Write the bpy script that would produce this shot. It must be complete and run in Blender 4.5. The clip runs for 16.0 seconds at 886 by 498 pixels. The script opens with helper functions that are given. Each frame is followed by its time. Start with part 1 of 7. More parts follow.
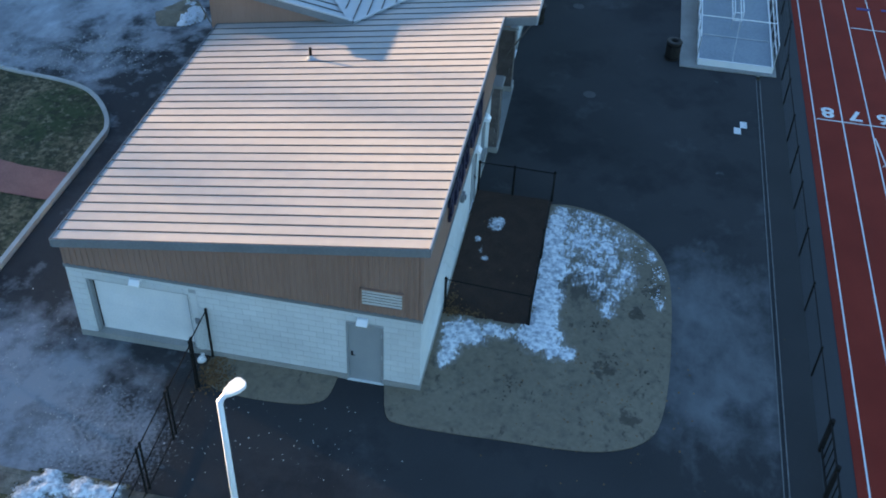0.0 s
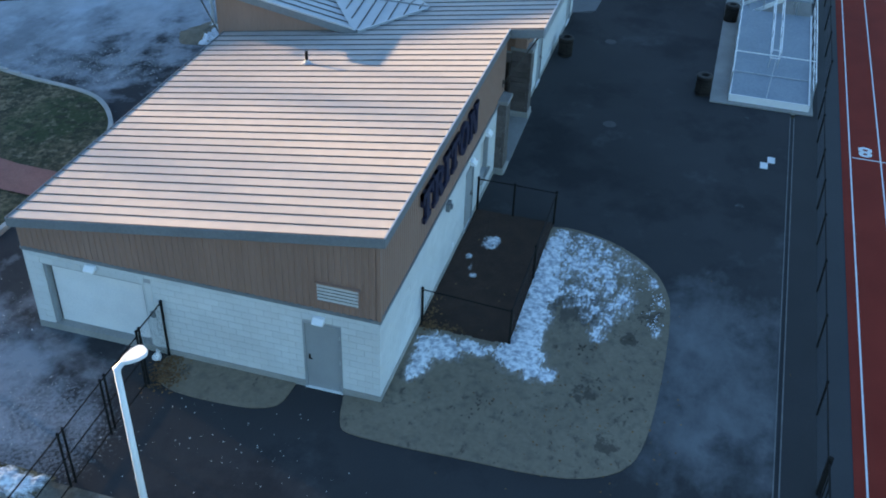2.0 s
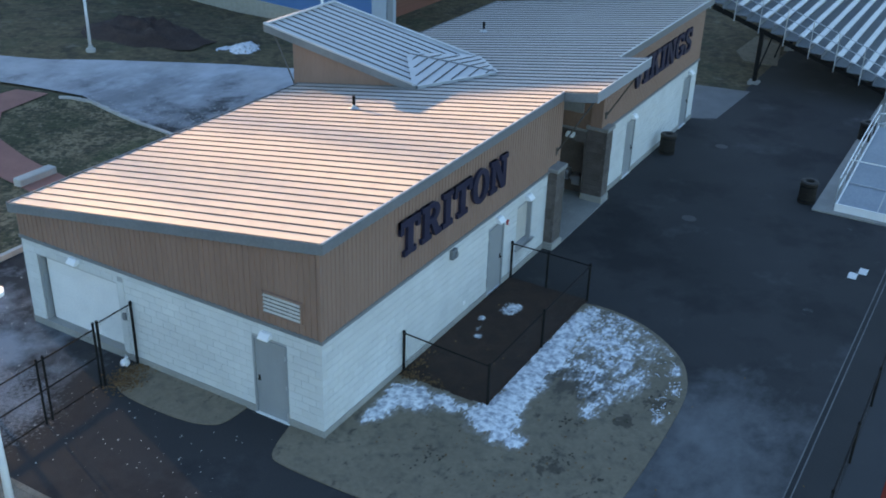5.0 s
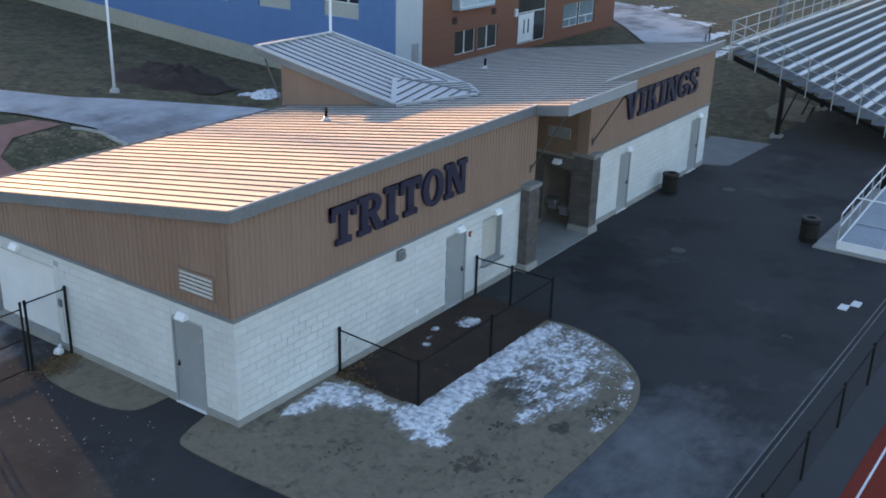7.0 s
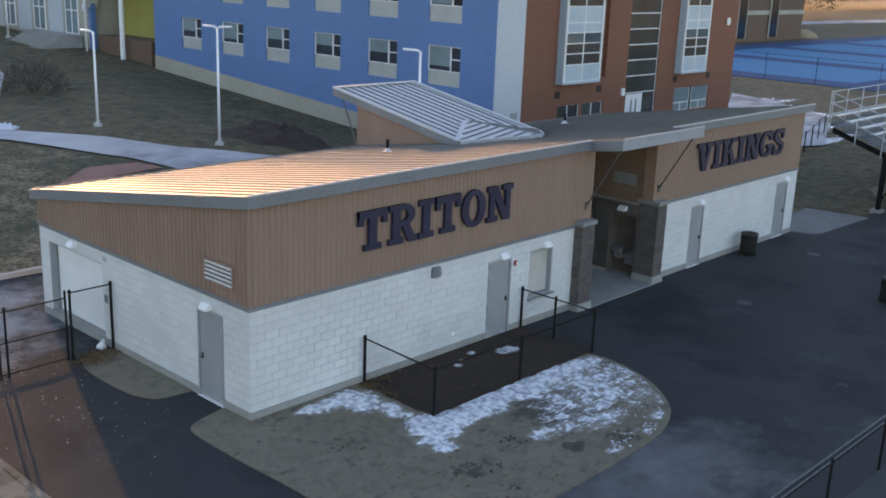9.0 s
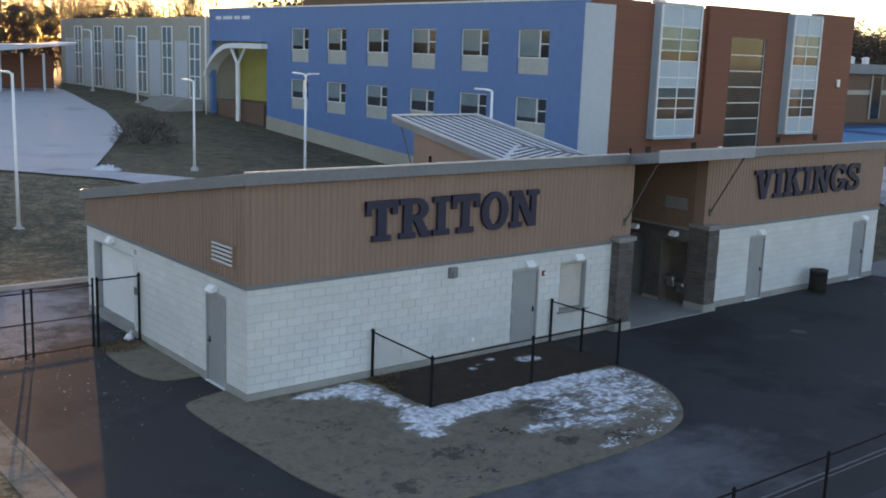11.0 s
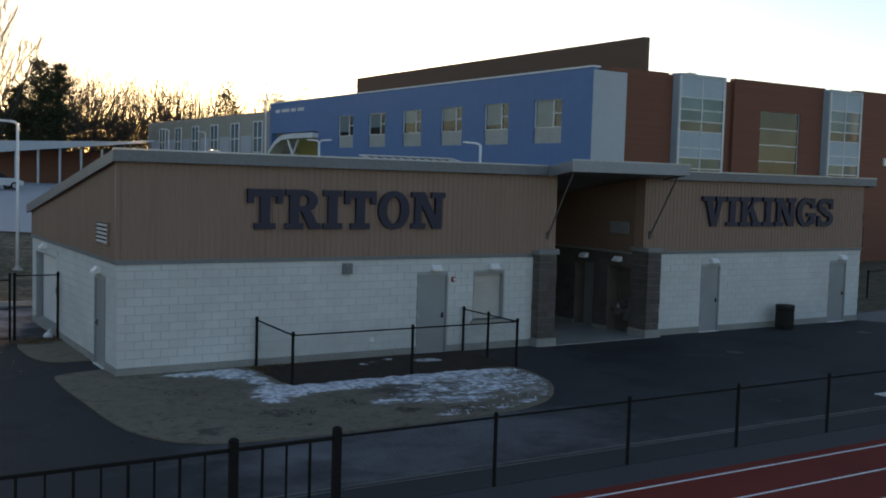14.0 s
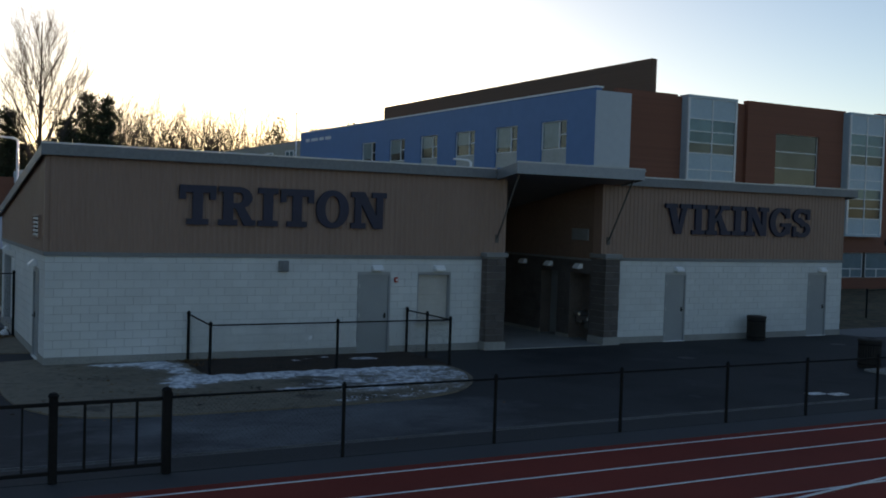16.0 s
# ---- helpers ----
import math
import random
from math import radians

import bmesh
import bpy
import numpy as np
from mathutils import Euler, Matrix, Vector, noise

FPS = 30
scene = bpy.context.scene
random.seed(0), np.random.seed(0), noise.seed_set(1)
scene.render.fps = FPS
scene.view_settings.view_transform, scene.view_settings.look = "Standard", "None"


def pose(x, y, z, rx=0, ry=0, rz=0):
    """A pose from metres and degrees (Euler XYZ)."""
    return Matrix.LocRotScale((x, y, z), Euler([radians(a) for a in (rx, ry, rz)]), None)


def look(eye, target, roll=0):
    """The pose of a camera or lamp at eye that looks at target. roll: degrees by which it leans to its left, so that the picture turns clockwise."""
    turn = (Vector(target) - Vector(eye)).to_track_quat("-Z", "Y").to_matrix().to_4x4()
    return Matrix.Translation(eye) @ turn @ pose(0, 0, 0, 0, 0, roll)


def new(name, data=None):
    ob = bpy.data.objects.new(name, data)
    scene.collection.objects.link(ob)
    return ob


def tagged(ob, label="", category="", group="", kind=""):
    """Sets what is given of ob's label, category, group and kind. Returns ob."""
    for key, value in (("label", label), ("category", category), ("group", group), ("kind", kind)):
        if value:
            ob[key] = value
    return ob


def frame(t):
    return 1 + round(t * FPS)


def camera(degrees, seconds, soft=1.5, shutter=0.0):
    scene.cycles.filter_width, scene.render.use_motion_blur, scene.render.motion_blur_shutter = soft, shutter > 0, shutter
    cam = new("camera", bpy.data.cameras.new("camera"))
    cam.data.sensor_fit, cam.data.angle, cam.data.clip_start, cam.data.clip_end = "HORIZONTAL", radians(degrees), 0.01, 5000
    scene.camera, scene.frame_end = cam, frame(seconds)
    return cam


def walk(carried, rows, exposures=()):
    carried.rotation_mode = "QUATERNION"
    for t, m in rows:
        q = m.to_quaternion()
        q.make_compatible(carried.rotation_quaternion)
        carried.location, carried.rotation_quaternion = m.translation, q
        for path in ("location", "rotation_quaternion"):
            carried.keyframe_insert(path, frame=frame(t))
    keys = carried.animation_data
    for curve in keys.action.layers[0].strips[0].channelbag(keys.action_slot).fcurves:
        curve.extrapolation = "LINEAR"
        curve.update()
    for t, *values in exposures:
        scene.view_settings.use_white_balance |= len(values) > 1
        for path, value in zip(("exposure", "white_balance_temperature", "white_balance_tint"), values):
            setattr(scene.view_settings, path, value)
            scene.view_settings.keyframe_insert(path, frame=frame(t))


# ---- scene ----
cam = camera(46.9, 16.0, soft=1.85)
PATH = [
    (0, (-18.609, -3.525, 20.921), (-17.095, -3.277, 19.638), 2.6),
    (0.5, (-18.464, -4.135, 20.312), (-16.932, -3.881, 19.053), 2.5),
    (1, (-18.248, -4.779, 19.626), (-16.695, -4.511, 18.395), 2.4),
    (1.5, (-18.05, -5.477, 18.938), (-16.48, -5.157, 17.742), 2.3),
    (2, (-17.793, -6.31, 18.25), (-16.22, -5.885, 17.09), 2.0),
    (2.5, (-17.529, -7.11, 17.579), (-15.963, -6.578, 16.456), 1.7),
    (3, (-17.213, -7.981, 16.937), (-15.664, -7.323, 15.856), 1.5),
    (3.5, (-16.787, -8.832, 16.277), (-15.271, -8.041, 15.241), 1.3),
    (4, (-16.339, -9.773, 15.765), (-14.83, -8.916, 14.772), 1.3),
    (4.5, (-15.899, -10.758, 15.324), (-14.37, -9.886, 14.374), 1.6),
    (5, (-15.416, -11.77, 14.848), (-13.865, -10.89, 13.941), 1.8),
    (7.5, (-13.387, -15.484, 11.555), (-11.878, -14.358, 10.881), 2.1),
    (8, (-13.158, -16.072, 11.077), (-11.693, -14.866, 10.444), 2.3),
    (8.5, (-12.856, -16.671, 10.568), (-11.429, -15.399, 9.98), 2.2),
    (9, (-12.51, -17.309, 10.038), (-11.1, -15.997, 9.5), 2.2),
    (9.5, (-12.12, -17.951, 9.602), (-10.751, -16.581, 9.103), 2.3),
    (12, (-9.072, -20.794, 6.718), (-7.878, -19.217, 6.42), 1.8),
    (12.5, (-8.374, -21.437, 6.291), (-7.179, -19.855, 6.027), 1.9),
    (13, (-7.665, -22.129, 5.776), (-6.478, -20.536, 5.55), 1.9),
    (13.5, (-6.902, -22.832, 5.235), (-5.779, -21.187, 5.053), 1.6),
    (14, (-6.11, -23.416, 4.762), (-5.042, -21.731, 4.624), 1.7),
    (14.5, (-5.294, -23.981, 4.368), (-4.265, -22.268, 4.277), 1.8),
    (15, (-4.686, -24.45, 4.159), (-3.688, -22.718, 4.094), 1.8),
    (15.5, (-4.01, -24.88, 3.978), (-3.036, -23.134, 3.914), 1.7),
    (16, (-3.274, -25.256, 3.785), (-2.315, -23.502, 3.722), 1.8),
]
# seconds, stops, kelvin, tint
LIGHT = [(0, 2.25, 7250, 8), (3.5, 2.32, 7350, 7), (5, 2.40, 8500, 14), (7.5, 2.45, 10500, 25), (9, 2.48, 11500, 28), (12.5, 1.80, 11300, 27), (13.5, 1.45, 11100, 25), (14.5, 0.84, 9600, 20), (16, 0.53, 8900, 19)]
walk(cam, [(t, look(eye, target, roll)) for t, eye, target, roll in PATH], LIGHT)

SUN_AZ, SUN_EL = 18.8, 6.35         # degrees clockwise from +y, degrees up

# ---- world and sun ----
world = bpy.data.worlds.new("sky")
scene.world = world
world.use_nodes = True
wn, wl = world.node_tree.nodes, world.node_tree.links
sky = wn.new("ShaderNodeTexSky")
sky.sky_type = "NISHITA"
sky.sun_disc = False
sky.sun_elevation, sky.sun_rotation = radians(SUN_EL), radians(SUN_AZ)
sky.air_density, sky.dust_density, sky.ozone_density = 0.8, 0.4, 3.0
wl.new(sky.outputs[0], wn["Background"].inputs[0])
wn["Background"].inputs[1].default_value = 0.15

sun_data = bpy.data.lights.new("sun", "SUN")
sun_data.energy, sun_data.angle, sun_data.color = 4.35, radians(0.6), (1.0, 0.70, 0.43)
sun = new("sun", sun_data)
sun_dir = Vector((math.sin(radians(SUN_AZ)) * math.cos(radians(SUN_EL)), math.cos(radians(SUN_AZ)) * math.cos(radians(SUN_EL)), math.sin(radians(SUN_EL))))
sun.matrix_world = look(sun_dir * 300, (0, 0, 0))


# ---- materials ----
def material(name, a, b, rough=0.7, metal=0.0, big=0.6, fine=18.0, bump=0.15, size=0.01, rand=0.0, spread=0.5, stretch=(1, 1, 1), spec=0.5):
    """Two colours mixed by noise at two scales in metres, with fine relief; rand varies pieces one from another."""
    m = bpy.data.materials.new(name)
    m.use_nodes = True
    n, l = m.node_tree.nodes, m.node_tree.links
    bsdf = n["Principled BSDF"]
    geo = n.new("ShaderNodeNewGeometry")
    mp = n.new("ShaderNodeMapping")
    mp.inputs["Scale"].default_value = stretch
    l.new(geo.outputs["Position"], mp.inputs["Vector"])
    n1, n2 = n.new("ShaderNodeTexNoise"), n.new("ShaderNodeTexNoise")
    n1.inputs["Scale"].default_value, n1.inputs["Detail"].default_value = big, 5
    n2.inputs["Scale"].default_value, n2.inputs["Detail"].default_value = fine, 4
    for k in (n1, n2):
        l.new(mp.outputs[0], k.inputs["Vector"])
    add = n.new("ShaderNodeMath")
    add.operation = "ADD"
    l.new(n1.outputs["Fac"], add.inputs[0])
    l.new(n2.outputs["Fac"], add.inputs[1])
    ramp = n.new("ShaderNodeMapRange")
    ramp.inputs["From Min"].default_value, ramp.inputs["From Max"].default_value = 1.0 - spread / 2, 1.0 + spread / 2
    l.new(add.outputs[0], ramp.inputs["Value"])
    mix = n.new("ShaderNodeMix")
    mix.data_type = "RGBA"
    mix.inputs[6].default_value, mix.inputs[7].default_value = (*a, 1), (*b, 1)
    l.new(ramp.outputs[0], mix.inputs[0])
    colour = mix.outputs[2]
    if rand:
        info = n.new("ShaderNodeObjectInfo")
        isl = n.new("ShaderNodeMath")
        isl.operation = "ADD"
        l.new(info.outputs["Random"], isl.inputs[0])
        l.new(geo.outputs["Random Per Island"], isl.inputs[1])
        fr = n.new("ShaderNodeMath")
        fr.operation = "FRACT"
        l.new(isl.outputs[0], fr.inputs[0])
        rr = n.new("ShaderNodeMapRange")
        rr.inputs["To Min"].default_value, rr.inputs["To Max"].default_value = 1 - rand, 1 + rand
        l.new(fr.outputs[0], rr.inputs["Value"])
        hsv = n.new("ShaderNodeHueSaturation")
        l.new(rr.outputs[0], hsv.inputs["Value"])
        l.new(colour, hsv.inputs["Color"])
        colour = hsv.outputs[0]
    l.new(colour, bsdf.inputs["Base Color"])
    bsdf.inputs["Metallic"].default_value = metal
    bsdf.inputs["Specular IOR Level"].default_value = spec
    rmap = n.new("ShaderNodeMapRange")
    rmap.inputs["To Min"].default_value, rmap.inputs["To Max"].default_value = max(0.02, rough - 0.08), min(1, rough + 0.08)
    l.new(n1.outputs["Fac"], rmap.inputs["Value"])
    l.new(rmap.outputs[0], bsdf.inputs["Roughness"])
    if bump:
        bp = n.new("ShaderNodeBump")
        bp.inputs["Strength"].default_value, bp.inputs["Distance"].default_value = bump, size
        l.new(n2.outputs["Fac"], bp.inputs["Height"])
        l.new(bp.outputs[0], bsdf.inputs["Normal"])
    return m


def stained(m, colour, scale, low, high, centre=None, radius=0.0, strength=1.0, turn=None, stretch=(1, 1, 1)):
    """Lays a noise-edged stain of a second colour over a material; with a centre it fades out past the radius."""
    n, l = m.node_tree.nodes, m.node_tree.links
    bsdf = n["Principled BSDF"]
    old = bsdf.inputs["Base Color"].links[0].from_socket
    geo = n.new("ShaderNodeNewGeometry")
    tex = n.new("ShaderNodeTexNoise")
    tex.inputs["Scale"].default_value, tex.inputs["Detail"].default_value, tex.inputs["Roughness"].default_value = scale, 7, 0.65
    if turn is None:
        l.new(geo.outputs["Position"], tex.inputs["Vector"])
    else:
        mp = n.new("ShaderNodeMapping")
        mp.inputs["Rotation"].default_value = (0, 0, radians(turn))
        mp.inputs["Scale"].default_value = stretch
        l.new(geo.outputs["Position"], mp.inputs["Vector"])
        l.new(mp.outputs[0], tex.inputs["Vector"])
    value = tex.outputs["Fac"]
    if centre is not None:
        dist = n.new("ShaderNodeVectorMath")
        dist.operation = "DISTANCE"
        dist.inputs[1].default_value = centre
        l.new(geo.outputs["Position"], dist.inputs[0])
        fall = n.new("ShaderNodeMapRange")
        fall.inputs["From Min"].default_value, fall.inputs["From Max"].default_value = radius * 0.35, radius
        fall.inputs["To Min"].default_value, fall.inputs["To Max"].default_value = 0.12, -0.3
        l.new(dist.outputs["Value"], fall.inputs["Value"])
        plus = n.new("ShaderNodeMath")
        plus.operation = "ADD"
        l.new(value, plus.inputs[0])
        l.new(fall.outputs[0], plus.inputs[1])
        value = plus.outputs[0]
    ramp = n.new("ShaderNodeMapRange")
    ramp.inputs["From Min"].default_value, ramp.inputs["From Max"].default_value = low, high
    ramp.inputs["To Max"].default_value = strength
    l.new(value, ramp.inputs["Value"])
    mix = n.new("ShaderNodeMix")
    mix.data_type = "RGBA"
    mix.inputs[7].default_value = (*colour, 1)
    l.new(ramp.outputs[0], mix.inputs[0])
    l.new(old, mix.inputs[6])
    l.new(mix.outputs[2], bsdf.inputs["Base Color"])
    return m


M = {}
M["asphalt"] = material("asphalt", (0.026, 0.027, 0.029), (0.048, 0.048, 0.050), 0.92, big=0.25, fine=40, bump=0.3, size=0.004, spec=0.34)
stained(M["asphalt"], (0.13, 0.135, 0.145), 0.35, 0.58, 0.75, strength=0.45)
stained(M["asphalt"], (0.31, 0.34, 0.38), 0.55, 0.40, 0.64, (-2.9, 10.6, 0), 5.9, 0.75)
stained(M["asphalt"], (0.17, 0.18, 0.19), 0.5, 0.42, 0.75, (3.5, -8.6, 0), 6.5, 0.6)
stained(M["asphalt"], (0.32, 0.345, 0.38), 9.0, 0.54, 0.66, (-3.6, 7.6, 0), 3.6, 0.4)
stained(M["asphalt"], (0.22, 0.225, 0.235), 0.9, 0.46, 0.74, (3.6, -8.4, 0), 7.5, 0.35, turn=20, stretch=(0.8, 1.3, 1))
stained(M["asphalt"], (0.012, 0.013, 0.016), 0.22, 0.52, 0.62, strength=0.6)
M["asphalt_dark"] = material("asphalt_dark", (0.020, 0.021, 0.022), (0.036, 0.036, 0.038), 0.9, big=0.5, fine=40, bump=0.3, size=0.004)
M["asphalt_blue"] = material("asphalt_blue", (0.030, 0.033, 0.037), (0.046, 0.049, 0.053), 0.85, big=0.4, fine=40, bump=0.3, size=0.004)
M["road"] = material("road", (0.022, 0.024, 0.027), (0.042, 0.043, 0.046), 0.85, big=0.25, fine=40, bump=0.3, size=0.004)
for k in ("asphalt", "road"):
    # dried salt runs on from the yard into the road without a break
    stained(M[k], (0.28, 0.295, 0.315), 0.7, 0.40, 0.56, (25, 24.5, 0.3), 21.8, 0.9)
    stained(M[k], (0.50, 0.53, 0.57), 0.4, 0.40, 0.74, (25, 25, 0.3), 21.0, 0.9, turn=55, stretch=(0.8, 1.3, 1))
    stained(M[k], (0.28, 0.295, 0.315), 0.45, 0.38, 0.54, (3, 40, 1.0), 32.0, 0.9)
    stained(M[k], (0.50, 0.53, 0.57), 0.4, 0.40, 0.74, (3, 40, 1.0), 31.0, 0.9, turn=20, stretch=(0.8, 1.3, 1))
    stained(M[k], (0.11, 0.115, 0.12), 0.5, 0.54, 0.66, (17.0, 22.0, 0.4), 9.0, 0.4, turn=30, stretch=(0.5, 1.5, 1))
stained(M["road"], (0.47, 0.47, 0.48), 0.18, 0.28, 0.52, (-2.0, 72.0, 2.5), 62.0, 0.95)
M["salted"] = material("salted", (0.05, 0.05, 0.053), (0.09, 0.09, 0.095), 0.85, big=0.3, fine=30, bump=0.3, size=0.005)
stained(M["salted"], (0.50, 0.525, 0.56), 0.28, 0.32, 0.56, strength=0.9)
def soil(name):
    m = material(name, (0.166, 0.131, 0.092), (0.246, 0.199, 0.143), 0.95, big=0.7, fine=7, bump=0.5, size=0.025, spread=0.8)
    stained(m, (0.06, 0.052, 0.038), 1.3, 0.60, 0.68, strength=0.6)
    stained(m, (0.04, 0.034, 0.025), 5.0, 0.62, 0.70, strength=0.7)
    stained(m, (0.095, 0.082, 0.062), 2.6, 0.50, 0.66, strength=0.55)
    stained(m, (0.036, 0.030, 0.022), 2.2, 0.60, 0.68, strength=0.7, turn=40, stretch=(0.8, 1.3, 1))
    stained(m, (0.24, 0.215, 0.165), 11.0, 0.60, 0.70, strength=0.5)
    stained(m, (0.048, 0.042, 0.036), 3.0, 0.42, 0.62, (5.5, -4.1, 0.03), 1.7, 0.7, turn=40, stretch=(0.7, 1.6, 1))
    for x, y, r in ((1.85, -4.85, 0.62), (4.4, -5.7, 0.5), (5.5, -6.1, 0.5), (0.3, -5.7, 0.6)):
        stained(m, (0.040, 0.033, 0.025), 3.4, 0.50, 0.60, (x, y, 0.03), r, 0.7)
    return m


def mulch(name):
    return material(name, (0.025, 0.0125, 0.0080), (0.056, 0.028, 0.018), 1.0, big=2, fine=30, bump=0.8, size=0.03)


def lawn_grass(name):
    m = material(name, (0.052, 0.044, 0.020), (0.225, 0.172, 0.10), 0.95, big=1.3, fine=6, bump=0.8, size=0.05, spread=0.3)
    stained(m, (0.026, 0.035, 0.010), 0.30, 0.46, 0.58, strength=0.8)
    stained(m, (0.020, 0.046, 0.008), 0.8, 0.44, 0.58, (10.3, 16.2, 0.1), 3.0, 0.6)
    stained(m, (0.016, 0.020, 0.007), 2.6, 0.52, 0.58, strength=0.8)
    return stained(m, (0.24, 0.20, 0.13), 3.4, 0.56, 0.64, strength=0.6)


def snowed(m, noises=((4.5, 0.55), (17.0, 0.7)), turn=0, stretch=(1, 1, 1), veil=0.0, edge=0.30):
    """Snow lying on a ground material; the mesh's thickness of snow and two noises break its edge into scraps; a veil is frost between them."""
    n, l = m.node_tree.nodes, m.node_tree.links
    bsdf = n["Principled BSDF"]
    old = bsdf.inputs["Base Color"].links[0].from_socket
    geo, att = n.new("ShaderNodeNewGeometry"), n.new("ShaderNodeAttribute")
    att.attribute_name = "thickness"
    value = att.outputs["Fac"]
    grid = n.new("ShaderNodeMapping")
    grid.inputs["Rotation"].default_value, grid.inputs["Scale"].default_value = (0, 0, radians(turn)), stretch
    l.new(geo.outputs["Position"], grid.inputs["Vector"])
    for scale, amount in noises:
        tex = n.new("ShaderNodeTexNoise")
        tex.inputs["Scale"].default_value, tex.inputs["Detail"].default_value, tex.inputs["Roughness"].default_value = scale, 5, 0.65
        l.new(grid.outputs[0], tex.inputs["Vector"])
        k = n.new("ShaderNodeMath")
        k.operation = "MULTIPLY_ADD"
        k.inputs[1].default_value, k.inputs[2].default_value = amount, -amount / 2
        l.new(tex.outputs["Fac"], k.inputs[0])
        add = n.new("ShaderNodeMath")
        l.new(k.outputs[0], add.inputs[0])
        l.new(value, add.inputs[1])
        value = add.outputs[0]
    ramp = n.new("ShaderNodeMapRange")
    ramp.inputs["From Min"].default_value, ramp.inputs["From Max"].default_value = 0.0, edge
    l.new(value, ramp.inputs["Value"])
    cover = ramp.outputs[0]
    if veil:
        frost = n.new("ShaderNodeMapRange")
        frost.inputs["From Min"].default_value, frost.inputs["From Max"].default_value, frost.inputs["To Max"].default_value = -0.5, 0.1, veil
        l.new(value, frost.inputs["Value"])
        most = n.new("ShaderNodeMath")
        most.operation = "MAXIMUM"
        l.new(frost.outputs[0], most.inputs[0])
        l.new(cover, most.inputs[1])
        cover = most.outputs[0]
    tone = n.new("ShaderNodeTexNoise")
    tone.inputs["Scale"].default_value, tone.inputs["Detail"].default_value = 7, 5
    l.new(geo.outputs["Position"], tone.inputs["Vector"])
    white = n.new("ShaderNodeMix")
    white.data_type = "RGBA"
    white.inputs[6].default_value, white.inputs[7].default_value = (0.36, 0.385, 0.43, 1), (0.86, 0.88, 0.90, 1)
    spread = n.new("ShaderNodeMapRange")
    spread.inputs["From Min"].default_value, spread.inputs["From Max"].default_value = 0.36, 0.60
    l.new(tone.outputs["Fac"], spread.inputs["Value"])
    l.new(spread.outputs[0], white.inputs[0])
    mix = n.new("ShaderNodeMix")
    mix.data_type = "RGBA"
    l.new(cover, mix.inputs[0])
    l.new(old, mix.inputs[6])
    l.new(white.outputs[2], mix.inputs[7])
    l.new(mix.outputs[2], bsdf.inputs["Base Color"])
    return m


M["soil"] = soil("soil")
M["mulch"] = mulch("mulch")
M["lawn"] = lawn_grass("lawn")
M["snow_mulch"], M["snow_lawn"] = snowed(mulch("snow_mulch")), snowed(lawn_grass("snow_lawn"))
M["snow_drift"] = snowed(soil("snow_drift"), ((3.6, 0.9), (10.0, 1.3)), 45, (0.6, 1.6, 1), 0.16, 0.14)
M["snow_veil"] = snowed(soil("snow_veil"), ((3.0, 1.2), (8.5, 2.0)), 45, (0.55, 1.7, 1), 0.34, 0.12)
M["ground"] = material("ground", (0.058, 0.044, 0.020), (0.140, 0.102, 0.050), 0.95, big=0.08, fine=3, bump=0.6, size=0.08)
stained(M["ground"], (0.030, 0.044, 0.016), 0.35, 0.50, 0.62, strength=0.6)
stained(M["ground"], (0.030, 0.022, 0.012), 1.1, 0.50, 0.60, strength=0.75)
stained(M["ground"], (0.17, 0.125, 0.065), 2.6, 0.54, 0.64, strength=0.6)
stained(M["ground"], (0.20, 0.17, 0.12), 0.8, 0.58, 0.72, strength=0.7)
M["snow"] = material("snow", (0.56, 0.59, 0.64), (0.80, 0.82, 0.85), 0.55, big=3, fine=16, bump=0.7, size=0.03)
stained(M["snow"], (0.16, 0.145, 0.115), 6.0, 0.55, 0.62, strength=0.8)
M["concrete"] = material("concrete", (0.24, 0.235, 0.22), (0.35, 0.34, 0.32), 0.85, big=0.9, fine=30, bump=0.2, size=0.004)
M["kerb"] = material("kerb", (0.36, 0.35, 0.33), (0.52, 0.51, 0.48), 0.8, big=1.5, fine=40, bump=0.2, size=0.004)
M["block"] = material("block", (0.55, 0.565, 0.56), (0.655, 0.67, 0.66), 0.8, big=0.7, fine=60, bump=0.25, size=0.003, rand=0.035)
M["mortar"] = material("mortar", (0.33, 0.335, 0.335), (0.43, 0.43, 0.425), 0.9, big=2, fine=60, bump=0.2, size=0.003)
M["siding"] = material("siding", (0.278, 0.162, 0.121), (0.324, 0.192, 0.145), 0.5, big=0.5, fine=6, bump=0.05, size=0.003, stretch=(3, 3, 0.4))
M["roof"] = material("roof", (0.385, 0.367, 0.354), (0.42, 0.402, 0.389), 0.66, 0.0, big=0.35, fine=3, bump=0.02, size=0.004, rand=0.02, spec=0.3)
M["pale_roof"] = material("pale_roof", (0.50, 0.51, 0.52), (0.55, 0.56, 0.57), 0.58, 0.0, big=0.35, fine=3, bump=0.02, size=0.004, rand=0.02)
M["clod"] = material("clod", (0.055, 0.046, 0.034), (0.085, 0.07, 0.05), 0.95, big=3, fine=20, bump=0.4, size=0.01)
# darker than the pans; part of it is upstand shade put into the colour
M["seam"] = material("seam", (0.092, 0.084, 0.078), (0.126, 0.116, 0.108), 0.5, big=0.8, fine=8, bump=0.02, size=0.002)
M["stonewall"] = material("stonewall", (0.10, 0.076, 0.064), (0.155, 0.118, 0.10), 0.9, big=2.0, fine=20, bump=0.5, size=0.01)
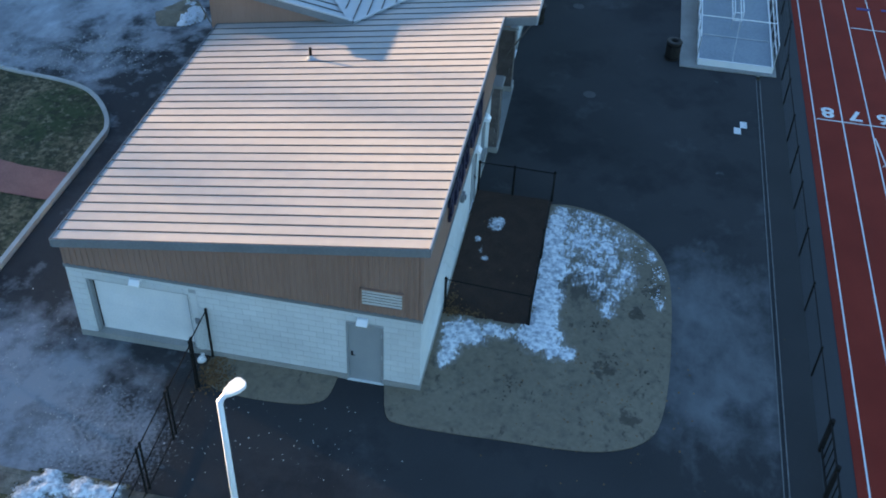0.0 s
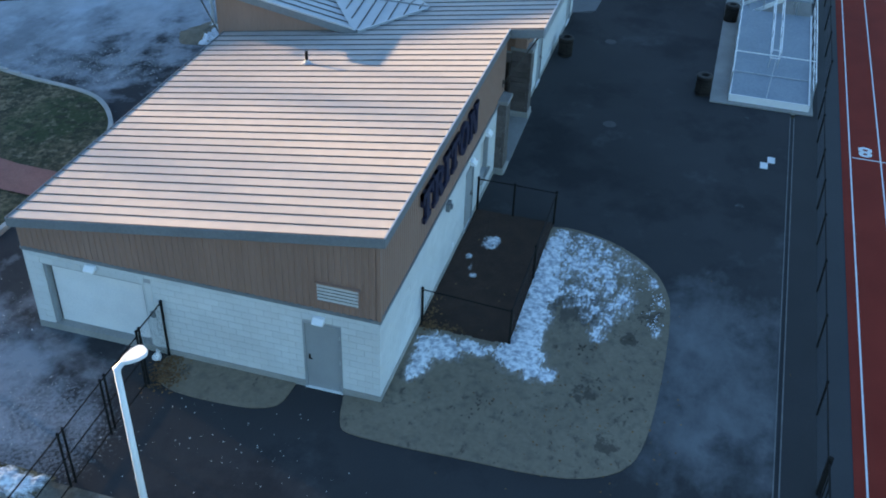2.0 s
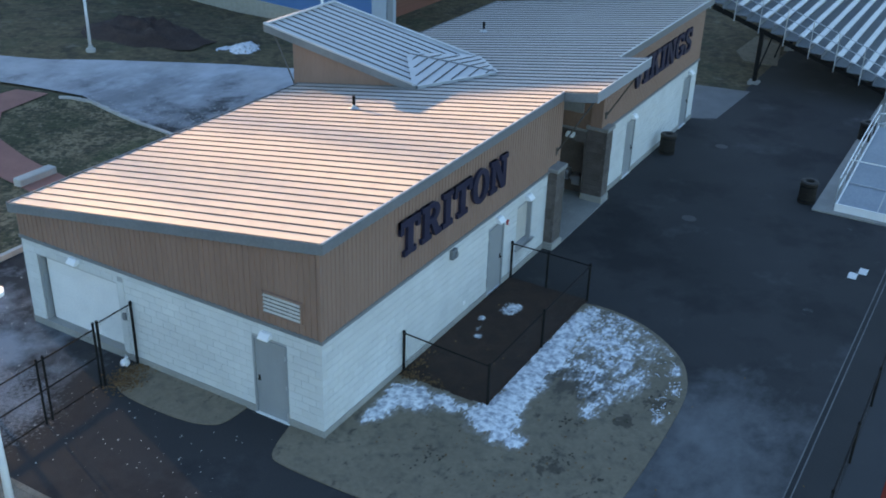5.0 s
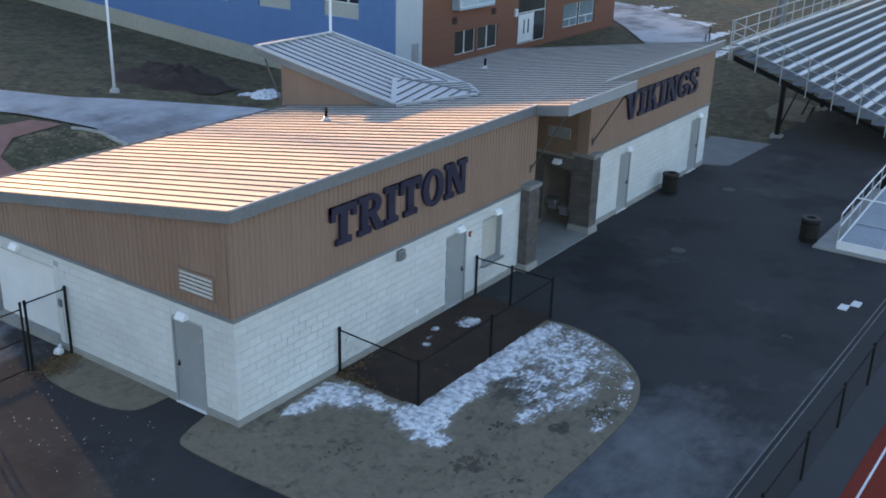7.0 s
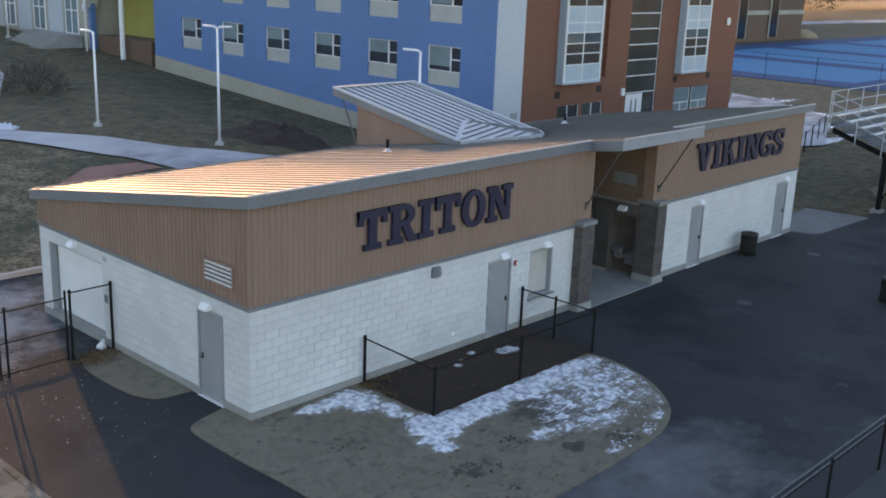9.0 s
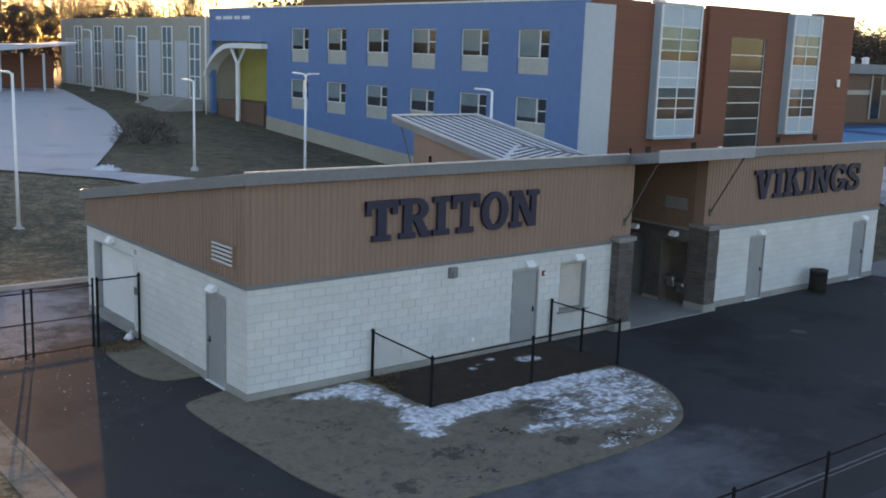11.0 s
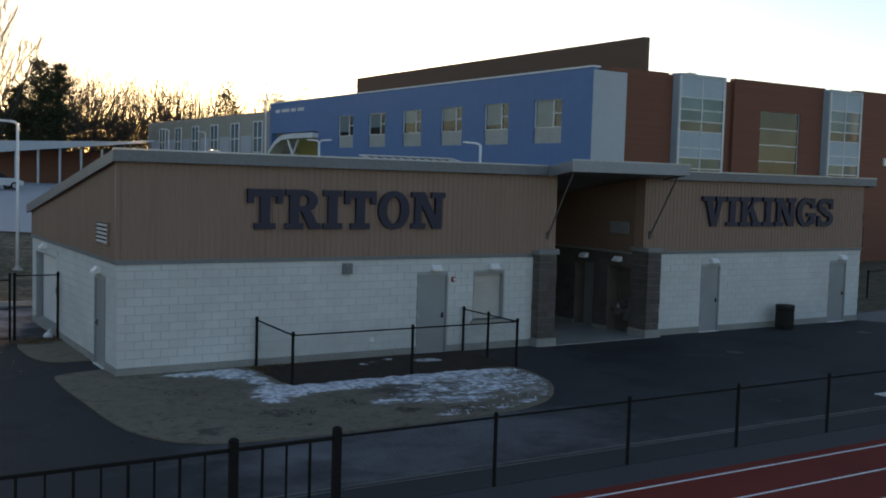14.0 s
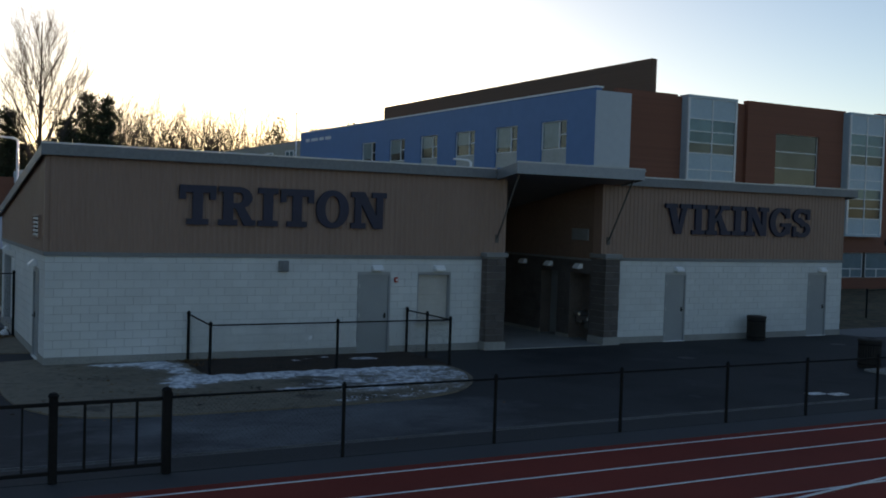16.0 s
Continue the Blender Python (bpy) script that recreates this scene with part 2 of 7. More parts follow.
M["canopyface"] = material("canopyface", (0.27, 0.295, 0.32), (0.32, 0.345, 0.37), 0.42, big=0.8, fine=12, bump=0.03, size=0.002)
M["trim"] = material("trim", (0.155, 0.165, 0.175), (0.20, 0.21, 0.22), 0.45, big=0.8, fine=12, bump=0.04, size=0.002)
M["door"] = material("door", (0.27, 0.285, 0.295), (0.32, 0.335, 0.34), 0.45, big=1.2, fine=30, bump=0.05, size=0.002)
M["white"] = material("white", (0.70, 0.71, 0.71), (0.80, 0.80, 0.79), 0.45, big=1.5, fine=20, bump=0.05, size=0.002)
M["fixture"] = material("fixture", (0.78, 0.79, 0.80), (0.86, 0.86, 0.86), 0.35, big=3, fine=30, bump=0.0)
M["letter"] = material("letter", (0.014, 0.014, 0.036), (0.022, 0.022, 0.052), 0.5, big=2, fine=20, bump=0.03, size=0.002)
M["stone"] = material("stone", (0.078, 0.064, 0.059), (0.125, 0.104, 0.096), 0.9, big=2.5, fine=25, bump=0.5, size=0.012, rand=0.16)
M["cap"] = material("cap", (0.20, 0.20, 0.20), (0.28, 0.275, 0.27), 0.85, big=2, fine=25, bump=0.3, size=0.006)
M["brownwall"] = material("brownwall", (0.215, 0.122, 0.084), (0.27, 0.157, 0.112), 0.75, big=1, fine=12, bump=0.15, size=0.004)
M["black"] = material("black", (0.010, 0.009, 0.009), (0.017, 0.0155, 0.015), 0.75, big=3, fine=30, bump=0.05, size=0.002, spec=0.14)
M["steel"] = material("steel", (0.42, 0.43, 0.44), (0.55, 0.56, 0.57), 0.35, 0.9, big=3, fine=30, bump=0.04, size=0.002)
M["alu"] = material("alu", (0.44, 0.46, 0.48), (0.54, 0.56, 0.58), 0.42, 0.6, big=1.2, fine=12, bump=0.06, size=0.003, rand=0.05)
M["deck"] = material("deck", (0.22, 0.265, 0.305), (0.29, 0.335, 0.375), 0.5, 0.2, big=0.8, fine=10, bump=0.06, size=0.003)
M["footplank"] = material("footplank", (0.12, 0.14, 0.16), (0.17, 0.195, 0.22), 0.5, 0.3, big=0.8, fine=10, bump=0.06, size=0.003)
M["slab"] = material("slab", (0.12, 0.125, 0.13), (0.18, 0.185, 0.19), 0.85, big=0.9, fine=30, bump=0.2, size=0.004)
M["louvre"] = material("louvre", (0.46, 0.43, 0.39), (0.54, 0.51, 0.47), 0.5, big=3, fine=30, bump=0.03, size=0.002)
M["worn_concrete"] = stained(stained(material("worn_concrete", (0.15, 0.135, 0.11), (0.24, 0.22, 0.185), 0.92, big=1.5, fine=25, bump=0.4, size=0.008), (0.07, 0.058, 0.042), 1.3, 0.46, 0.62, strength=0.8), (0.05, 0.052, 0.024), 0.7, 0.54, 0.64, strength=0.7)
M["mound"] = material("mound", (0.035, 0.020, 0.016), (0.07, 0.042, 0.034), 1.0, big=1.2, fine=14, bump=0.9, size=0.05)
M["red"] = material("red", (0.45, 0.02, 0.015), (0.52, 0.03, 0.02), 0.4, big=4, fine=30, bump=0.0)
M["track"] = material("track", (0.205, 0.022, 0.013), (0.27, 0.034, 0.021), 0.9, big=0.5, fine=60, bump=0.4, size=0.004, spec=0.2)
M["paint"] = material("paint", (0.66, 0.66, 0.66), (0.80, 0.80, 0.79), 0.7, big=2, fine=30, bump=0.1, size=0.002)
M["bluepaint"] = material("bluepaint", (0.035, 0.035, 0.16), (0.07, 0.05, 0.20), 0.7, big=2, fine=30, bump=0.1, size=0.002)
M["brickpave"] = material("brickpave", (0.25, 0.105, 0.083), (0.35, 0.15, 0.12), 0.85, big=1.2, fine=20, bump=0.3, size=0.006, rand=0.1)
M["barrel"] = material("barrel", (0.018, 0.014, 0.012), (0.030, 0.024, 0.020), 0.7, big=4, fine=40, bump=0.2, size=0.003)
M["schoolblue"] = material("schoolblue", (0.050, 0.175, 0.375), (0.060, 0.195, 0.41), 0.55, big=0.2, fine=2, bump=0.04, size=0.004)
M["schoolwhite"] = material("schoolwhite", (0.44, 0.49, 0.53), (0.48, 0.53, 0.57), 0.55, big=0.3, fine=3, bump=0.04, size=0.004)
M["brick"] = material("brick", (0.215, 0.076, 0.047), (0.285, 0.104, 0.066), 0.85, big=0.6, fine=1.6, bump=0.2, size=0.008, stretch=(0.06, 0.06, 9), spread=0.9)
M["brownbrick"] = material("brownbrick", (0.145, 0.080, 0.054), (0.185, 0.104, 0.072), 0.85, big=0.6, fine=1.6, bump=0.2, size=0.008, stretch=(0.06, 0.06, 9), spread=0.9)
M["spandrel"] = material("spandrel", (0.36, 0.37, 0.34), (0.44, 0.45, 0.42), 0.5, big=0.6, fine=6, bump=0.04, size=0.003)
M["curtainpanel"] = material("curtainpanel", (0.33, 0.45, 0.52), (0.40, 0.52, 0.58), 0.35, big=0.5, fine=5, bump=0.03, size=0.003)
M["yellowwall"] = material("yellowwall", (0.34, 0.30, 0.08), (0.42, 0.37, 0.11), 0.6, big=0.6, fine=6, bump=0.05, size=0.004)
M["beige"] = material("beige", (0.34, 0.31, 0.25), (0.42, 0.385, 0.32), 0.7, big=0.3, fine=5, bump=0.08, size=0.005)
M["court"] = material("court", (0.024, 0.070, 0.155), (0.032, 0.088, 0.19), 0.85, big=0.2, fine=8, bump=0.1, size=0.004, spec=0.12)
M["courtlight"] = material("courtlight", (0.010, 0.19, 0.35), (0.016, 0.22, 0.39), 0.85, big=0.2, fine=8, bump=0.1, size=0.004, spec=0.12)
M["bark"] = material("bark", (0.045, 0.036, 0.028), (0.085, 0.068, 0.052), 0.95, big=3, fine=25, bump=0.5, size=0.02, stretch=(3, 3, 0.6))
M["needles"] = material("needles", (0.022, 0.034, 0.016), (0.05, 0.062, 0.028), 0.9, big=1.5, fine=12, bump=0.4, size=0.03, rand=0.25)
M["twig"] = material("twig", (0.055, 0.044, 0.036), (0.10, 0.082, 0.066), 0.95, big=1, fine=10, bump=0.2, size=0.01)
M["edge"] = material("edge", (0.12, 0.12, 0.12), (0.20, 0.20, 0.195), 0.85, big=2, fine=30, bump=0.2, size=0.003)
M["cover"] = material("cover", (0.055, 0.056, 0.058), (0.08, 0.08, 0.08), 0.8, big=3, fine=30, bump=0.2, size=0.003)
M["leaf"] = material("leaf", (0.10, 0.05, 0.02), (0.22, 0.12, 0.05), 0.9, big=4, fine=30, bump=0.2, size=0.004, rand=0.3)
M["chip"] = material("chip", (0.26, 0.25, 0.23), (0.50, 0.49, 0.47), 0.9, big=4, fine=30, bump=0.0, rand=0.3)
M["carpaint"] = material("carpaint", (0.62, 0.63, 0.64), (0.68, 0.69, 0.70), 0.25, 0.0, big=1, fine=5, bump=0.0)
M["tyre"] = material("tyre", (0.012, 0.012, 0.012), (0.02, 0.02, 0.02), 0.85, big=5, fine=30, bump=0.1, size=0.004)
M["darkglass"] = material("darkglass", (0.012, 0.016, 0.02), (0.022, 0.028, 0.034), 0.06, big=0.3, fine=2, bump=0.0, spec=0.8)
M["paleglass"] = material("paleglass", (0.14, 0.21, 0.23), (0.19, 0.27, 0.29), 0.08, big=0.3, fine=2, bump=0.0)
M["bayglass"] = material("bayglass", (0.075, 0.130, 0.155), (0.115, 0.185, 0.215), 0.07, 0.35, big=0.15, fine=0.6, bump=0.06, size=0.004, rand=0.22)
M["stairglass"] = material("stairglass", (0.075, 0.077, 0.074), (0.110, 0.112, 0.107), 0.06, 0.42, big=0.15, fine=0.6, bump=0.06, size=0.004, rand=0.2)
M["brace"] = material("brace", (0.075, 0.066, 0.06), (0.11, 0.10, 0.09), 0.55, big=2, fine=20, bump=0.05, size=0.002)
M["straw"] = material("straw", (0.28, 0.20, 0.115), (0.40, 0.30, 0.18), 0.95, big=0.8, fine=6, bump=0.6, size=0.05)
for k, ior in (("darkglass", 1.4), ("paleglass", 1.38), ("bayglass", 1.45)):
    M[k].node_tree.nodes["Principled BSDF"].inputs["IOR"].default_value = ior


def mesh_material(name, colour, alpha):
    """Woven wire: mostly holes, real diamonds finer than can be told apart from afar."""
    m = bpy.data.materials.new(name)
    m.use_nodes = True
    n, l = m.node_tree.nodes, m.node_tree.links
    bsdf = n["Principled BSDF"]
    bsdf.inputs["Base Color"].default_value = (*colour, 1)
    bsdf.inputs["Roughness"].default_value = 0.5
    tc = n.new("ShaderNodeNewGeometry")
    sep = n.new("ShaderNodeSeparateXYZ")
    l.new(tc.outputs["Position"], sep.inputs[0])
    along = n.new("ShaderNodeMath")
    l.new(sep.outputs["X"], along.inputs[0])
    l.new(sep.outputs["Y"], along.inputs[1])
    lines = []
    for op in ("ADD", "SUBTRACT"):
        s = n.new("ShaderNodeMath")
        s.operation = op
        l.new(along.outputs[0], s.inputs[0])
        l.new(sep.outputs["Z"], s.inputs[1])
        k = n.new("ShaderNodeMath")
        k.operation = "MULTIPLY"
        k.inputs[1].default_value = 1 / 0.072
        l.new(s.outputs[0], k.inputs[0])
        f = n.new("ShaderNodeMath")
        f.operation = "FRACT"
        l.new(k.outputs[0], f.inputs[0])
        lt = n.new("ShaderNodeMath")
        lt.operation = "LESS_THAN"
        lt.inputs[1].default_value = alpha
        l.new(f.outputs[0], lt.inputs[0])
        lines.append(lt)
    mx = n.new("ShaderNodeMath")
    mx.operation = "MAXIMUM"
    l.new(lines[0].outputs[0], mx.inputs[0])
    l.new(lines[1].outputs[0], mx.inputs[1])
    l.new(mx.outputs[0], bsdf.inputs["Alpha"])
    return m


M["wire"] = mesh_material("wire", (0.012, 0.011, 0.011), 0.05)


# ---- building helpers ----
def box(bm, x0, x1, y0, y1, z0, z1, m=None):
    vs = [Vector((x, y, z)) for x in (x0, x1) for y in (y0, y1) for z in (z0, z1)]
    if m is not None:
        vs = [m @ v for v in vs]
    v = [bm.verts.new(c) for c in vs]
    for f in ((0, 1, 3, 2), (4, 6, 7, 5), (0, 4, 5, 1), (2, 3, 7, 6), (0, 2, 6, 4), (1, 5, 7, 3)):
        bm.faces.new([v[i] for i in f])
    return v


def prism(bm, pts, axis, a, b):
    """A polygon of (u, v) pairs pushed from a to b along an axis; u, v are the other two axes in order."""
    def at(u, v, w):
        return {"x": (w, u, v), "y": (u, w, v), "z": (u, v, w)}[axis]
    lo, hi = [bm.verts.new(at(u, v, a)) for u, v in pts], [bm.verts.new(at(u, v, b)) for u, v in pts]
    bm.faces.new(lo)
    bm.faces.new(hi[::-1])
    for i in range(len(pts)):
        j = (i + 1) % len(pts)
        bm.faces.new((lo[j], lo[i], hi[i], hi[j]))


def pierced(bm, u0, u1, v0, v1, holes, d0, d1, place):
    """A slab with openings through it, as one closed piece; place maps (along, depth, height)."""
    us = sorted({u0, u1, *[min(u1, max(u0, w)) for h in holes for w in h[:2]]})
    vs = sorted({v0, v1, *[min(v1, max(v0, w)) for h in holes for w in h[2:4]]})
    def full(i, j):
        if not (0 <= i < len(us) - 1 and 0 <= j < len(vs) - 1):
            return False
        a, b = (us[i] + us[i + 1]) / 2, (vs[j] + vs[j + 1]) / 2
        return not any(h[0] < a < h[1] and h[2] < b < h[3] for h in holes)
    made = {}
    def vert(u, d, v):
        k = (round(u, 4), round(d, 4), round(v, 4))
        if k not in made:
            made[k] = bm.verts.new(place @ Vector((u, d, v)))
        return made[k]
    for i in range(len(us) - 1):
        for j in range(len(vs) - 1):
            if not full(i, j):
                continue
            a, b, lo, hi = us[i], us[i + 1], vs[j], vs[j + 1]
            for d in (d0, d1):
                bm.faces.new([vert(a, d, lo), vert(b, d, lo), vert(b, d, hi), vert(a, d, hi)])
            for di, dj, p, q in ((-1, 0, (a, lo), (a, hi)), (1, 0, (b, lo), (b, hi)), (0, -1, (a, lo), (b, lo)), (0, 1, (a, hi), (b, hi))):
                if not full(i + di, j + dj):
                    bm.faces.new([vert(p[0], d0, p[1]), vert(q[0], d0, q[1]), vert(q[0], d1, q[1]), vert(p[0], d1, p[1])])


def tube(bm, path, r, sides=8, r_end=None):
    """A round bar along a line of points, tapering to r_end."""
    path = [Vector(p) for p in path]
    rings = []
    for i, p in enumerate(path):
        d = (path[min(i + 1, len(path) - 1)] - path[max(i - 1, 0)]).normalized()
        side = d.cross(Vector((0, 0, 1)) if abs(d.z) < 0.95 else Vector((1, 0, 0))).normalized()
        up = side.cross(d)
        rr = r if r_end is None else r + (r_end - r) * i / max(1, len(path) - 1)
        rings.append([bm.verts.new(p + rr * (math.cos(a) * side + math.sin(a) * up)) for a in [2 * math.pi * k / sides for k in range(sides)]])
    for a, b in zip(rings, rings[1:]):
        for k in range(sides):
            bm.faces.new((a[k], a[(k + 1) % sides], b[(k + 1) % sides], b[k]))
    bm.faces.new(rings[0][::-1])
    bm.faces.new(rings[-1])


def turned(bm, profile, sides=20, centre=(0, 0)):
    """A turned solid from (radius, height) pairs."""
    rings = [[bm.verts.new((centre[0] + r * math.cos(2 * math.pi * k / sides), centre[1] + r * math.sin(2 * math.pi * k / sides), z)) for k in range(sides)] for r, z in profile]
    for a, b in zip(rings, rings[1:]):
        for k in range(sides):
            bm.faces.new((a[k], a[(k + 1) % sides], b[(k + 1) % sides], b[k]))
    bm.faces.new(rings[0][::-1])
    bm.faces.new(rings[-1])


def data_of(name, bm, mat, bevel=0.0):
    bmesh.ops.recalc_face_normals(bm, faces=bm.faces)
    if bevel:
        bmesh.ops.bevel(bm, geom=list(bm.edges), offset=bevel, segments=1, affect="EDGES", clamp_overlap=True)
    me = bpy.data.meshes.new(name)
    bm.to_mesh(me)
    bm.free()
    me.materials.append(M[mat])
    return me


def part(name, bm, mat, parent, label="", m=None, bevel=0.0):
    ob = new(name, bm if isinstance(bm, bpy.types.Mesh) else data_of(name, bm, mat, bevel))
    ob.parent = parent
    if m is not None:
        ob.matrix_local = m
    return tagged(ob, label)


def empty(name, label, category, m=None, group="", kind=""):
    ob = new(name)
    ob.empty_display_size = 0.2
    if m is not None:
        ob.matrix_world = m
    return tagged(ob, label, category, group, kind)


def solid(name, bm, mat, label, category, group="", kind="", bevel=0.0, m=None):
    ob = new(name, data_of(name, bm, mat, bevel))
    if m is not None:
        ob.matrix_world = m
    return tagged(ob, label, category, group, kind)


def smooth(ob):
    for p in ob.data.polygons:
        p.use_smooth = True
    return ob


def lerp_table(v, table):
    for (a, p), (b, q) in zip(table, table[1:]):
        if v <= b:
            k = max(0.0, (v - a) / (b - a))
            k = k * k * (3 - 2 * k) * 0.4 + k * 0.6
            return p + (q - p) * k
    return table[-1][1]


def rise(x, y):
    """The height of the land: level round the building and the track, rising gently behind, lower along the blue wall."""
    if y <= 18.5:
        return 0.0
    k = min(1.0, max(0.0, (62 - x) / 20))
    land = lerp_table(y, [(18.5, 0), (26, 0.65), (32, 0.95), (52, 1.6), (64, 2.3), (82, 3.1), (120, 3.4), (400, 7)]) * k * k * (3 - 2 * k)
    w = min(1.0, max(0.0, (x - 20) / 7)) * min(1.0, max(0.0, (62 - y) / 10)) * min(1.0, max(0.0, (60 - x) / 15))
    w = w * w * (3 - 2 * w)
    return land + w * (max(0.0, (y - 28.5) * 0.0675) - land)


# ---- ground ----
def steps(table):
    out = []
    for a, b, s in table:
        v = a
        while v < b - 1e-6:
            out.append(v)
            v += s
    return out + [table[-1][1]]


bm = bmesh.new()
gx = steps([(-2400, -400, 400), (-400, -60, 40), (-60, 100, 4), (100, 400, 40), (400, 2400, 400)])
gy = steps([(-1200, -200, 200), (-200, 10, 15), (10, 130, 3), (130, 400, 30), (400, 2800, 400)])
grid = [[bm.verts.new((x, y, rise(x, y) - 0.06)) for x in gx] for y in gy]
for r0, r1 in zip(grid, grid[1:]):
    for i in range(len(gx) - 1):
        bm.faces.new((r0[i], r0[i + 1], r1[i + 1], r1[i]))
smooth(solid("ground", bm, "ground", "winter-brown grassy ground with bare earth", "ground", kind="structure"))


def sheet(name, pts, z, mat, label, category, thick=0.1, kind="structure"):
    bm = bmesh.new()
    prism(bm, pts, "z", z - thick, z)
    return solid(name, bm, mat, label, category, kind=kind)


def strip(name, left, right, mat, label, category, lift=0.03, cross=6, along=6):
    """A road draped over the land between two edges."""
    bm = bmesh.new()
    def fine(e):
        out = []
        for a, b in zip(e, e[1:]):
            out += [(a[0] + (b[0] - a[0]) * k / along, a[1] + (b[1] - a[1]) * k / along) for k in range(along)]
        return out + [e[-1]]
    rows = []
    for a, b in zip(fine(left), fine(right)):
        row = []
        for k in range(cross + 1):
            x, y = a[0] + (b[0] - a[0]) * k / cross, a[1] + (b[1] - a[1]) * k / cross
            row.append(bm.verts.new((x, y, rise(x, y) + lift)))
        rows.append(row)
    for r0, r1 in zip(rows, rows[1:]):
        for k in range(cross):
            bm.faces.new((r0[k], r0[k + 1], r1[k + 1], r1[k]))
    return solid(name, bm, mat, label, category, kind="structure")


def arc(cx, cy, r, a0, a1, n=8):
    return [(cx + r * math.cos(radians(a0 + (a1 - a0) * k / n)), cy + r * math.sin(radians(a0 + (a1 - a0) * k / n))) for k in range(n + 1)]


sheet("pavement", [(-4.8, -9.66), (60, -10.17), (60, -1.1), (27.2, -0.9), (26.9, 0.0), (26.9, 13.0), (24, 16.8), (20.5, 18.4), (12.7, 18.4), (12.5, 16.0), (11.7, 15.0), (10.9, 14.2), (9.5, 13.5), (-4.8, 13.4)], 0.0, "asphalt",
      "dark asphalt yard with pale salt stains and damp patches", "asphalt")
strip("road", [(12.75, 17.6), (12.75, 17.8), (12.8, 18.0), (13.3, 22.6), (12.0, 26.2), (9.0, 32.0), (5.0, 36.5), (-6, 44), (-34, 50), (-36, 72), (-36, 96), (-36, 120)],
      [(23.4, 17.2), (23.3, 17.4), (21.2, 20.6), (18.2, 23.8), (15.4, 27.0), (13.4, 30.6), (9.4, 35.2), (13.9, 44.0), (18.2, 53.0), (21.0, 64.0), (24.5, 86.0), (34.0, 120.0)], "road", "grey road and car park whitened with dried salt", "road", lift=0.012, cross=14)
strip("lane", [(70.5, 26.0), (61.5, 21.6), (57.0, 17.9), (46.5, 9.9)], [(69.0, 21.6), (66.0, 18.0), (63.0, 14.0), (50.0, 8.6)], "salted", "pale salted service lane past the brick wing", "road")
# the track and what runs along it lie half a degree askew to the building
SKEW = Matrix.Rotation(-0.0080, 4, "Z")
sheet("track_apron", [(-80, -11.52), (90, -11.52), (90, -9.9), (-80, -9.9)], -0.005, "asphalt_blue", "grey asphalt strip along the running track", "asphalt").matrix_world = SKEW
sheet("drain_strip", [(-4.8, -10.68), (60, -10.68), (60, -9.845), (-4.8, -9.845)], 0.004, "asphalt_dark", "darker asphalt strip between drain and fence", "asphalt").matrix_world = SKEW
sheet("slot_drain", [(-4.8, -9.845), (19.6, -9.845), (19.6, -9.63), (-4.8, -9.63)], -0.012, "asphalt_dark", "dark slot drain with two pale edges", "drain").matrix_world = SKEW
for y0 in (-9.84, -9.70):
    bm = bmesh.new()
    box(bm, -4.8, 19.6, y0, y0 + 0.030, -0.08, 0.012)
    solid("trim_drain", bm, "edge", "pale concrete edge of the slot drain", "drain edge", kind="structure").matrix_world = SKEW

bm = bmesh.new()
prism(bm, [(-80, -20.6), (90, -20.6), (90, -11.52), (-80, -11.52)], "z", -0.1, 0.004)
track = solid("running_track", bm, "track", "brick-red rubber running track with white lanes", "running track", kind="structure", m=SKEW)
for k in range(9):
    bm = bmesh.new()
    y = -11.82 - 1.05 * k
    box(bm, -80, 90, y - 0.025, y + 0.025, 0.0, 0.009)
    part("lane_line", bm, "paint", track, "white painted lane line")
bm = bmesh.new()
box(bm, 17.17, 17.22, -20.3, -11.9, 0.0, 0.0135)
part("start_line", bm, "paint", track, "white line across the lanes")
bm = bmesh.new()
box(bm, 25.35, 25.40, -20.3, -14.0, 0.0, 0.0135)
part("start_line", bm, "paint", track, "white line across the lanes")
bm = bmesh.new()
for a, b in zip([(4.0, -15.75), (8.0, -15.2), (11.0, -14.75), (14.0, -14.2)], [(8.0, -15.2), (11.0, -14.75), (14.0, -14.2), (16.3, -13.98)]):
    prism(bm, [(a[0], a[1] - 0.025), (b[0], b[1] - 0.025), (b[0], b[1] + 0.025), (a[0], a[1] + 0.025)], "z", 0.0, 0.0155)
part("break_line", bm, "paint", track, "white break line curving across lanes")
bm = bmesh.new()
prism(bm, [(14.38, -14.02), (14.43, -14.02), (16.35, -15.95), (16.30, -15.95)], "z", 0.0, 0.0165)
part("lane_mark", bm, "paint", track, "white slanting lane mark")
for k in range(5):
    for u in range(2):
        bm = bmesh.new()
        box(bm, 13.62 + 0.20 * u, 13.78 + 0.20 * u, -14.34 - 0.11 * k, -14.28 - 0.11 * k, 0.0, 0.0165)
        part("lane_mark", bm, "paint", track, "small white painted bar")
for x, y in ((27.4, -14.75), (27.5, -15.85)):
    bm = bmesh.new()
    box(bm, x - 0.1, x + 0.1, y - 0.3, y + 0.3, 0.0, 0.0175)
    part("lane_mark", bm, "bluepaint", track, "blue painted mark")
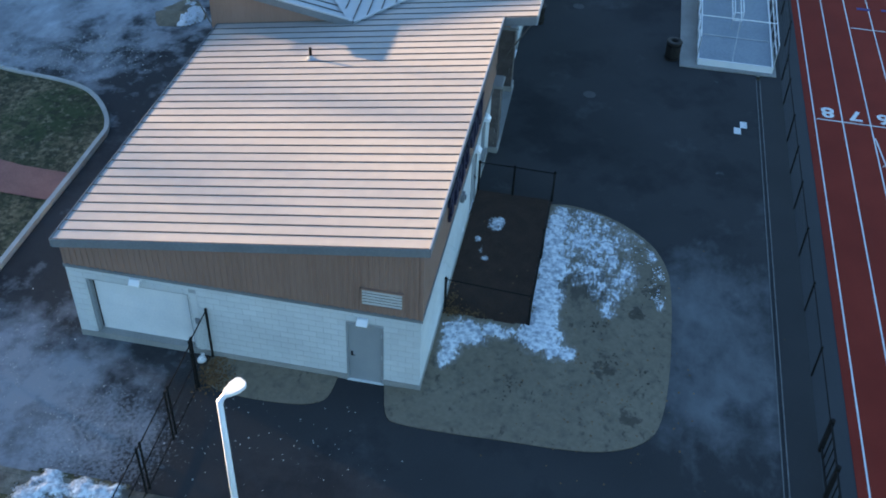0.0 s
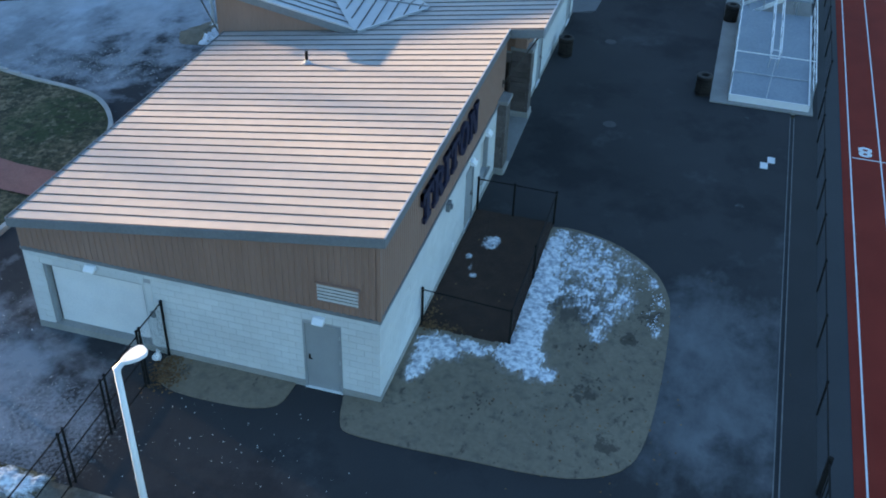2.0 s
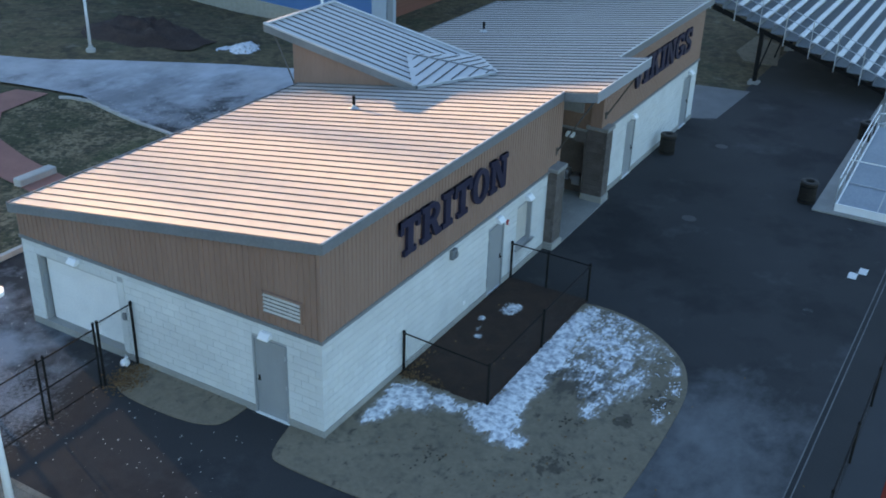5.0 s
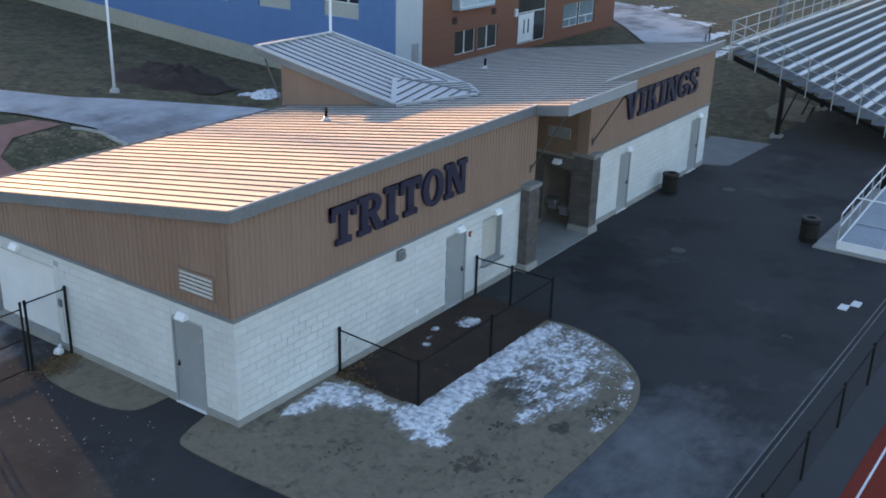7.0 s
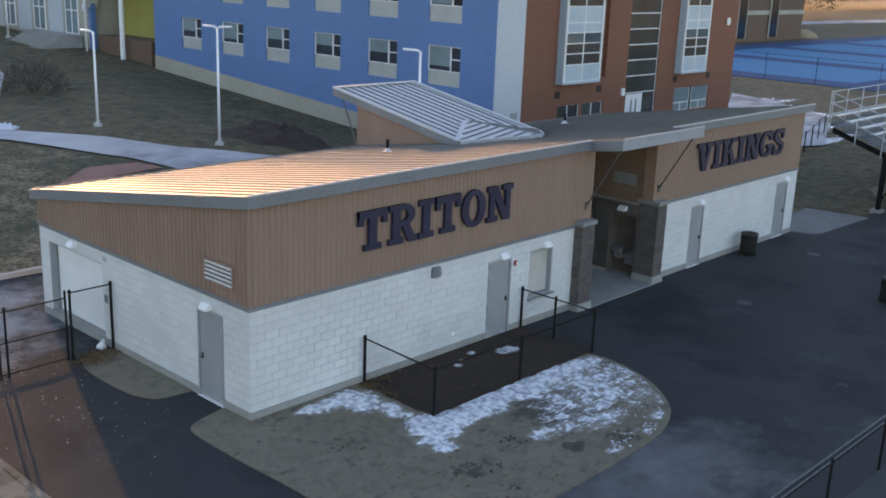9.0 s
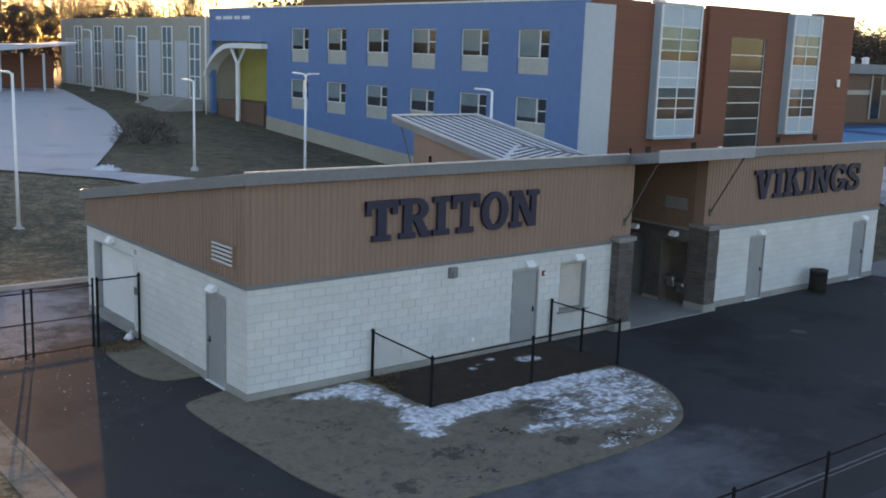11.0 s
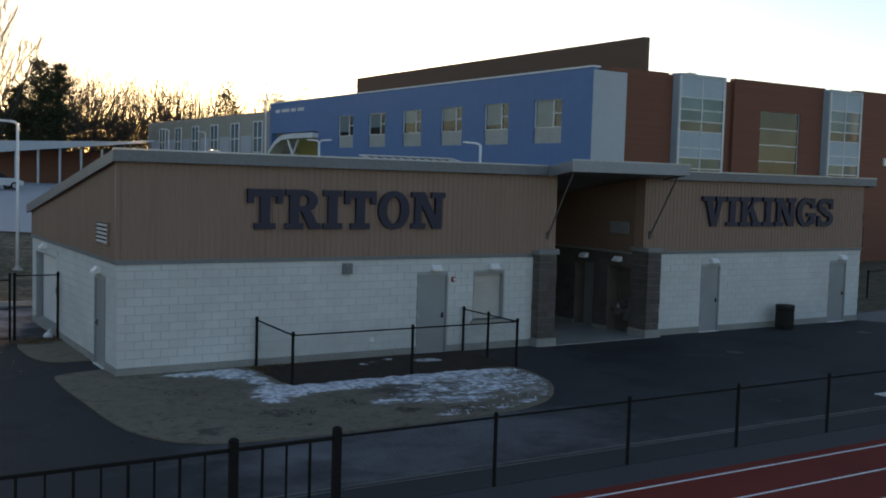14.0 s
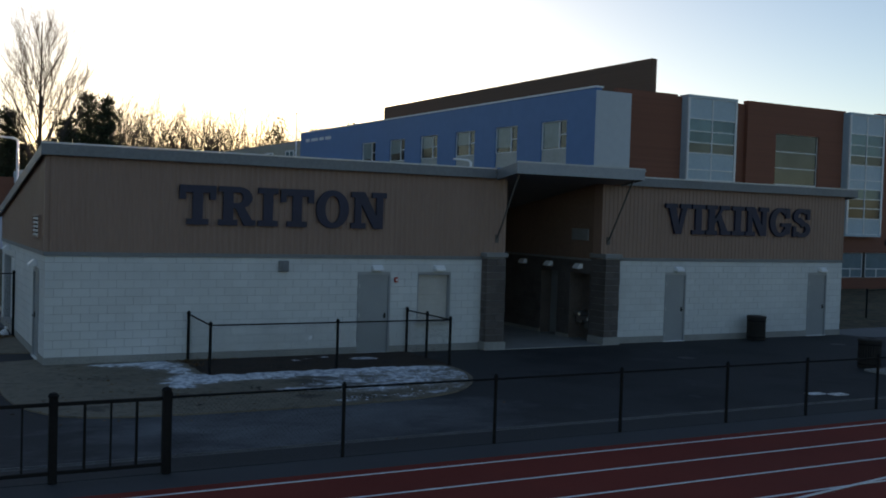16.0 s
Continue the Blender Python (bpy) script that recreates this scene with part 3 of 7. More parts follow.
for k, ch in enumerate("876"):
    cu = bpy.data.curves.new("digit", "FONT")
    cu.body, cu.size, cu.align_x, cu.align_y, cu.offset = ch, 1.0, "CENTER", "CENTER", 0.03
    tmp = new("digit", cu)
    bpy.context.view_layer.update()
    me = bpy.data.meshes.new_from_object(tmp)
    bpy.data.objects.remove(tmp)
    me.materials.clear()
    me.materials.append(M["paint"])
    ob = part("lane_number", me, "paint", track, "white painted lane number", m=pose(17.78, -12.36 - 1.05 * k, 0.016, 0, 0, 90))

# lawn island behind the building with kerb and brick walk
lawn = [(-30, 13.55)] + [(9.4, 13.55), (10.3, 13.85), (11.05, 14.35), (11.75, 15.0), (12.3, 15.8), (12.6, 17.2), (12.75, 19.6), (13.0, 22.2), (12.4, 24.0), (10.4, 28.0), (6.0, 34.0), (0, 38), (-30, 42)]
bm = bmesh.new()
vs = [bm.verts.new((x, y, rise(x, y) + 0.07)) for x, y in lawn]
bm.faces.new(vs)
bmesh.ops.triangulate(bm, faces=bm.faces)
bmesh.ops.subdivide_edges(bm, edges=bm.edges, cuts=18, use_grid_fill=True)
for v in bm.verts:
    v.co.z = rise(v.co.x, v.co.y) + 0.075
solid("lawn", bm, "lawn", "patchy winter lawn, brown with darker green areas", "lawn", kind="structure")
bm = bmesh.new()
kerb_line = lawn[:9] + [(12.95, 21.6), (12.7, 22.5), (12.35, 22.9)]
for _ in range(2):
    kerb_line = [kerb_line[0]] + [(a[0] + (b[0] - a[0]) * q, a[1] + (b[1] - a[1]) * q) for a, b in zip(kerb_line, kerb_line[1:]) for q in (0.25, 0.75)] + [kerb_line[-1]]
for a, b in zip(kerb_line, kerb_line[1:]):
    d = Vector((b[0] - a[0], b[1] - a[1])).normalized() * 0.01
    nx, ny = d.y * 8, -d.x * 8
    prism(bm, [(a[0] - nx - d.x, a[1] - ny - d.y), (b[0] - nx + d.x, b[1] - ny + d.y), (b[0] + nx + d.x, b[1] + ny + d.y), (a[0] + nx - d.x, a[1] + ny - d.y)], "z", -0.1, 0.15 + max(rise(*a), rise(*b)))
solid("kerb", bm, "kerb", "pale granite kerb round the lawn", "kerb", kind="structure")


strip("brick_walk", [(5.4, 13.6), (5.45, 15.6), (5.75, 17.7), (6.1, 20.0), (6.5, 22.6), (9.3, 24.9), (11.7, 24.75)], [(6.95, 13.6), (7.0, 15.4), (7.35, 17.6), (7.6, 19.4), (8.1, 21.6), (9.7, 23.2), (12.3, 23.5)],
      "brickpave", "red brick walk crossing the lawn", "brick path", lift=0.12, cross=5, along=8)
bm = bmesh.new()
box(bm, 5.72, 7.3, 17.3, 17.72, 0.05, 0.36)
solid("granite_bench", bm, "kerb", "pale granite bench block across the brick walk", "bench", bevel=0.03)

# earth round the building, snow on it
island = [(0.0, 0.0), (-0.05, 0.98), (-1.16, 0.71), (-1.3, 0.30), (-1.3, -1.15), (-1.22, -2.63), (-1.2, -4.1), (-1.02, -5.3), (-0.47, -6.25), (0.4, -6.62), (2.68, -6.78), (6.1, -6.72), (7.2, -6.4), (7.95, -5.95), (8.75, -5.0),
          (9.17, -4.04), (9.32, -3.1), (9.2, -2.62), (3.15, -2.62), (3.15, 0.0)]
def rounded(pts, fixed, times=2):
    """Rounds the corners of an outline but for those named as fixed."""
    for _ in range(times):
        out = []
        for i, p in enumerate(pts):
            if p in fixed:
                out.append(p)
                continue
            a, b = pts[i - 1], pts[(i + 1) % len(pts)]
            out += [(p[0] * 0.75 + a[0] * 0.25, p[1] * 0.75 + a[1] * 0.25), (p[0] * 0.75 + b[0] * 0.25, p[1] * 0.75 + b[1] * 0.25)]
        pts = out
    return pts


def inside(pts, x, y):
    odd = False
    for (ax, ay), (bx, by) in zip(pts, pts[1:] + pts[:1]):
        if (ay > y) != (by > y) and x < ax + (y - ay) * (bx - ax) / (by - ay):
            odd = not odd
    return odd


island = rounded(island, [(0.0, 0.0), (-0.05, 0.98), (9.2, -2.62), (3.15, -2.62), (3.15, 0.0)])
sheet("earth_island", island, 0.03, "soil", "bare trampled earth island with dead grass", "earth")
sheet("planting_bed", [(3.15, 0.0), (3.15, -2.62), (9.45, -2.62), (9.45, 0.0)], 0.022, "mulch", "dark wet mulch bed inside the low fence", "mulch bed")
sheet("earth_strip", rounded([(0.0, 2.3), (0.0, 5.95), (-0.6, 5.95), (-1.15, 5.6), (-1.3, 4.8), (-1.25, 3.2), (-1.05, 2.6), (-0.8, 2.34)], [(0.0, 2.3), (0.0, 5.95)]), 0.028, "soil", "strip of bare earth against the block wall", "earth")
sheet("verge", [(-40, -9.5), (-4.85, -9.5), (-4.85, 13.4), (-40, 13.4)], 0.03, "lawn", "rough verge of earth and thin grass", "verge")
sheet("trim_verge", [(-5.55, -9.5), (-4.95, -9.5), (-4.95, 13.4), (-5.55, 13.4)], 0.04, "worn_concrete", "worn concrete strip beside the verge", "concrete strip")
bm = bmesh.new()
box(bm, -4.95, -4.8, -9.5, 13.4, -0.1, 0.05)
solid("kerb_verge", bm, "worn_concrete", "low concrete edge of the verge", "kerb", kind="structure")
bm = bmesh.new()
rings = []
for j in range(13):
    r = j / 12
    rings.append([bm.verts.new((21.8 + 2.7 * r * math.cos(a) * (1 + 0.14 * math.sin(3 * a) + 0.09 * math.sin(7 * a + 2)), 27.0 + 3.4 * r * math.sin(a) * (1 + 0.08 * math.cos(2 * a + 1) + 0.08 * math.sin(6 * a)),
                                rise(21.8 + 2.7 * r * math.cos(a), 27.0 + 3.4 * r * math.sin(a)) - 0.06 + 0.62 * (1 - r * r) ** 1.3 + (0.5 * noise.noise(Vector((9 * r * math.cos(a) * 0.4, 9 * r * math.sin(a) * 0.4, 5.0))) + 0.3 * noise.noise(Vector((11 * r * math.cos(a), 11 * r * math.sin(a), 2.0)))) * (1 - r ** 3))) for a in [2 * math.pi * k / 28 for k in range(28)]])
for p, q in zip(rings, rings[1:]):
    for k in range(28):
        bm.faces.new((p[k], p[(k + 1) % 28], q[(k + 1) % 28], q[k]))
bmesh.ops.remove_doubles(bm, verts=bm.verts, dist=0.001)
smooth(solid("mulch_mound", bm, "mound", "low mound of dark reddish mulch beside the road", "mulch", kind="stuff"))
sheet("gravel_patch", [(37.1, 0.5), (38.7, 1.35), (42.4, 1.25), (41.3, -0.4), (37.2, -1.2)], 0.02, "soil", "pale trampled patch under the stand", "earth")
sheet("concrete_patio", [(26.9, 0.0), (27.45, -1.0), (32.1, -1.2), (31.65, 1.45), (26.9, 1.2)], 0.012, "slab", "grey concrete slab at the building's end", "concrete slab")
sheet("breezeway_floor", [(11.95, -0.36), (16.70, -0.30), (16.70, 6.0), (11.95, 6.0)], 0.02, "concrete", "smooth concrete floor of the breezeway", "concrete floor")


def snowfield(name, x0, x1, y0, y1, blobs, label, seed, base=0.03, step=0.055, rough=1.0, thr=0.72, high=0.07, f=1.0, relief=0.07, mat="snow", fade=0.0, within=None):
    """Melting snow: a thin crust whose ragged outline and height come from a few drifts and noise."""
    bm = bmesh.new()
    thick = bm.verts.layers.float.new("thickness")
    nx, ny = int((x1 - x0) / step), int((y1 - y0) / step)
    h = {}
    for i in range(nx + 1):
        for j in range(ny + 1):
            x, y = x0 + i * step, y0 + j * step
            d, bare = 0.0, 0.0
            for cx, cy, rx, ry, s in blobs:
                q = ((x - cx) / rx) ** 2 + ((y - cy) / ry) ** 2
                if s < 0:
                    bare = min(bare, s * (1 - q))
                else:
                    d = max(d, s * (1.15 - q * 0.55))
            d += bare
            n = noise.fractal(Vector((x * 1.9 * f, y * 1.9 * f, seed)), 1.0, 2.0, 5) * 0.50 * rough + noise.fractal(Vector((x * 5.5 * f, y * 5.5 * f, seed + 9)), 1.0, 2.0, 4) * 0.30 * rough
            h[i, j] = d + n - thr
    vs = {}
    def vert(i, j):
        if (i, j) not in vs:
            z = base + min(high, max(-0.012 if not fade else 0.003, h[i, j] * relief))
            vs[i, j] = bm.verts.new((x0 + i * step, y0 + j * step, z))
            vs[i, j][thick] = h[i, j]
        return vs[i, j]
    for i in range(nx):
        for j in range(ny):
            if within and not inside(within, x0 + (i + 0.5) * step, y0 + (j + 0.5) * step):
                continue
            if max(h[i, j], h[i + 1, j], h[i, j + 1], h[i + 1, j + 1]) > -fade and h[i, j] + h[i + 1, j + 1] > -0.15 - 2 * fade:
                bm.faces.new((vert(i, j), vert(i + 1, j), vert(i + 1, j + 1), vert(i, j + 1)))
    return smooth(solid(name, bm, mat, label, "snow", kind="stuff"))


shrunk = [(x - 0.12 * (x - 4.2) / 5, y - 0.12 * (y + 2.5) / 4) for x, y in island]
snowfield("snow_patch", 0.6, 9.3, -4.6, -0.03, [(2.5, -0.85, 0.55, 0.75, 1.15), (1.95, -0.5, 0.8, 0.36, 1.1), (1.25, -0.42, 0.36, 0.22, 0.9), (2.75, -1.7, 0.32, 0.7, 1.0), (2.8, -2.95, 0.66, 0.66, 1.3), (2.4, -3.35, 0.5, 0.3, 1.1), (2.3, -3.8, 0.34, 0.30, 1.1),
          (3.5, -2.95, 0.8, 0.50, 1.2), (4.6, -2.92, 1.2, 0.54, 1.2), (6.0, -2.95, 1.2, 0.60, 1.15), (7.3, -2.9, 1.2, 0.46, 1.12), (8.4, -3.0, 0.9, 0.40, 1.0)],
          "old melting snow on the bare earth along the fence", 3.0, step=0.05, f=1.3, thr=0.77, rough=0.55, relief=0.07, mat="snow_drift", fade=0.42, within=shrunk)
snowfield("snow_crust", 3.8, 9.3, -6.6, -3.15, [(7.5, -3.95, 2.0, 1.45, 1.02), (7.4, -4.55, 0.7, 0.4, 1.2), (6.6, -4.85, 0.6, 0.34, 1.15), (8.0, -3.8, 0.6, 0.35, 1.1), (6.4, -5.2, 0.6, 0.28, 0.98), (5.4, -4.65, 0.5, 0.22, 0.95), (8.95, -4.1, 0.34, 0.6, 1.0), (8.75, -4.9, 0.30, 0.5, 1.0), (8.1, -5.6, 0.34, 0.36, 1.0), (7.25, -6.05, 0.36, 0.22, 0.95), (6.3, -6.4, 0.3, 0.18, 0.9), (4.95, -6.4, 0.3, 0.14, 0.9),
          (6.0, -4.2, 0.8, 0.6, 0.98), (4.4, -4.8, 0.45, 0.28, 1.05), (5.2, -4.95, 0.7, 0.35, 1.05), (6.0, -5.35, 0.7, 0.34, 1.08), (5.4, -4.4, 0.6, 0.4, 0.88), (4.8, -4.0, 0.6, 0.3, -0.4)],
          "thin speckled crust of snow with earth showing through", 4.0, base=0.031, step=0.04, f=1.6, thr=1.02, rough=0.8, relief=0.05, mat="snow_veil", fade=0.6, within=shrunk)
snowfield("snow_patch", 5.2, 8.8, -1.8, -0.2, [(7.75, -0.95, 0.5, 0.32, 0.95), (6.8, -0.5, 0.22, 0.16, 0.85), (6.3, -0.7, 0.3, 0.12, 0.75), (5.95, -0.85, 0.2, 0.16, 0.82)], "scraps of snow on dark mulch", 7.0, base=0.022, step=0.05, f=1.5, relief=0.05, mat="snow_mulch", fade=0.3, rough=0.7)
snowfield("snow_patch", -7.5, -4.6, 5.9, 9.6, [(-5.3, 8.3, 0.8, 0.9, 1.0), (-5.0, 7.0, 0.55, 0.8, 0.95), (-6.2, 7.6, 0.6, 0.6, 0.6)], "lumpy snow left on the verge", 12.0, high=0.22, relief=0.22, mat="snow_lawn", fade=0.1, f=0.75, rough=0.7)
snowfield("snow_heap", 22.0, 26.0, 20.8, 24.2, [(23.4, 22.2, 0.95, 0.6, 1.3), (22.8, 23.0, 0.6, 0.4, 0.8)], "small heap of ploughed snow", 15.0, base=0.12, high=0.6, relief=0.42, f=0.9, rough=0.7)
snowfield("snow_heap", 8.4, 11.6, 33.9, 36.6, [(10.1, 35.1, 0.75, 0.5, 1.2)], "heap of ploughed snow at the tip of the verge", 29.0, base=rise(9.9, 35.2) - 0.05, high=0.42, relief=0.4, f=1.4)
bm = bmesh.new()
rings = [[bm.verts.new((18.95 + 1.35 * r * math.cos(a) * (1 + 0.16 * math.sin(3 * a + 1)), 14.55 + 1.1 * r * math.sin(a) * (1 + 0.12 * math.cos(4 * a)), -0.02 + 0.26 * (1 - r * r) ** 1.2 + 0.22 * noise.noise(Vector((3 * r * math.cos(a), 3 * r * math.sin(a), 8.0))) * (1 - r ** 4))) for a in [2 * math.pi * k / 24 for k in range(24)]] for r in (0.02, 0.2, 0.4, 0.6, 0.8, 1.0)]
for p, q in zip(rings, rings[1:]):
    for k in range(24):
        bm.faces.new((p[k], p[(k + 1) % 24], q[(k + 1) % 24], q[k]))
bm.faces.new(rings[0])
smooth(solid("dirt_mound", bm, "soil", "low mound of brown earth under a snow heap", "earth", kind="stuff"))
snowfield("snow_heap", 17.2, 20.6, 13.2, 16.4, [(18.9, 14.0, 0.9, 0.5, 1.15), (18.2, 14.05, 0.45, 0.3, 0.9), (19.7, 14.4, 0.5, 0.3, 0.9)], "heap of dirty ploughed snow by the road", 19.0, base=0.06, high=0.55, relief=0.42, f=1.1, rough=0.75)
snowfield("snow_patch", 46, 68, 6, 20, [(52, 9.4, 2.6, 0.6, 0.9), (58.5, 12.3, 4.0, 0.6, 1.0), (64.3, 15.6, 1.6, 1.5, 0.85), (67.4, 18.6, 1.2, 1.2, 0.75), (56.0, 9.6, 1.6, 0.5, 0.75)], "streaks of snow on the far grass", 23.0, base=-0.05, step=0.16)
snowfield("snow_patch", 58, 74, 12, 26, [(66.5, 22.5, 5.0, 0.8, 0.85), (62, 16, 3.0, 0.8, 0.75), (70, 21.0, 3.0, 0.7, 0.7)], "thin bands of snow before the courts", 24.0, base=-0.05, step=0.18)


def scatter(name, count, spots, mat, label, category, lo, hi, z, seed, within=None):
    rng = random.Random(seed)
    bm = bmesh.new()
    for _ in range(count):
        cx, cy, rx, ry = rng.choice(spots)
        x, y = rng.gauss(cx, rx), rng.gauss(cy, ry)
        r, a = rng.uniform(lo, hi), rng.uniform(0, 6.3)
        if within and not inside(within, x, y):
            continue
        pts = [(x + r * rng.uniform(0.6, 1.1) * math.cos(a + k * 1.5708), y + r * rng.uniform(0.5, 1.0) * math.sin(a + k * 1.5708)) for k in range(4)]
        vs = [bm.verts.new((px, py, z + (rise(px, py) if py > 14 else 0) + rng.uniform(0, r * 0.7))) for px, py in pts]
        bm.faces.new(vs)
    return solid(name, bm, mat, label, category, kind="stuff")


scatter("litter", 300, [(-2.3, 4.3, 1.0, 1.6), (-2.6, 2.4, 0.9, 1.4), (-2.2, 9.5, 1.1, 1.6), (-1.0, 11.5, 1.2, 1.0), (-3.0, 6.8, 0.9, 1.2)], "chip", "pale leaf scraps and grit on the asphalt", "litter", 0.007, 0.036, 0.006, 5)
scatter("litter", 900, [(-3.6, 7.6, 0.8, 1.0), (-3.2, 9.8, 1.0, 1.2), (-0.9, 11.2, 0.9, 0.8)], "chip", "fine pale grit on the frosty asphalt", "litter", 0.006, 0.022, 0.006, 15)
scatter("litter", 620, [(15.0, 15.6, 0.8, 1.0), (14.4, 17.0, 0.6, 1.2), (15.6, 16.4, 0.7, 0.8), (13.8, 18.6, 0.5, 1.4)], "chip", "pale leaf scraps along the road", "litter", 0.012, 0.06, 0.02, 6)
scatter("litter", 900, [(15.6, 16.6, 1.1, 0.9), (14.6, 18.0, 0.8, 1.4)], "chip", "fine pale grit along the road", "litter", 0.008, 0.025, 0.02, 16)
scatter("dead_leaves", 500, [(-0.35, 5.75, 0.25, 0.25), (-0.5, 5.5, 0.3, 0.2), (3.6, -0.2, 0.5, 0.12), (3.3, -0.5, 0.12, 0.4)], "leaf", "drift of brown dead leaves", "leaves", 0.02, 0.05, 0.035, 8)
scatter("dead_leaves", 260, [(3, -3.5, 2.5, 2.0), (1.0, -4.5, 1.3, 1.3)], "leaf", "scattered dead leaves and clods on the earth", "leaves", 0.015, 0.05, 0.033, 9)
scatter("snow_scraps", 300, [(8.7, -4.6, 0.28, 0.55), (8.3, -5.5, 0.3, 0.4), (7.3, -5.9, 0.5, 0.3), (7.0, -5.2, 0.7, 0.4), (8.9, -3.7, 0.2, 0.5), (7.8, -3.4, 0.8, 0.3), (6.3, -6.35, 0.3, 0.12), (6.2, -4.3, 0.5, 0.3), (5.4, -6.3, 0.3, 0.15)], "snow", "small scraps of icy snow on the earth", "snow", 0.010, 0.05, 0.034, 31, shrunk)
scatter("clods", 110, [(5.6, -6.05, 0.22, 0.12), (4.4, -5.6, 0.10, 0.25), (2.3, -5.0, 0.22, 0.18), (3.6, -4.6, 0.2, 0.14), (0.6, -2.4, 0.3, 0.15), (1.7, -6.0, 0.3, 0.12)], "clod", "dark clods and matted leaves on the earth", "clods", 0.015, 0.06, 0.034, 10)
scatter("dead_leaves", 420, [(-0.55, 5.78, 0.28, 0.16), (-0.95, 5.55, 0.2, 0.2)], "leaf", "drift of orange-brown leaves against the fence", "leaves", 0.02, 0.05, 0.035, 11)
for x, y in ((16.7, -3.3), (24.2, -2.2)):
    bm = bmesh.new()
    turned(bm, [(0.25, -0.05), (0.25, 0.008), (0.22, 0.014), (0.05, 0.014), (0.0005, 0.012)], 24)
    solid("manhole_cover", bm, "cover", "round grey manhole cover in the asphalt", "manhole cover", m=pose(x, y, 0))
for x, y in ((15.45, -8.98), (15.92, -9.22)):
    bm = bmesh.new()
    box(bm, -0.22, 0.22, -0.13, 0.13, 0.0, 0.02)
    solid("paving_slab", bm, "paint", "small white square slab set in asphalt", "slab", m=pose(x, y, 0), bevel=0.01)


# ---- concession building ----
LEN, DEP, WALL_Z, BAND = 26.87, 9.82, 2.64, 0.20
EAVE, SLOPE = 5.18, 0.1585       # roof height at the front edge (y = -0.2) and its fall towards the back


def roof_z(y):
    return EAVE - SLOPE * (y + 0.2)


hall = empty("concession_building", "low white block building with tan siding and sloping ribbed roof", "building")

END_OPENINGS = [(1.0, 2.02, 0.0, 2.16), (6.38, 9.30, 0.2, 2.20)]
FRONT_OPENINGS = [(7.95, 8.92, 0.0, 2.16), (9.76, 10.82, 0.82, 2.18), (11.95, 16.60, 0.0, 2.64), (18.68, 19.56, 0.0, 2.16), (25.16, 26.1, 0.0, 2.16)]


def wall_core(bm, length, openings, thick, place, start=0.0):
    """Boxes round the openings of a wall; place maps along, depth, height to the world."""
    pierced(bm, start, length, 0.0, WALL_Z, openings, 0.012, thick, place)


PLACE_END = Matrix(((0, 1, 0, 0), (1, 0, 0, 0), (0, 0, 1, 0), (0, 0, 0, 1)))
PLACE_FRONT = Matrix.Identity(4)
bm = bmesh.new()
wall_core(bm, DEP, END_OPENINGS, 0.30, PLACE_END, 0.302)
wall_end = part("wall", bm, "mortar", hall, "white painted concrete block end wall")
bm = bmesh.new()
wall_core(bm, LEN, FRONT_OPENINGS, 0.30, PLACE_FRONT, 0.013)
wall_front = part("wall", bm, "mortar", hall, "white painted concrete block front wall")
for dims in ((0.303, 11.9, DEP - 0.30, DEP - 0.012), (17.0, LEN - 0.012, DEP - 0.30, DEP - 0.012), (LEN - 0.30, LEN - 0.012, 0.32, DEP - 0.32)):
    bm = bmesh.new()
    box(bm, *dims, 0, 2.64)
    part("wall", bm, "block", hall, "white painted block wall")


def base_band(openings, length, place):
    """The grey concrete footing that shows below the first course."""
    cuts = [0.0] + [v for o in openings if o[2] < 0.1 for v in o[:2]] + [length]
    for a, b in zip(cuts[::2], cuts[1::2]):
        bm = bmesh.new()
        box(bm, a + ((0.0115 if place is PLACE_FRONT else -0.018) if a == 0 else 0), b, -0.018, 0.011, 0.0, BAND - 0.004, place)
        part("footing", bm, "concrete", hall, "grey concrete footing")


base_band(END_OPENINGS, DEP, PLACE_END)
base_band(FRONT_OPENINGS, LEN, PLACE_FRONT)

bm = bmesh.new()
tan_a = [(0.002, WALL_Z + 0.01), (DEP, WALL_Z + 0.01), (DEP, roof_z(DEP) - 0.14), (0.002, roof_z(0) - 0.14)]


def ribbed(bm, length, top, bottom, place, pitch=0.19, deep=0.011):
    """Vertical ribbed metal sheet: trapezoid ribs standing out of flat pans."""
    n = int(round(length / pitch))
    p = length / n
    prof = []
    for k in range(n):
        for u, d in ((0.0, 0.0), (0.46, 0.0), (0.54, -deep), (0.92, -deep)):
            prof.append(((k + u) * p, d))
    prof.append((length, 0.0))
    back = 0.06
    lo, hi = [], []
    for a, d in prof:
        lo.append(bm.verts.new(place @ Vector((a, d, bottom(a)))))
        hi.append(bm.verts.new(place @ Vector((a, d, top(a)))))
    for i in range(len(prof) - 1):
        bm.faces.new((lo[i], lo[i + 1], hi[i + 1], hi[i]))


def shifted(dx, dy, place):
    return Matrix.Translation((dx, dy, 0)) @ place


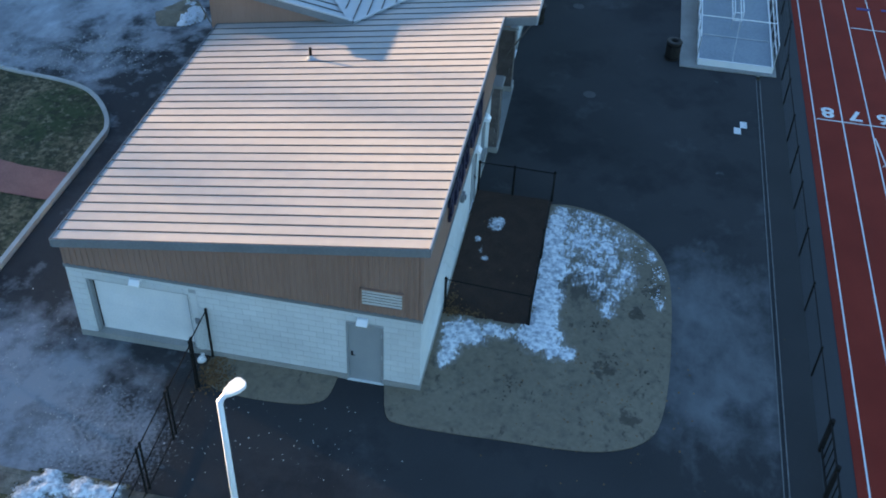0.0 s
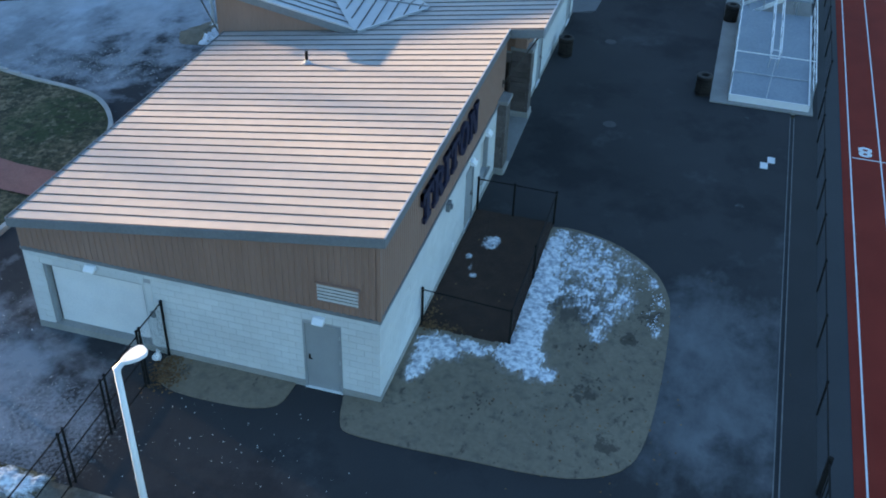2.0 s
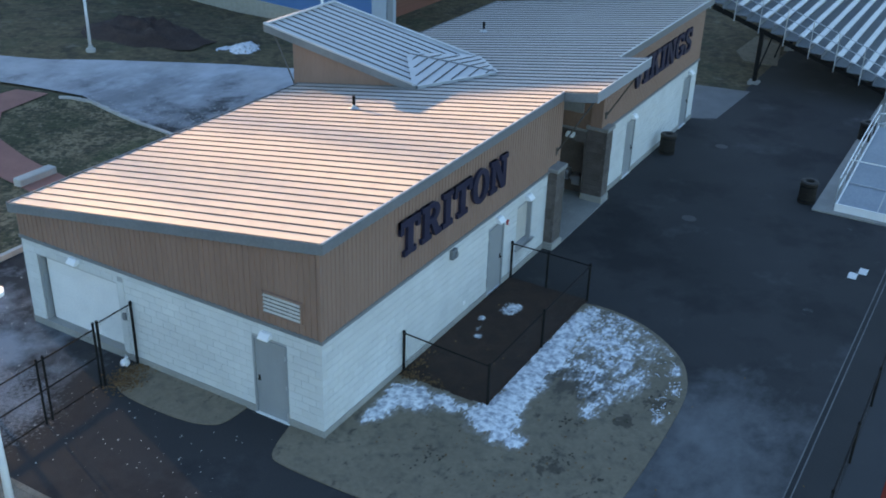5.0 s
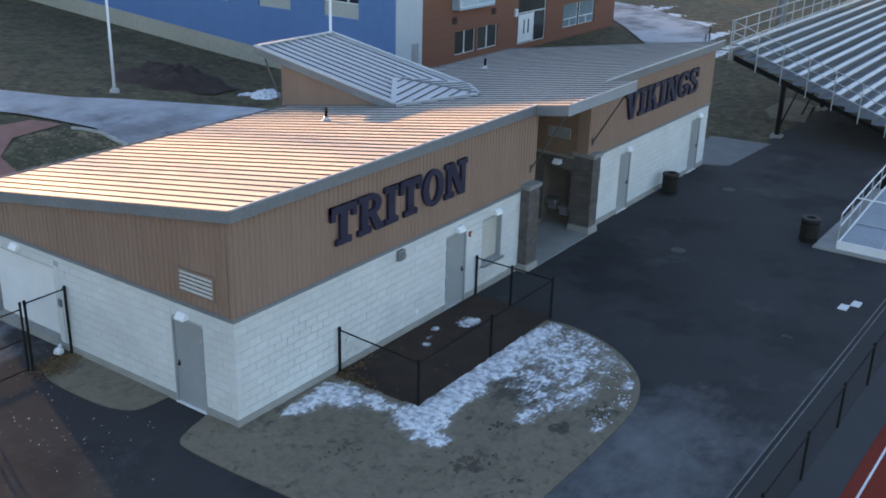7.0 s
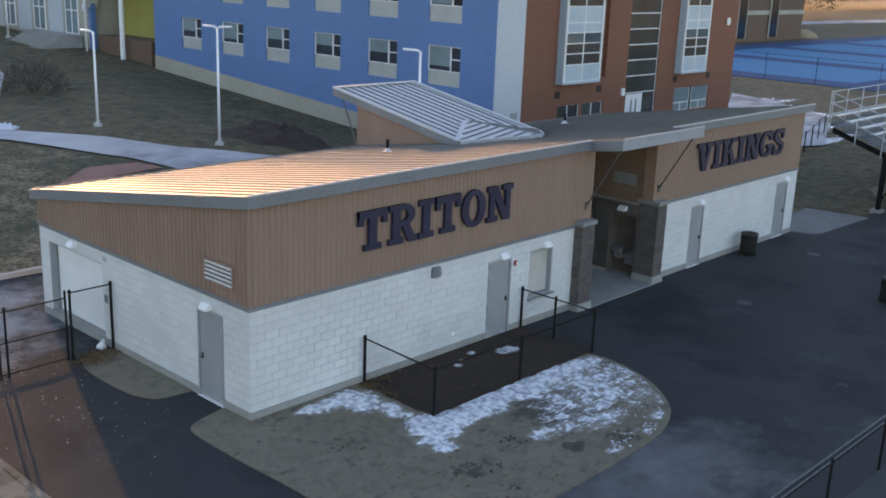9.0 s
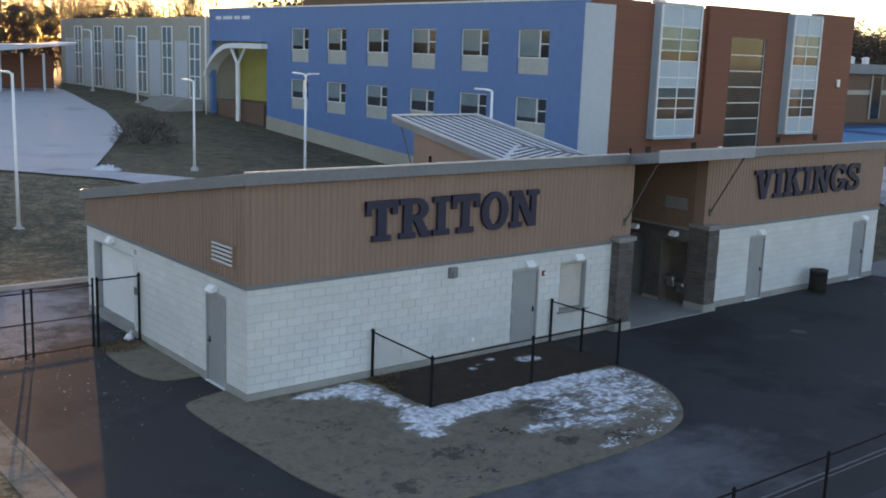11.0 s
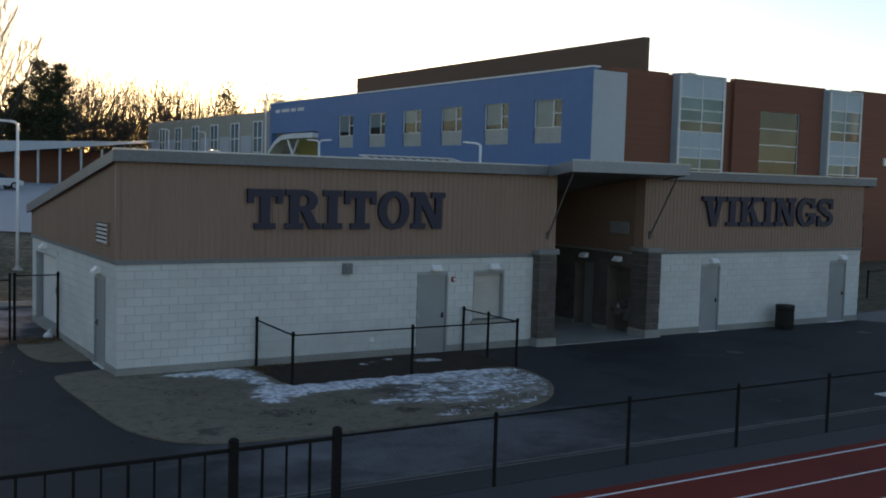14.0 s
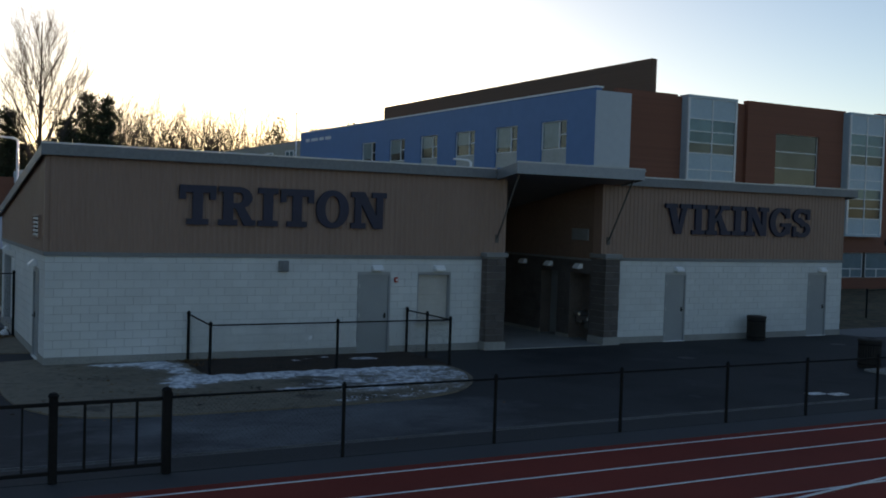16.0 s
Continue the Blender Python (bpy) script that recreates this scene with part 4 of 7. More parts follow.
bm = bmesh.new()
ribbed(bm, DEP, lambda a: roof_z(a) - 0.10, lambda a: WALL_Z + 0.02, shifted(-0.01, 0, PLACE_END), pitch=0.17, deep=0.024)
part("siding", bm, "siding", hall, "tan ribbed metal siding")
for x0, x1 in ((0.0, 12.57), (16.09, LEN)):
    bm = bmesh.new()
    ribbed(bm, x1 - x0, lambda a: roof_z(0) - 0.10, lambda a: WALL_Z + 0.02, shifted(x0, -0.01, PLACE_FRONT), pitch=0.16, deep=0.015)
    part("siding", bm, "siding", hall, "tan ribbed metal siding")
bm = bmesh.new()
for x0, x1 in ((0.05, 12.55), (16.11, LEN - 0.05)):
    box(bm, x0, x1, 0.02, 0.25, WALL_Z, roof_z(0.25) - 0.09)
prism(bm, [(0.26, WALL_Z), (DEP - 0.02, WALL_Z), (DEP - 0.02, roof_z(DEP) - 0.12), (0.26, roof_z(0.26) - 0.12)], "x", 0.02, 0.22)
prism(bm, [(0.26, WALL_Z), (DEP - 0.02, WALL_Z), (DEP - 0.02, roof_z(DEP) - 0.12), (0.26, roof_z(0.26) - 0.12)], "x", LEN - 0.22, LEN + 0.01)
box(bm, 0.23, 11.9, DEP - 0.22, DEP, WALL_Z, roof_z(DEP) - 0.12)
box(bm, 17.0, LEN - 0.23, DEP - 0.22, DEP, WALL_Z, roof_z(DEP) - 0.12)
part("siding_backing", bm, "siding", hall, "tan metal wall behind the ribs")
for (x0, x1), y0 in (((-0.045, 12.0), -0.045), ((16.70, LEN + 0.03), -0.045)):
    bm = bmesh.new()
    box(bm, x0, x1, y0, 0.02, WALL_Z - 0.05, WALL_Z + 0.045)
    part("flashing", bm, "trim", hall, "grey metal flashing")
bm = bmesh.new()
box(bm, -0.046, 0.018, 0.021, DEP + 0.02, WALL_Z - 0.05, WALL_Z + 0.046)
part("flashing", bm, "trim", hall, "grey metal flashing")
bm = bmesh.new()
box(bm, -0.048, 0.03, -0.048, 0.03, WALL_Z + 0.047, roof_z(0) - 0.24)
part("corner_trim", bm, "siding", hall, "tan corner trim")

# roof deck, fascias and standing-seam panels
CAN0, CAN1, CAN_Y = 12.1, 16.62, -1.30
bm = bmesh.new()


def deck(bm, x0, x1, y0, y1, t0=0.005, t1=0.22):
    prism(bm, [(y0, roof_z(y0) - t0), (y1, roof_z(y1) - t0), (y1, roof_z(y1) - t1), (y0, roof_z(y0) - t1)], "x", x0, x1)


deck(bm, -0.12, LEN + 0.40, -0.17, DEP + 0.12, 0.03, 0.12)
roof = part("roof", bm, "trim", hall, "metal roof falling to the back")
bm = bmesh.new()
deck(bm, CAN0 + 0.03, CAN1 - 0.03, CAN_Y + 0.03, -0.172, 0.03, 0.24)
part("canopy", bm, "trim", hall, "grey flat-soffited entrance canopy")


def fascia(x0, x1, y0, y1, z0, z1, rake=False, mat="trim"):
    bm = bmesh.new()
    if rake:
        prism(bm, [(y0, roof_z(y0) + z1), (y1, roof_z(y1) + z1), (y1, roof_z(y1) + z0), (y0, roof_z(y0) + z0)], "x", x0, x1)
    else:
        box(bm, x0, x1, y0, y1, z0, z1)
    part("fascia", bm, mat, hall, "grey metal fascia", bevel=0.006)


fascia(-0.15, CAN0, -0.205, -0.172, EAVE - 0.25, EAVE + 0.012)
fascia(CAN1, LEN + 0.43, -0.205, -0.172, EAVE - 0.25, EAVE + 0.012)
fascia(CAN0, CAN1, CAN_Y - 0.005, CAN_Y + 0.03, roof_z(CAN_Y) - 0.30, roof_z(CAN_Y) + 0.012, mat="canopyface")
for x in (CAN0, CAN1 - 0.03):
    fascia(x, x + 0.03, CAN_Y + 0.031, -0.206, -0.29, 0.012, True)
fascia(-0.152, -0.121, -0.171, DEP + 0.13, -0.25, 0.012, True)
fascia(LEN + 0.401, LEN + 0.432, -0.171, DEP + 0.13, -0.25, 0.012, True)
fascia(-0.15, LEN + 0.43, DEP + 0.131, DEP + 0.16, roof_z(DEP + 0.13) - 0.22, roof_z(DEP + 0.13) + 0.035)


for x0, x1, y0 in ((-0.155, CAN0 - 0.002, -0.212), (CAN1 + 0.002, LEN + 0.435, -0.212), (CAN0 - 0.004, CAN1 + 0.004, CAN_Y - 0.012)):
    bm = bmesh.new()
    box(bm, x0, x1, y0, y0 + 0.042, roof_z(y0) + 0.012, roof_z(y0) + 0.05)
    part("drip_edge", bm, "alu", hall, "bright bent-metal drip edge")


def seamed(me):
    """The upstand, the second half of the faces, gets a darker colour with some of its shade painted in."""
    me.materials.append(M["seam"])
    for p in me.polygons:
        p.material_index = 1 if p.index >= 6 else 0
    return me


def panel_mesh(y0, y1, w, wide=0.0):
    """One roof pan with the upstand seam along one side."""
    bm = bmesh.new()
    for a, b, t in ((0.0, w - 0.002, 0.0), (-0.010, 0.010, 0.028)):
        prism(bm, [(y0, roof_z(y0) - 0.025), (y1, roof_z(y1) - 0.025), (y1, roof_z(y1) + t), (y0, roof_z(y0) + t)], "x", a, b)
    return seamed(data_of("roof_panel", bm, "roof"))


PANEL = 0.4105
main_panel = panel_mesh(-0.168, DEP + 0.125, PANEL)
can_panel = panel_mesh(CAN_Y + 0.032, DEP + 0.13, PANEL)
x = -0.12
while x < LEN + 0.38:
    part("roof_panel", can_panel if CAN0 - 0.05 < x < CAN1 - PANEL + 0.1 else main_panel, "roof", roof, m=pose(x, 0, 0))
    x += PANEL

# raised monitor roof over the breezeway, with its cricket
MX0, MX1, MY0, MY1 = 11.95, 16.1, 4.95, 11.2
def mon_z(y):
    return 4.44 + 0.172 * (y - 5.0)


monitor = empty("roof_monitor", "raised monitor roof with ribbed metal panels and tan walls", "roof monitor")
bm = bmesh.new()
for x0 in (MX0 + 0.25, MX1 - 0.37):
    prism(bm, [(5.6, roof_z(5.6) - 0.02), (DEP + 0.1, roof_z(DEP + 0.1) - 0.02), (DEP + 0.1, 2.7), (DEP + 0.35, 2.7), (DEP + 0.35, mon_z(DEP + 0.35) - 0.1), (5.6, mon_z(5.6) - 0.1)], "x", x0, x0 + 0.12)
box(bm, MX0 + 0.37, MX1 - 0.37, DEP + 0.2, DEP + 0.32, 2.7, mon_z(DEP + 0.2) - 0.1)
part("wall", bm, "siding", monitor, "tan metal walls under the raised roof")
bm = bmesh.new()
prism(bm, [(MY0, mon_z(MY0) - 0.02), (MY1, mon_z(MY1) - 0.02), (MY1, mon_z(MY1) - 0.15), (MY0, mon_z(MY0) - 0.15)], "x", MX0 + 0.03, MX1 - 0.03)
mroof = part("roof", bm, "trim", monitor, "metal roof rising to the back")
for x0, t0 in ((MX0, MX0 - 0.01), (MX1 - 0.03, MX1 - 0.11)):
    bm = bmesh.new()
    prism(bm, [(MY0, mon_z(MY0) + 0.02), (MY1, mon_z(MY1) + 0.02), (MY1, mon_z(MY1) - 0.24), (MY0, mon_z(MY0) - 0.24)], "x", x0, x0 + 0.03)
    part("fascia", bm, "trim", monitor, "grey metal fascia")
    bm = bmesh.new()
    prism(bm, [(MY0 + 0.02, mon_z(MY0 + 0.02) + 0.075), (MY1 + 0.03, mon_z(MY1 + 0.03) + 0.075), (MY1 + 0.03, mon_z(MY1 + 0.03) + 0.021), (MY0 + 0.02, mon_z(MY0 + 0.02) + 0.021)], "x", t0, t0 + 0.12)
    part("edge_trim", bm, "pale_roof", monitor, "raised pale metal edge trim")
bm = bmesh.new()
box(bm, MX0 + 0.112, MX1 - 0.112, MY1 - 0.08, MY1 + 0.032, mon_z(MY1) + 0.021, mon_z(MY1) + 0.078)
part("edge_trim", bm, "pale_roof", monitor, "raised pale metal edge trim")
bm = bmesh.new()
box(bm, MX0, MX1, MY1, MY1 + 0.03, mon_z(MY1) - 0.24, mon_z(MY1) + 0.02)
part("fascia", bm, "trim", monitor, "grey metal fascia")
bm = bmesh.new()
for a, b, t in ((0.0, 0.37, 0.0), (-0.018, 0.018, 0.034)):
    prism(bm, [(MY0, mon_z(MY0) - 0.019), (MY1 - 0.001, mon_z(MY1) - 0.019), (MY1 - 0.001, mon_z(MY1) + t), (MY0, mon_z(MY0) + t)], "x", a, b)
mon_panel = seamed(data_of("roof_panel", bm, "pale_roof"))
x = MX0 + 0.032
while x < MX1 - 0.3:
    part("roof_panel", mon_panel, "roof", mroof, m=pose(x, 0, 0))
    x += 0.3725
for x in (MX0 + 0.28, MX1 - 0.28):
    bm = bmesh.new()
    tube(bm, [(x, DEP + 0.36, 3.5), (x, MY1 - 0.12, mon_z(MY1) - 0.2)], 0.028, 8)
    part("brace", bm, "seam", monitor, "slim grey diagonal brace")
CX = (MX0 + MX1) / 2
bm = bmesh.new()
back, front, left, right = Vector((CX, 6.5, mon_z(6.5) + 0.06)), Vector((CX, 3.0, roof_z(3.0) + 0.05)), Vector((MX0 + 0.02, 4.9, mon_z(4.9) + 0.055)), Vector((MX1 - 0.02, 4.9, mon_z(4.9) + 0.055))
crest = back + (front - back) * 0.02 + Vector((0, 0, 0.03))
toe = front + (back - front) * 0.03 + Vector((0, 0, 0.03))
vb, vf, vl, vr = [bm.verts.new(p) for p in (crest, toe, left, right)]
bm.faces.new((vl, vf, vb))
bm.faces.new((vr, vb, vf))
under = [bm.verts.new(p - Vector((0, 0, 0.12))) for p in (left, toe, right, crest)]
for a, b, c, d in ((vl, vf, under[1], under[0]), (vf, vr, under[2], under[1]), (vr, vb, under[3], under[2]), (vb, vl, under[0], under[3])):
    bm.faces.new((a, b, c, d))
cricket = part("cricket", bm, "pale_roof", monitor, "small diamond-shaped metal cricket in the valley")
bm = bmesh.new()
tube(bm, [crest + Vector((0, 0, 0.01)), toe + Vector((0, 0, 0.01))], 0.03, 6)
part("ridge_cap", bm, "trim", cricket)
def at_y(p, q, y):
    return p + (q - p) * ((y - p.y) / (q.y - p.y))


for corner in (left, right):
    for e0, e1, wide in ((crest, corner, 0.19), (toe, corner, 0.08)):
        bm = bmesh.new()
        d = (e1 - e0).normalized()
        w = Vector((-d.y, d.x, 0)) * wide
        lift = Vector((0, 0, 0.014))
        f = [bm.verts.new(p) for p in (e0 + w + lift, e1 + w + lift, e1 - w + lift, e0 - w + lift)]
        bm.faces.new(f)
        part("valley_flashing", bm, "pale_roof", cricket, "pale bent-metal valley flashing")
    # the seams run straight down from the crest to the valley and to the main roof
    y = 3.35
    while y < 6.2:
        p0 = at_y(crest, toe, y)
        p1 = at_y(crest, corner, y) if y > corner.y else at_y(toe, corner, y)
        bm = bmesh.new()
        tube(bm, [p0 + Vector((0, 0, 0.018)), p1 + Vector((0, 0, 0.018))], 0.024, 5)
        part("seam", bm, "seam", cricket)
        y += 0.40


def vent_pipe(x, y, h=0.42):
    e = empty("vent_pipe", "black plumbing vent pipe with a pale boot on the roof", "vent pipe", pose(x, y, roof_z(y)))
    bm = bmesh.new()
    tube(bm, [(0, 0, -0.1), (0, 0, h)], 0.05, 12)
    part("pipe", bm, "black", e)
    bm = bmesh.new()
    turned(bm, [(0.16, -0.02), (0.15, 0.03), (0.08, 0.07), (0.062, 0.13), (0.055, 0.14)], 16)
    part("boot", bm, "alu", e, "pale metal pipe boot")


for x, y in ((9.48, 5.7), (20.6, 7.1)):
    vent_pipe(x, y)


# doors, window, garage door, louvre
def door(name, place, a0, a1, z1, label, sill=True, handle_left=True):
    w = a1 - a0
    bm = bmesh.new()
    box(bm, a0 + 0.05, a1 - 0.05, 0.03, 0.075, 0.015, z1 - 0.05, place)
    leaf = part("door", bm, "door", hall, label, bevel=0.004)
    for x0, x1, zz0, zz1 in ((a0, a0 + 0.05, 0, z1), (a1 - 0.05, a1, 0, z1), (a0 + 0.05, a1 - 0.05, z1 - 0.05, z1)):
        bm = bmesh.new()
        box(bm, x0, x1, -0.014, 0.12, zz0, zz1, place)
        part("door_frame", bm, "door", leaf)
    for zz in (0.25, 1.05, 1.85):
        bm = bmesh.new()
        xh = a1 - 0.06 if handle_left else a0 + 0.035
        box(bm, xh, xh + 0.025, -0.022, 0.03, zz - 0.06, zz + 0.06, place)
        part("hinge", bm, "steel", leaf)
    bm = bmesh.new()
    xh = a0 + 0.14 if handle_left else a1 - 0.14
    box(bm, xh - 0.025, xh + 0.025, 0.015, 0.03, 0.96, 1.10, place)
    tube(bm, [place @ Vector((xh, 0.02, 1.02)), place @ Vector((xh, -0.04, 1.02)), place @ Vector((xh + (0.1 if handle_left else -0.1), -0.045, 1.02))], 0.011, 8)
    part("handle", bm, "black", leaf, "dark lever handle")
    bm = bmesh.new()
    box(bm, a0, a1, -0.04, 0.1, 0.0, 0.022, place)
    part("threshold", bm, "white" if sill else "steel", leaf, "pale metal threshold")
    bm = bmesh.new()
    box(bm, a0, a1, 0.125, 0.20, 0.0, z1, place)
    part("lining", bm, "black", leaf)


# on the end wall the left jamb, seen from outside, is the far one
door("door", PLACE_END, 1.0, 2.02, 2.16, "grey steel door in the end wall", handle_left=False)
for a0, a1, left_hand in ((7.95, 8.92, False), (18.68, 19.56, False), (25.16, 26.1, False)):
    door("door", PLACE_FRONT, a0, a1, 2.16, "pale grey steel door in the front wall", handle_left=left_hand)

bm = bmesh.new()
box(bm, 6.40, 9.28, 0.245, 0.27, 0.225, 2.18, PLACE_END)
garage = part("garage_door", bm, "black", hall, "closed white sectional overhead door")
for k in range(4):
    bm = bmesh.new()
    z0 = 0.228 + k * 0.488
    box(bm, 6.45, 9.19, 0.20, 0.24, z0, z0 + 0.487, PLACE_END)
    part("panel", bm, "white", garage, bevel=0.002)
for a0, a1, z0, z1 in ((6.38, 6.43, 0.2, 2.20), (9.25, 9.30, 0.2, 2.20), (6.43, 9.25, 2.18, 2.20)):
    bm = bmesh.new()
    box(bm, a0, a1, 0.05, 0.29, z0, z1, PLACE_END)
    part("door_jamb", bm, "door", garage, "grey door jamb")
bm = bmesh.new()
box(bm, 6.3, 9.34, -0.03, 0.30, 0.196, 0.224, PLACE_END)
part("sill", bm, "concrete", garage, "concrete sill")
bm = bmesh.new()
box(bm, 6.14, 6.33, -0.012, 0.011, 0.2, 2.3, PLACE_END)
part("door_track", bm, "block", garage, "painted steel cover strip beside the door")

bm = bmesh.new()
box(bm, 9.79, 10.79, 0.19, 0.22, 0.84, 2.16)
shutter = part("serving_window", bm, "door", hall, "serving window closed by a cream roll shutter")
for k in range(9):
    bm = bmesh.new()
    box(bm, 9.80, 10.78, 0.16, 0.185, 0.86 + k * 0.145, 0.86 + k * 0.145 + 0.143)
    part("slat", bm, "louvre", shutter, bevel=0.004)
for a0, a1, z0, z1 in ((9.76, 9.80, 0.82, 2.18), (10.78, 10.82, 0.82, 2.18), (9.80, 10.78, 2.14, 2.18)):
    bm = bmesh.new()
    box(bm, a0, a1, 0.02, 0.22, z0, z1)
    part("window_frame", bm, "door", shutter)
bm = bmesh.new()
box(bm, 9.70, 10.90, -0.10, 0.20, 0.77, 0.818)
part("window_sill", bm, "steel", shutter, "steel serving ledge")
bm = bmesh.new()
box(bm, 9.76, 10.82, 0.225, 0.29, 0.82, 2.18)
part("lining", bm, "black", shutter)

bm = bmesh.new()
box(bm, 0.46, 1.57, -0.052, -0.015, 3.0, 3.51, PLACE_END)
louvre = part("louvre_vent", bm, "black", hall, "cream louvred vent in the siding")
for k in range(5):
    bm = bmesh.new()
    z = 3.03 + k * 0.097
    prism(bm, [(-0.075, z + 0.052), (-0.104, z + 0.014), (-0.104, z + 0.0), (-0.075, z + 0.036)], "y", 0.49, 1.54)
    part("slat", bm, "louvre", louvre)
for a0, a1, z0, z1 in ((0.45, 0.49, 2.99, 3.52), (1.54, 1.58, 2.99, 3.52), (0.49, 1.54, 3.50, 3.53), (0.49, 1.54, 2.98, 3.01)):
    bm = bmesh.new()
    box(bm, a0, a1, -0.11, -0.03, z0, z1, PLACE_END)
    part("vent_frame", bm, "siding", louvre)


def wall_pack(place, a, z, name="wall_lamp"):
    """A wedge-shaped outdoor wall light, unlit."""
    e = empty(name, "white wedge-shaped wall light above an opening", "wall lamp", group="wall lights of the building")
    bm = bmesh.new()
    pts = [(0.0, z - 0.07), (0.0, z + 0.08), (-0.09, z + 0.08), (-0.20, z - 0.03), (-0.20, z - 0.07)]
    lo = [bm.verts.new(place @ Vector((a - 0.15, d, h))) for d, h in pts]
    hi = [bm.verts.new(place @ Vector((a + 0.15, d, h))) for d, h in pts]
    bm.faces.new(lo)
    bm.faces.new(hi[::-1])
    for i in range(5):
        bm.faces.new((lo[i], lo[(i + 1) % 5], hi[(i + 1) % 5], hi[i]))
    part("housing", bm, "fixture", e, bevel=0.008)
    bm = bmesh.new()
    box(bm, a - 0.12, a + 0.12, -0.18, -0.03, z - 0.085, z - 0.071, place)
    part("lens", bm, "white", e, "frosted lens")


wall_pack(PLACE_END, 1.55, 2.34)
wall_pack(PLACE_END, 7.8, 2.46)
for a in (8.48, 10.40, 19.18, 25.78):
    wall_pack(PLACE_FRONT, a, 2.34)

bm = bmesh.new()
box(bm, 5.68, 5.94, -0.12, 0.0, 2.24, 2.52)
meter = solid("junction_box", bm, "trim", "grey electrical box with a round speaker on the wall", "junction box", bevel=0.015)
bm = bmesh.new()
tube(bm, [(5.81, -0.10, 2.38), (5.81, -0.17, 2.38)], 0.085, 14)
part("speaker", bm, "trim", meter, "round grey grille")
bm = bmesh.new()
box(bm, 9.03, 9.13, -0.06, 0.0, 1.94, 2.08)
alarm = solid("fire_alarm", bm, "red", "red fire alarm sounder beside the door", "fire alarm", bevel=0.01)
bm = bmesh.new()
box(bm, 9.055, 9.105, -0.075, -0.06, 1.98, 2.05)
part("strobe", bm, "white", alarm, "clear strobe lens")
bm = bmesh.new()
box(bm, -0.06, 0.0, 6.14, 6.26, 1.22, 1.42)
solid("key_box", bm, "trim", "small grey key box beside the overhead door", "key box", bevel=0.01)
bm = bmesh.new()
box(bm, 6.55, 6.67, -0.025, 0.0, 0.42, 0.54)
solid("wall_outlet", bm, "fixture", "small outlet cover low on the block wall", "outlet", bevel=0.01)
bm = bmesh.new()
turned(bm, [(0.06, 0.0), (0.12, 0.02), (0.125, 0.08), (0.10, 0.14), (0.055, 0.18), (0.02, 0.20), (0.045, 0.24), (0.05, 0.27), (0.01, 0.26)], 14)
for v in bm.verts:
    v.co += noise.noise_vector(v.co * 14) * 0.03
smooth(solid("plastic_bag", bm, "fixture", "knotted white plastic bag by the wall", "bag", m=pose(-0.28, 6.15, 0.0, 14, 10, 20)))


# raised lettering, slab-serif capitals built of strokes
class Letter:
    def __init__(self):
        self.bm, self.k = bmesh.new(), 0

    def poly(self, pts):
        self.k += 1
        prism(self.bm, pts, "y", -0.045, -0.125 - 0.0012 * self.k)

    def rect(self, x0, x1, z0, z1):
        self.poly([(x0, z0), (x1, z0), (x1, z1), (x0, z1)])

    def arc(self, cx, cz, rx, rz, wx, wz, a0, a1, n=16):
        out = [(cx + rx * math.cos(radians(a0 + (a1 - a0) * i / n)), cz + rz * math.sin(radians(a0 + (a1 - a0) * i / n))) for i in range(n + 1)]
        inn = [(cx + (rx - wx) * math.cos(radians(a0 + (a1 - a0) * i / n)), cz + (rz - wz) * math.sin(radians(a0 + (a1 - a0) * i / n))) for i in range(n + 1)]
        self.k += 1
        for i in range(n):
            prism(self.bm, [out[i], out[i + 1], inn[i + 1], inn[i]], "y", -0.045, -0.125 - 0.0012 * self.k)


S, T = 0.25, 0.15      # stem and serif thickness of a capital one unit high


